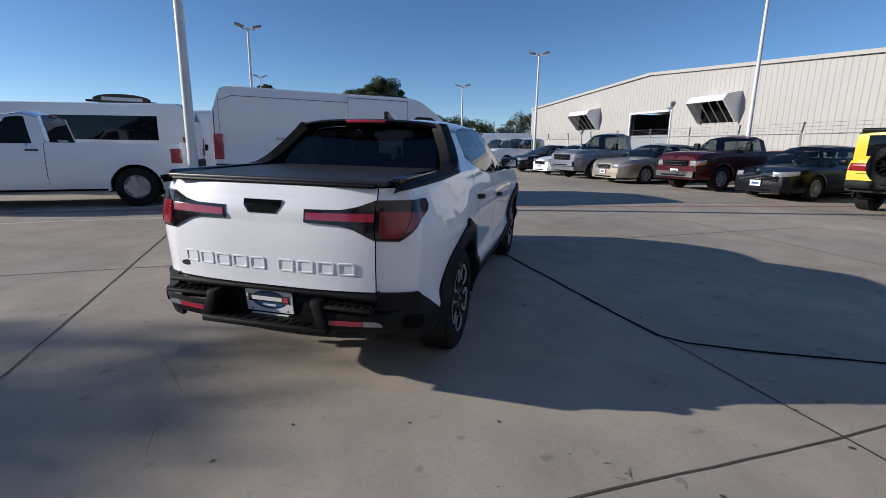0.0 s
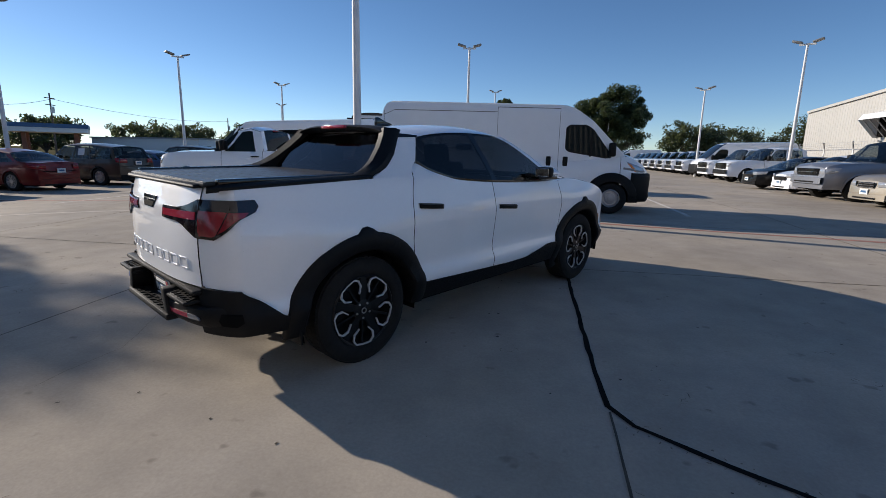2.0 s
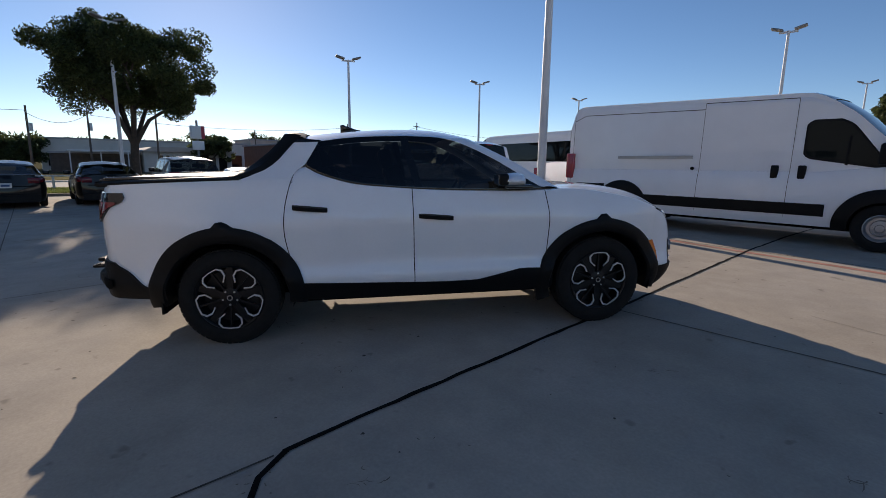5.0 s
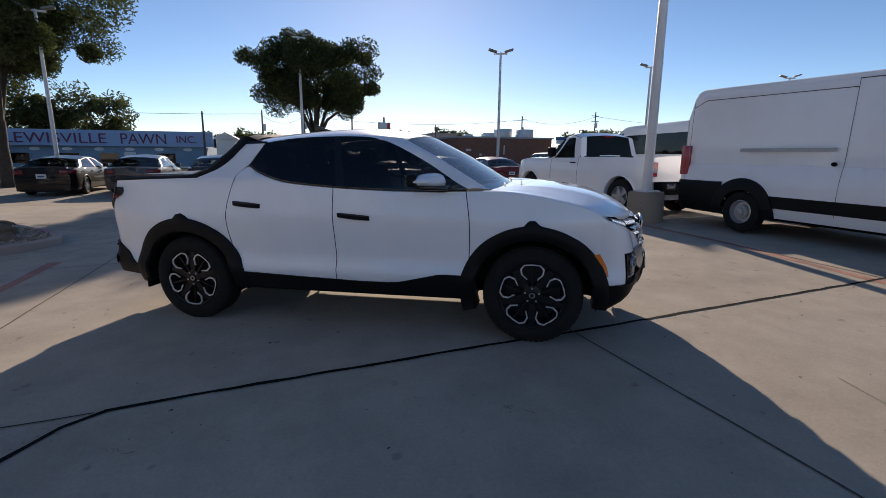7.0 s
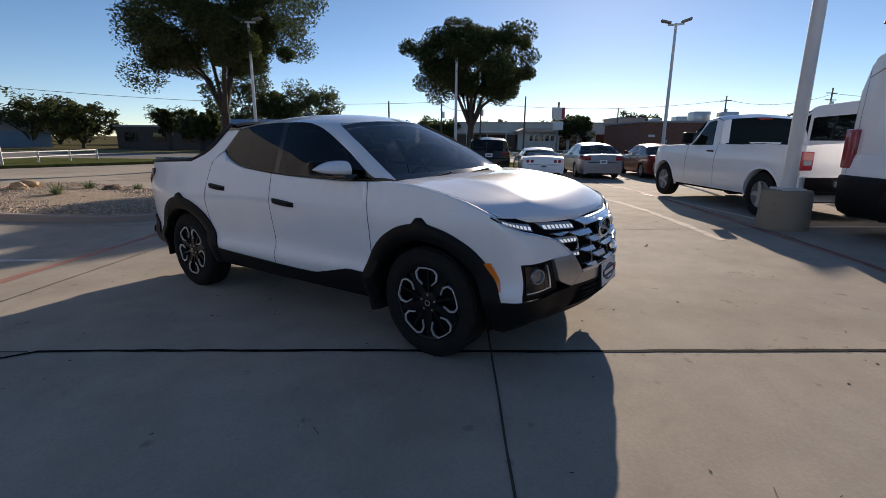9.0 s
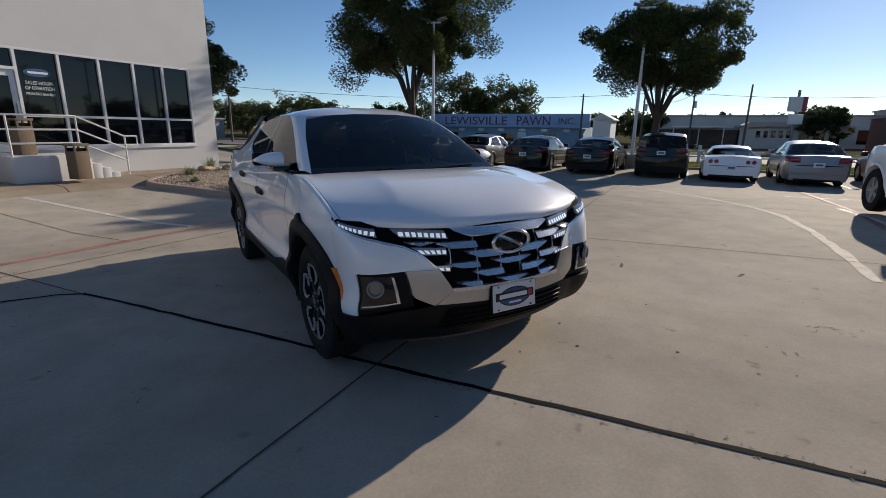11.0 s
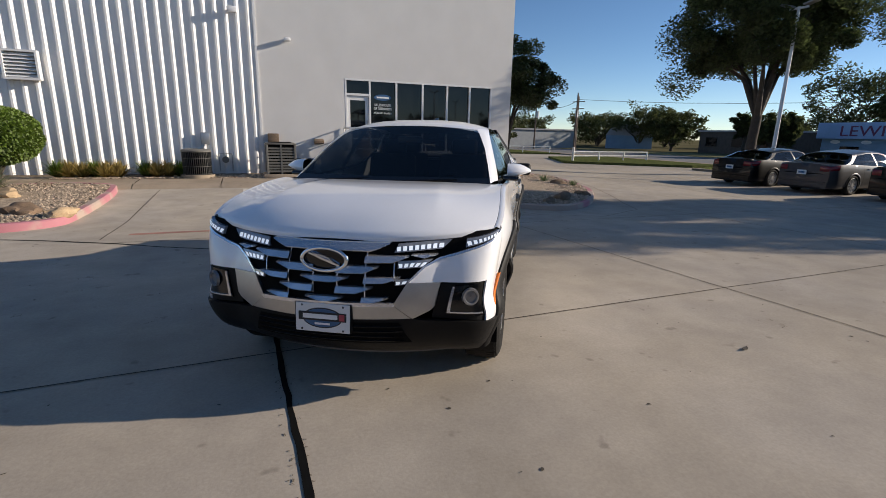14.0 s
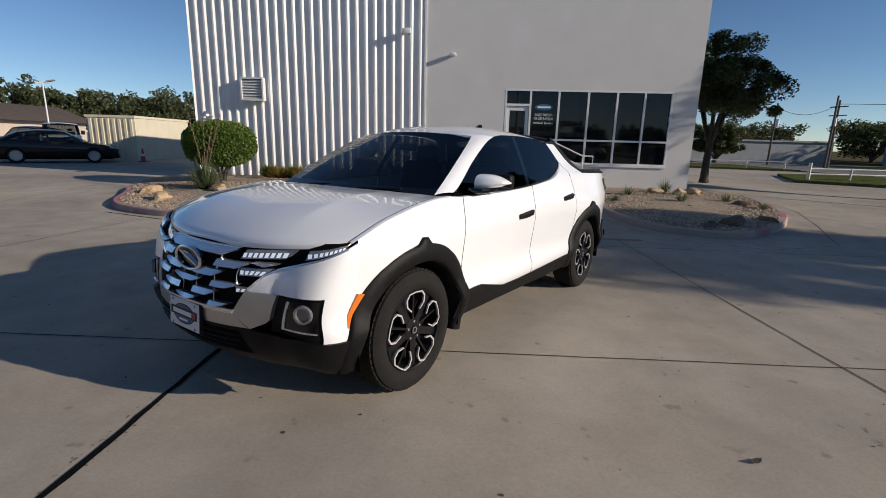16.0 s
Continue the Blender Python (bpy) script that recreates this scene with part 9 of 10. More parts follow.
# wheels: black alloys with machined five-sided outlines
def truck_wheel(m):
    bm = wheel_bm(0.375, 0.245, 0.252)
    tyre = part("wheel", bm, M_TYRE, truck, "black all-terrain tyre", 35)
    tyre.matrix_basis = m
    bm = bmesh.new()
    for k in range(56):
        for y in (-0.07, 0.0, 0.07):
            a = 2 * math.pi * (k + (0.5 if y == 0 else 0)) / 56
            bm_box(bm, (0.365, y * 0.9 - 0.028, -0.0165), (0.3768, y * 0.9 + 0.028, 0.0165), Matrix.Rotation(a, 4, "Y"))
    part("tread", bm, M_TYRE, tyre, smooth=0)
    bm = bmesh.new()
    bm_lathe(bm, [(0.254, 0.105), (0.247, 0.112), (0.238, 0.106), (0.228, 0.06), (0.21, 0.02), (0.06, 0.02), (0.001, 0.02)], 48, "y")
    rim = part("rim", bm, M_WHEELBLACK, tyre, "satin black alloy rim", 40)
    bm = bmesh.new()
    for k in range(5):
        a = 2 * math.pi * k / 5 + math.pi / 2
        # spokes between the five windows
        b_ = a + math.pi / 5
        bm_box(bm, (0.05, 0.060, -0.024), (0.243, 0.092, 0.024), Matrix.Rotation(-b_, 4, "Y"))
        bm_box(bm, (0.05, 0.066, -0.007), (0.240, 0.092, 0.007), Matrix.Rotation(-a, 4, "Y"))
    bm_lathe(bm, [(0.075, 0.06), (0.072, 0.094), (0.045, 0.10), (0.001, 0.10)], 24, "y")
    part("spoke_star", bm, M_WHEELBLACK, rim, smooth=30)
    bm = bmesh.new()
    bm_lathe(bm, [(0.030, 0.10), (0.028, 0.106), (0.001, 0.106)], 20, "y")
    cap = part("hub_cap", bm, M_WHEELBLACK, rim)
    bm = bmesh.new()
    bm_lathe(bm, [(0.022, 0.106), (0.021, 0.1085), (0.015, 0.1085), (0.014, 0.106)], 20, "y", closed=True)
    part("cap_ring", bm, M_SATIN, cap, "silver ring on the cap")
    for k in range(5):
        a = 2 * math.pi * k / 5 + math.pi / 2
        c, s_ = math.cos(a), math.sin(a)
        pts = [(0.128, -0.040), (0.162, -0.078), (0.205, -0.084), (0.236, -0.058), (0.241, 0.0)]
        bm = bmesh.new()
        for half in (1, -1):
            for i, ((r0, t0), (r1, t1)) in enumerate(zip(pts, pts[1:])):
                q = []
                d = Vector((r1 - r0, t1 - t0)).normalized()
                nn = Vector((-d.y, d.x)) * (0.0042, 0.0058, 0.0052, 0.0042)[i]
                r0, t0 = r0 - d.x * 0.003, t0 - d.y * 0.003
                for rr, tt in ((r0 + nn.x, t0 + nn.y), (r1 + nn.x, t1 + nn.y), (r1 - nn.x, t1 - nn.y), (r0 - nn.x, t0 - nn.y)):
                    tt *= half
                    q.append((rr * c - tt * s_, rr * s_ + tt * c))
                bm_prism(bm, q, 0.100 + 0.0006 * i, 0.1120 + 0.0006 * i, "y")
        part("machined_edge", bm, M_MACHINED, rim, "bright machined spoke edge", 0)
        bm = bmesh.new()
        bm_lathe(bm, [(0.009, 0.09), (0.008, 0.103), (0.001, 0.103)], 8, "y", (0.055 * math.cos(a), 0, 0.055 * math.sin(a)))
        part("wheel_nut", bm, M_GALV, rim)
    return tyre


w0 = truck_wheel(pose(1.5025, 0.787, 0.375, 0, 0, 0))
for x, sg, rot in ((1.5025, -1, 0), (-1.5025, 1, 20), (-1.5025, -1, 33)):
    m = pose(x, sg * 0.787, 0.375, 0, 0, 0 if sg > 0 else 180) @ pose(0, 0, 0, 0, rot, 0)
    made = {}
    for o in (w0, *w0.children_recursive):
        c = o.copy()
        scene.collection.objects.link(c)
        c.parent = made.get(o.parent, o.parent)
        made[o] = c
    made[w0].matrix_basis = m

# underside, wheel wells and cabin interior
bm = bmesh.new()
bm_box(bm, (-2.1, -0.68, 0.34), (2.15, 0.70, 0.45))
bm_box(bm, (-0.95, -0.86, 0.31), (0.95, 0.86, 0.46))
bm_box(bm, (-1.0, -0.55, 0.22), (1.0, 0.55, 0.32))
for ax in (1.5025, -1.5025):
    for sg in (-1, 1):
        wheel_well(bm, ax, 0.375, 0.475, sg * 0.90, sg * 0.5)
part("underbody", bm, M_UNDER, truck)
part("bed_floor", boxes([((-2.36, -0.72, 0.70), (-1.2, 0.72, 0.74)), ((-1.22, -0.80, 0.46), (-1.18, 0.80, 1.30))]), M_UNDER, truck)
part("cabin_floor", boxes([((-1.15, -0.80, 0.46), (1.25, 0.80, 0.50)), ((1.0, -0.78, 0.5), (1.25, 0.78, 1.10))]), M_UNDER, truck)
bm = bmesh.new()
bm_prism(bm, [(0.55, 0.80), (1.22, 0.80), (1.20, 1.135), (0.95, 1.155), (0.68, 1.13), (0.56, 1.02)], -0.76, 0.76, "y")
part("dashboard", bevel(bm, 0.03), M_SEAT, truck)
bm = bmesh.new()
rings = []
for k in range(29):
    a = 2 * math.pi * k / 28
    rings.append([(0.46 + 0.06 * math.sin(a) + 0.014 * math.cos(b_), 0.37 + (0.18 + 0.014 * math.sin(b_)) * math.cos(a), 1.02 + (0.17 + 0.014 * math.sin(b_)) * math.sin(a)) for b_ in [2 * math.pi * j / 6 for j in range(7)]])
bm_grid(bm, rings)
part("steering_wheel", bm, M_SEAT, truck)
for x, y in ((-0.05, 0.37), (-0.05, -0.37), (-0.66, 0.37), (-0.66, -0.37)):
    bm = bmesh.new()
    bm_box(bm, (x - 0.05, y - 0.25, 0.50), (x + 0.48, y + 0.25, 0.78))
    bm_box(bm, (-0.07, -0.24, 0), (0.07, 0.24, 0.62), pose(x - 0.02, y, 0.74, 0, -14, 0))
    seat = part("seat", bevel(bm, 0.05, 3), M_SEAT, truck, "black fabric car seat with headrest", 50)
    bm = bmesh.new()
    bm_box(bm, (-0.05, -0.13, 0), (0.05, 0.13, 0.17), pose(x - 0.20, y, 1.33, 0, -10, 0))
    part("headrest", bevel(bm, 0.04, 3), M_SEAT, seat, "", 50)
bm = bmesh.new()
bm_box(bm, (0.52, -0.11, 1.44), (0.55, 0.11, 1.50))
part("inner_mirror", bevel(bm, 0.012), M_GLOSSBLACK, truck)
bm = bmesh.new()
bm_grid(bm, [[(x, s_ * 0.56, soft(ROOF_C, x) - 0.05 - 0.02 * s_ * s_) for s_ in (-1, -0.5, 0, 0.5, 1)] for x in (-0.9, -0.5, 0, 0.3)])
part("headlining", bm, M_SEAT, truck)

# ---- trees, shrubs and poles ----
def tree(x, y, h, cr, seed, base_h, leaves=5200, leaf=0.17, flat=0.72, material=None, trunk_r=0.26, lean=0.0, label="broad live oak with a dense dark green crown"):
    """Tapered trunk, forked limbs and a crown of many small leaf clusters with an uneven outline."""
    rnd = random.Random(seed)
    z0 = gz(x, y)
    r = root("tree", pose(x, y, z0), label, "tree", "trees")
    bm = bmesh.new()
    tips = []
    fork = base_h * 0.72
    bm_tube(bm, [(0, 0, -0.1), (0.03, 0.02, 0.25), (0.02 + lean * 0.3, 0, fork * 0.6), (lean * 0.6, 0.05, fork)], [trunk_r * 1.5, trunk_r * 1.05, trunk_r * 0.9, trunk_r * 0.85], 12)
    cz = base_h + (h - base_h) * 0.5
    nl = 7
    for k in range(nl):
        a = 2 * math.pi * k / nl + rnd.uniform(-0.3, 0.3)
        reach = cr * rnd.uniform(0.35, 0.75)
        zt = base_h + (h - base_h) * rnd.uniform(0.25, 0.8)
        p0 = Vector((lean * 0.6, 0.05, fork - 0.1))
        p3 = Vector((math.cos(a) * reach + lean, math.sin(a) * reach, zt))
        p1 = p0.lerp(p3, 0.35) + Vector((0, 0, (zt - fork) * 0.18))
        p2 = p0.lerp(p3, 0.7) + Vector((rnd.uniform(-.3, .3), rnd.uniform(-.3, .3), 0.2))
        bm_tube(bm, [p0, p1, p2, p3], [trunk_r * 0.62, trunk_r * 0.42, trunk_r * 0.26, trunk_r * 0.1], 8)
        for j in range(4):
            b0 = p1.lerp(p3, rnd.uniform(0.15, 0.9))
            a2 = a + rnd.uniform(-1.3, 1.3)
            b1 = b0 + Vector((math.cos(a2), math.sin(a2), rnd.uniform(0.0, 0.9))) * cr * rnd.uniform(0.25, 0.45)
            bm_tube(bm, [b0, b0.lerp(b1, 0.5) + Vector((0, 0, 0.12)), b1], [trunk_r * 0.2, trunk_r * 0.13, trunk_r * 0.05], 6)
            tips.append(b1)
    part("trunk", bm, M_BARK, r, smooth=60)
    clumps = []
    want = 80
    while len(clumps) < want:
        u = Vector((rnd.uniform(-1, 1), rnd.uniform(-1, 1), rnd.uniform(-1, 1)))
        d = (abs(u.x) ** 2.5 + abs(u.y) ** 2.5 + abs(u.z) ** 2.5) ** 0.4
        if d > 1 or d < 0.42 or u.z < -0.8:
            continue
        wob = 0.84 + 0.50 * noise.noise(u * 1.6 + Vector((seed * 3.3, 0, 0)))
        p = Vector((lean + u.x * cr * wob, u.y * cr * wob, cz + u.z * (h - base_h) * 0.5 * wob))
        clumps.append((p, rnd.uniform(0.20, 0.50) * cr * 0.5))
    clumps += [(t, 0.16 * cr) for t in tips]
    verts, faces = [], []
    per = leaves // len(clumps)
    for p, cr_ in clumps:
        for _ in range(per):
            u = Vector((rnd.gauss(0, 1), rnd.gauss(0, 1), rnd.gauss(0, 1))).normalized() * rnd.uniform(0.15, 1.0) ** 0.6
            q = p + Vector((u.x, u.y, u.z * 0.8)) * cr_ * 1.05
            n1 = Vector((rnd.uniform(-1, 1), rnd.uniform(-1, 1), rnd.uniform(-1, 1))).normalized()
            n2 = n1.orthogonal().normalized()
            s = leaf * rnd.uniform(0.5, 1.25)
            k = len(verts)
            verts += [q - n1 * s, q + n2 * s * 0.42, q + n1 * s, q - n2 * s * 0.42]
            faces.append((k, k + 1, k + 2, k + 3))
    me = bpy.data.meshes.new("crown")
    me.from_pydata([tuple(v) for v in verts], [], faces)
    me.materials.append(material or M_LEAF)
    c = new("crown", me)
    c.parent = r
    return r


tree(-20.4, -7.6, 10.6, 4.8, 11, 4.0, 120000, 0.088, trunk_r=0.25)
tree(-22.3, 5.8, 8.05, 3.45, 12, 3.2, 85000, 0.078, trunk_r=0.20)
tree(-9.9, -13.6, 6.4, 2.6, 13, 2.4, 56000, 0.080, trunk_r=0.17)
tree(9.8, 62.0, 9.1, 4.7, 14, 2.3, 60000, 0.17, trunk_r=0.34)
# lower trees and bushes further off: (x, y, height, crown radius, base)
for i, (x, y, h, c, b) in enumerate([
        (-44, -22.6, 4.4, 2.2, 1.0), (-47, -28.0, 4.7, 1.3, 1.8), (-66, -28.5, 11.6, 6.4, 1.6), (-68, -18.6, 10.0, 5.4, 1.8), (-67, -23.4, 8.4, 3.4, 1.4), (-52, -42.5, 6.2, 4.3, 0.8), (-58, -65.5, 6.4, 5.4, 0.8), (-30, -58, 5.0, 4.0, 1.0),
        (-72, 60, 6.0, 5, 1.2), (-75, 95, 7.0, 6, 1.2), (-62, 100, 7.5, 6, 1.2), (-48, 110, 6.5, 5, 1.2), (-85, 36, 6.5, 4, 1.5), (-20, 130, 8, 6, 1.5),
        (24, 78, 6.5, 5, 1.2), (34, 92, 7, 6, 1.2), (45, 88, 8, 6, 1.5), (18, 110, 8, 6, 1.5), (-64, 20, 5, 3, 1.5), (-76, 0.5, 4.9, 4.2, 0.6), (-78, -6.0, 4.6, 3.6, 0.6), (-88, 9.0, 5.0, 4.4, 0.6), (-96, 17.0, 5.0, 5.0, 0.6), (-98, 27.0, 5.4, 5.0, 0.6),
        (60, -40, 8, 6, 1.0), (48, -62, 8, 6, 1.0), (36, -64, 7.5, 6, 1.0), (28, -58, 7, 5, 1.0), (72, -24, 9, 6, 1.0), (20, -70, 8, 6, 1.0), (-55, -52, 7, 5, 1.0), (-15, -75, 7, 5, 1.0), (-28, -80, 7, 5, 1.0), (-26, -46, 4.2, 2.6, 0.8), (61, -51, 8.2, 5.5, 0.8), (57, -55, 7.4, 5, 0.8), (53, -58, 7.0, 5, 0.8), (49.5, -61, 6.6, 5, 0.8), (46, -64, 7.2, 5, 0.8), (65, -47, 8.0, 5, 0.8), (0, 128, 7, 6, 1.0), (12, 124, 8, 6, 1.0), (-9, 132, 7, 6, 1.0), (-3, 71, 9.4, 2.2, 3.4), (-80, 64, 6.2, 5, 0.6), (-70, 77, 6.6, 5.5, 0.6), (-57, 90, 6.8, 5.5, 0.6), (-40, 104, 6.6, 5.5, 0.6), (-31, 112, 7.0, 5.5, 0.6), (-75, -66, 7.0, 6, 0.5), (-66, -76, 7.0, 6, 0.5), (-50, -80, 6.5, 6, 0.5), (-40, -72, 6.0, 5, 0.5), (-88, -52, 7.0, 6, 0.5), (-95, -38, 7.0, 6, 0.5)]):
    tree(x, y, h, c, 30 + i, b, 6500, 0.27, material=M_LEAF2, trunk_r=0.22, label="far green tree with a rounded uneven crown")


def shrub(x, y, z, rx, rz, seed, count):
    rnd = random.Random(seed)
    r = root("clipped_bush", pose(x, y, z), "round clipped bright green boxwood on a short trunk", "bush")
    bm = bmesh.new()
    for k in range(5):
        a = k * 1.3
        bm_tube(bm, [(math.cos(a) * 0.05, math.sin(a) * 0.05, 0), (math.cos(a) * 0.12, math.sin(a) * 0.12, 0.25), (math.cos(a) * 0.4, math.sin(a) * 0.35, 0.7)], [0.05, 0.04, 0.02], 7)
    part("trunk", bm, M_BARK, r, smooth=60)
    verts, faces = [], []
    for _ in range(count):
        u = Vector((rnd.gauss(0, 1), rnd.gauss(0, 1), rnd.gauss(0, 1))).normalized()
        k = 1 - abs(rnd.gauss(0, 0.07)) + 0.05 * noise.noise(u * 3)
        sq = (abs(u.x) ** 3 + abs(u.y) ** 3 + abs(u.z) ** 3) ** (-1 / 3)
        q = Vector((u.x * rx * k, u.y * rx * 0.95 * k, u.z * rz * k)) * (0.55 + 0.45 * sq) + Vector((0, 0, 0.42 + rz))
        n1 = (u + Vector((rnd.uniform(-1, 1), rnd.uniform(-1, 1), rnd.uniform(-1, 1)))).normalized()
        n2 = n1.orthogonal().normalized()
        s = rnd.uniform(0.02, 0.045)
        i = len(verts)
        verts += [q - n1 * s, q + n2 * s * 0.6, q + n1 * s, q - n2 * s * 0.6]
        faces.append((i, i + 1, i + 2, i + 3))
    me = bpy.data.meshes.new("foliage")
    me.from_pydata([tuple(v) for v in verts], [], faces)
    me.materials.append(M_BOXLEAF)
    f = new("foliage", me)
    f.parent = r
    bm = bmesh.new()
    bmesh.ops.create_icosphere(bm, subdivisions=3, radius=1)
    for v in bm.verts:
        sq = (abs(v.co.x) ** 3 + abs(v.co.y) ** 3 + abs(v.co.z) ** 3) ** (-1 / 3)
        v.co = Vector((v.co.x * rx, v.co.y * rx * 0.95, v.co.z * rz)) * (0.55 + 0.45 * sq) * 0.86 + Vector((0, 0, 0.42 + rz))
    part("inner_foliage", bm, M_LEAFCORE, r)


# darker green for the bush core: shade between the leaves put into its colour
M_LEAFCORE = mat("shaded_foliage", (0.025, 0.05, 0.01), 0.9, vary=0.4, scale=20)
shrub(8.25, -4.45, 0.33, 0.98, 0.66, 8, 17000)


M_STALK = mat("dry_flower_stalk", (0.17, 0.11, 0.07), 0.9, vary=0.3)


def tuft(name, x, y, z, n, ln, seed, material, label, spikes=0, width=0.012):
    rnd = random.Random(seed)
    verts, faces = [], []
    for i in range(n):
        a, e = rnd.uniform(0, 2 * math.pi), rnd.uniform(0.35, 1.45)
        L = ln * rnd.uniform(0.6, 1.1)
        d = Vector((math.cos(a) * math.cos(e), math.sin(a) * math.cos(e), math.sin(e)))
        sd = Vector((-math.sin(a), math.cos(a), 0)) * width
        b0 = Vector((math.cos(a), math.sin(a), 0)) * rnd.uniform(0, 0.06)
        k = len(verts)
        drop = Vector((0, 0, -0.14 * L))
        verts += [b0 - sd, b0 + sd, b0 + d * L * 0.55 + sd * 0.8, b0 + d * L * 0.55 - sd * 0.8, b0 + d * L + drop]
        faces += [(k, k + 1, k + 2, k + 3), (k + 3, k + 2, k + 4)]
    me = bpy.data.meshes.new(name)
    me.from_pydata([tuple(v) for v in verts], [], faces)
    me.materials.append(material)
    ob = tagged(new(name, me), label, "plant", "bed plants")
    ob.matrix_basis = pose(x, y, z)
    for i in range(spikes):
        bm = bmesh.new()
        a = rnd.uniform(0, 6.3)
        rx = rnd.uniform(0.25, 0.8)
        pts = [(0, 0, 0.1), (math.cos(a) * rx * 0.3, math.sin(a) * rx * 0.3, 0.8), (math.cos(a) * rx, math.sin(a) * rx, 1.6 + rnd.uniform(0, 0.4))]
        bm_tube(bm, pts, [0.012, 0.009, 0.004], 5)
        for j in range(14):
            t = 0.5 + j / 28
            p = Vector(pts[1]).lerp(Vector(pts[2]), (t - 0.5) * 2)
            bm_box(bm, (-0.012, -0.012, -0.02), (0.012, 0.012, 0.02), Matrix.Translation(p + Vector((rnd.uniform(-.02, .02), rnd.uniform(-.02, .02), 0))))
        part("flower_stalk", bm, M_STALK, ob)
    return ob


tuft("red_yucca", 7.9, -2.9, gz(7.9, -2.9) + 0.12, 420, 1.0, 3, M_YUCCA, "spiky grey-green yucca with dry flower stalks", 4)
for i, (x, y, l) in enumerate([(-4.7, -3.6, 0.42), (-3.6, -4.6, 0.34), (-6.0, -3.9, 0.3), (-5.0, -5.6, 0.55), (-2.9, -3.4, 0.22), (-6.4, -2.9, 0.24)]):
    tuft("bed_tuft", x, y, gz(x, y) + 0.12, 120, l, 40 + i, M_YUCCA, "small spiky green plant in the gravel", 0, 0.008)
for i in range(13):
    x = 3.9 + 0.27 * i + (0.4 if i > 6 else 0)
    if 4.6 > x > 3.5:
        continue
    tuft("hedge_tuft", x, -5.95 + 0.05 * (i % 3), 0.34, 260, 0.56, 60 + i, M_YELLOWGRASS if i % 3 else M_BOXLEAF, "low yellow-green clump of border plant at the wall foot", 0, 0.016)

# white pipe fences on the lawns
def pipe_fence(pts, label):
    r = root("pipe_fence", pose(0, 0, 0), label, "fence", "pipe fences")
    for (x0, y0), (x1, y1) in zip(pts, pts[1:]):
        n = max(1, round(math.hypot(x1 - x0, y1 - y0) / 2.6))
        for k in range(n + 1):
            x, y = x0 + (x1 - x0) * k / n, y0 + (y1 - y0) * k / n
            big = k == 0
            bm = bmesh.new()
            bm_tube(bm, [(x, y, -0.2), (x, y, 1.0 if big else 0.72)], 0.085 if big else 0.055, 8)
            part("post", bm, M_WHITEPIPE, r)
        for z in (0.68, 0.40):
            bm = bmesh.new()
            bm_tube(bm, [(x0, y0, z), (x1, y1, z)], 0.04, 6)
            part("rail", bm, M_WHITEPIPE, r)


pipe_fence([(-17.6, -18.2), (-24.5, -18.6)], "low white two-rail pipe fence on the lawn corner")
pipe_fence([(-14.0, -34.2), (-24.5, -31.4)], "low white two-rail pipe fence by the driveway")
pipe_fence([(-25.0, -10.5), (-25.0, 8), (-25.0, 26), (-25.0, 44)], "low white pipe fence along the pavement")


def utility_pole(x, y, h, arms, rz=0):
    r = root("utility_pole", pose(x, y, gz(x, y), 0, 0, rz), "weathered wooden utility pole with crossarms", "utility pole", "utility poles")
    bm = bmesh.new()
    bm_tube(bm, [(0, 0, -0.2), (0.04, 0, h)], [0.125, 0.08], 8)
    part("pole", bm, M_WOODPOLE, r)
    for k in range(arms):
        part("crossarm", boxes([((-0.04, -0.8, h - 0.65 - 0.8 * k), (0.04, 0.8, h - 0.55 - 0.8 * k))]), M_WOODPOLE, r)
    if arms:
        bm = bmesh.new()
        bm_tube(bm, [(0.25, 0, h - 2.4), (0.25, 0, h - 1.6)], 0.18, 10)
        part("transformer", bm, M_GALV, r)


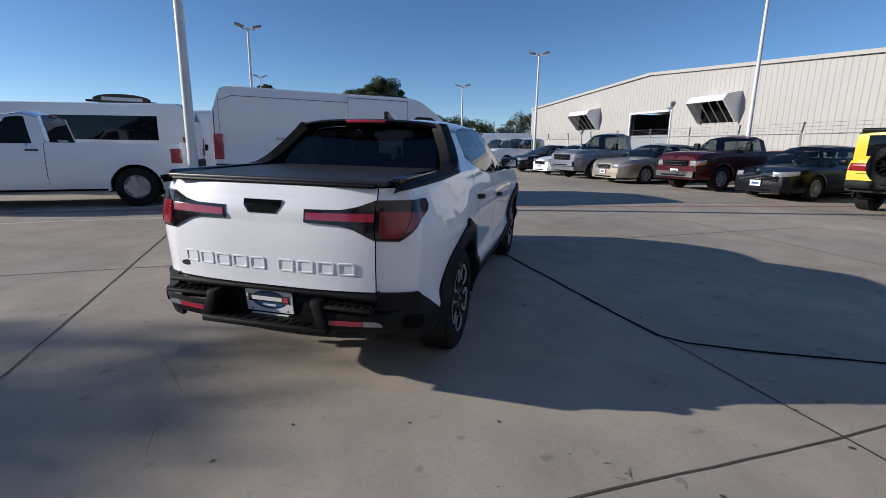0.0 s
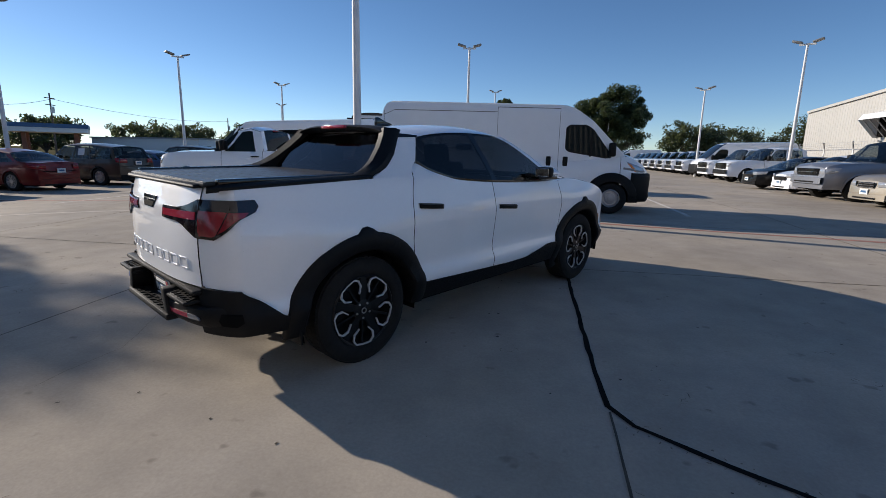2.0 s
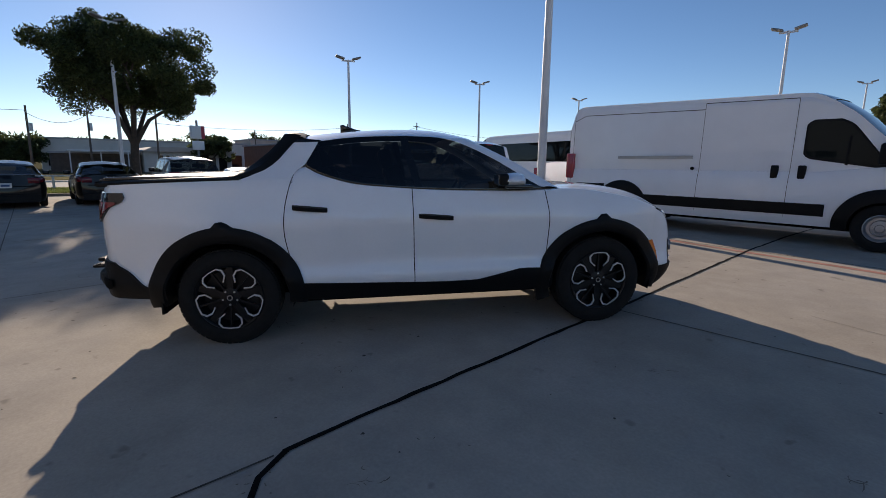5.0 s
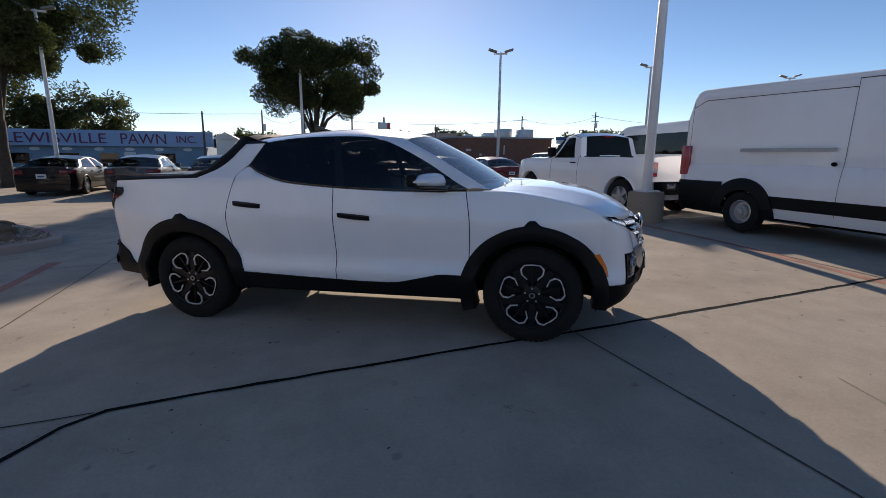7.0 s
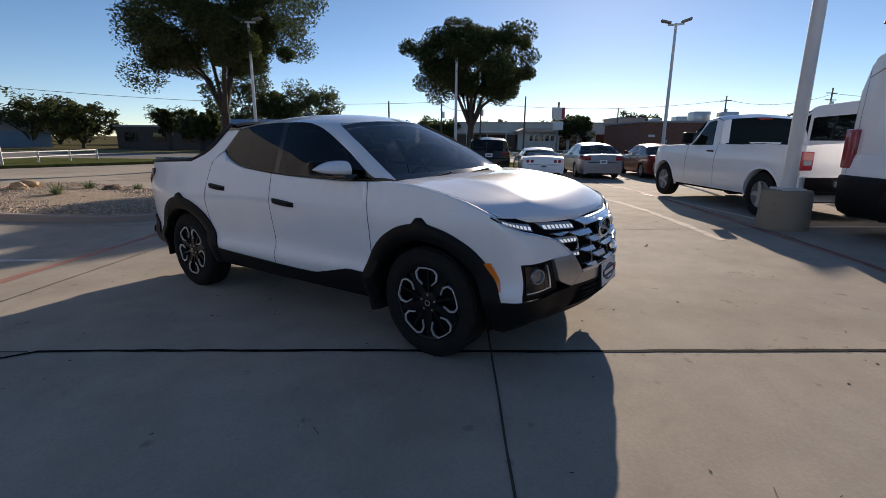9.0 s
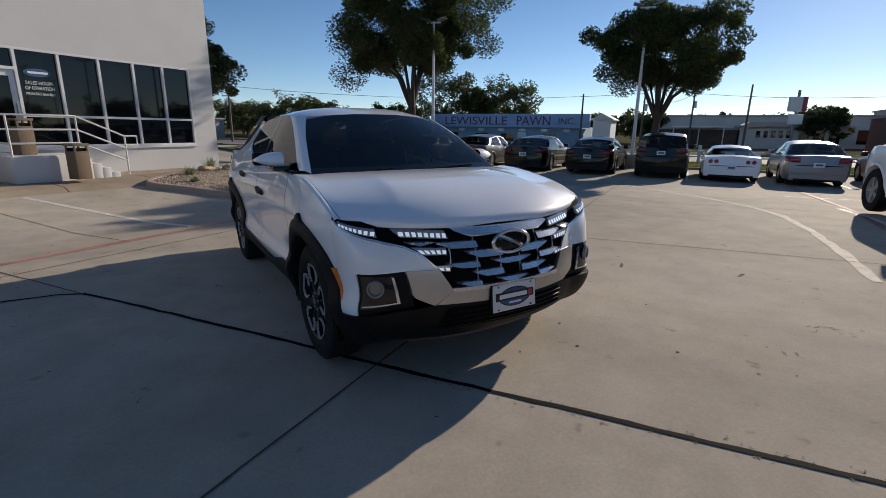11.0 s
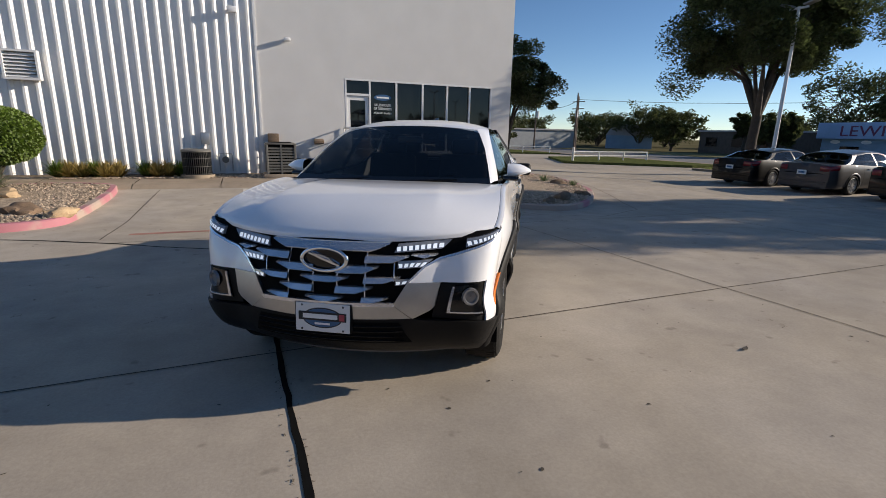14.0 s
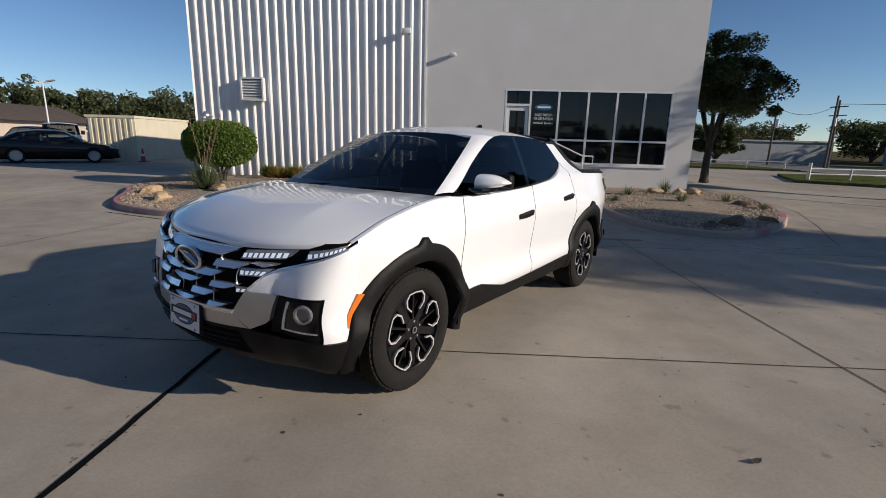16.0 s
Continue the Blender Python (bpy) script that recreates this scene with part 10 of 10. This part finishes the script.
for x, y, h, a in [(-31.9, -37.6, 6.6, 0), (-33.5, -39.5, 6.4, 2), (-30.5, -44, 6.4, 1), (-48.7, -3.4, 5.6, 0), (-56, 2, 6.5, 2), (-60, 7, 7.0, 1), (-52, 12, 6.4, 0), (-64.2, 26.2, 5.9, 0), (-60, 38.5, 7.2, 1), (-58, 50, 8, 2), (-62, 90, 8, 2)]:
    utility_pole(x, y, h, a, (x * 37) % 180)
wires = root("power_lines", pose(0, 0, 0), "thin black overhead power lines", "power lines")
for a, b in [((-33.5, -39.5, 6.0), (-30.5, -44, 6.0)), ((-33.5, -39.5, 6.0), (-56, 2, 6.0)), ((-56, 2, 5.8), (-60, 7, 6.2)), ((-60, 7, 6.2), (-60, 38.5, 6.6)), ((-60, 38.5, 6.7), (-58, 50, 7.2)), ((-58, 50, 7.3), (-62, 90, 7.3))]:
    bm = bmesh.new()
    pa, pb = Vector(a), Vector(b)
    bm_tube(bm, [pa.lerp(pb, k / 8) - Vector((0, 0, 0.9 * (1 - (k / 4 - 1) ** 2))) for k in range(9)], 0.02, 4)
    part("cable", bm, M_WIRE, wires)


def lawn_blades(x0, x1, y0, y1, count, seed):
    """Short upright grass blades as one mesh."""
    rnd = random.Random(seed)
    verts, faces = [], []
    for _ in range(count):
        x, y = rnd.uniform(x0, x1), rnd.uniform(y0, y1)
        z = gz(x, y) + 0.095
        a, h, w = rnd.uniform(0, 6.3), rnd.uniform(0.05, 0.12), rnd.uniform(0.006, 0.014)
        dx, dy = math.cos(a), math.sin(a)
        k = len(verts)
        verts += [(x - dx * w, y - dy * w, z), (x + dx * w, y + dy * w, z), (x + dy * h * 0.5, y - dx * h * 0.5, z + h)]
        faces.append((k, k + 1, k + 2))
    me = bpy.data.meshes.new("grass")
    me.from_pydata(verts, [], faces)
    me.materials.append(M_BLADE)
    tagged(new("grass", me), "short green grass blades on the lawn strip", "grass", kind="stuff")


lawn_blades(-25.4, -21.05, -10.9, 30.0, 110000, 71)

# ---- small things ----
M_CONE = mat("orange_red_plastic", (0.50, 0.06, 0.03), 0.5, vary=0.1)
cone = root("traffic_cone", pose(17.6, -14.2, gz(17.6, -14.2)), "small orange-red traffic cone by the container", "cone")
bm = bmesh.new()
bm_lathe(bm, [(0.14, 0.03), (0.12, 0.06), (0.03, 0.68), (0.02, 0.70), (0.001, 0.70)], 20, "z")
part("cone_body", bm, M_CONE, cone, smooth=50)
part("base_plate", bevel(boxes([((-0.18, -0.18, 0.0), (0.18, 0.18, 0.03))]), 0.01), M_BLACKPL, cone)
bm = bmesh.new()
bm_lathe(bm, [(0.088, 0.30), (0.073, 0.42)], 20, "z")
part("reflective_band", bm, M_PAPER, cone)
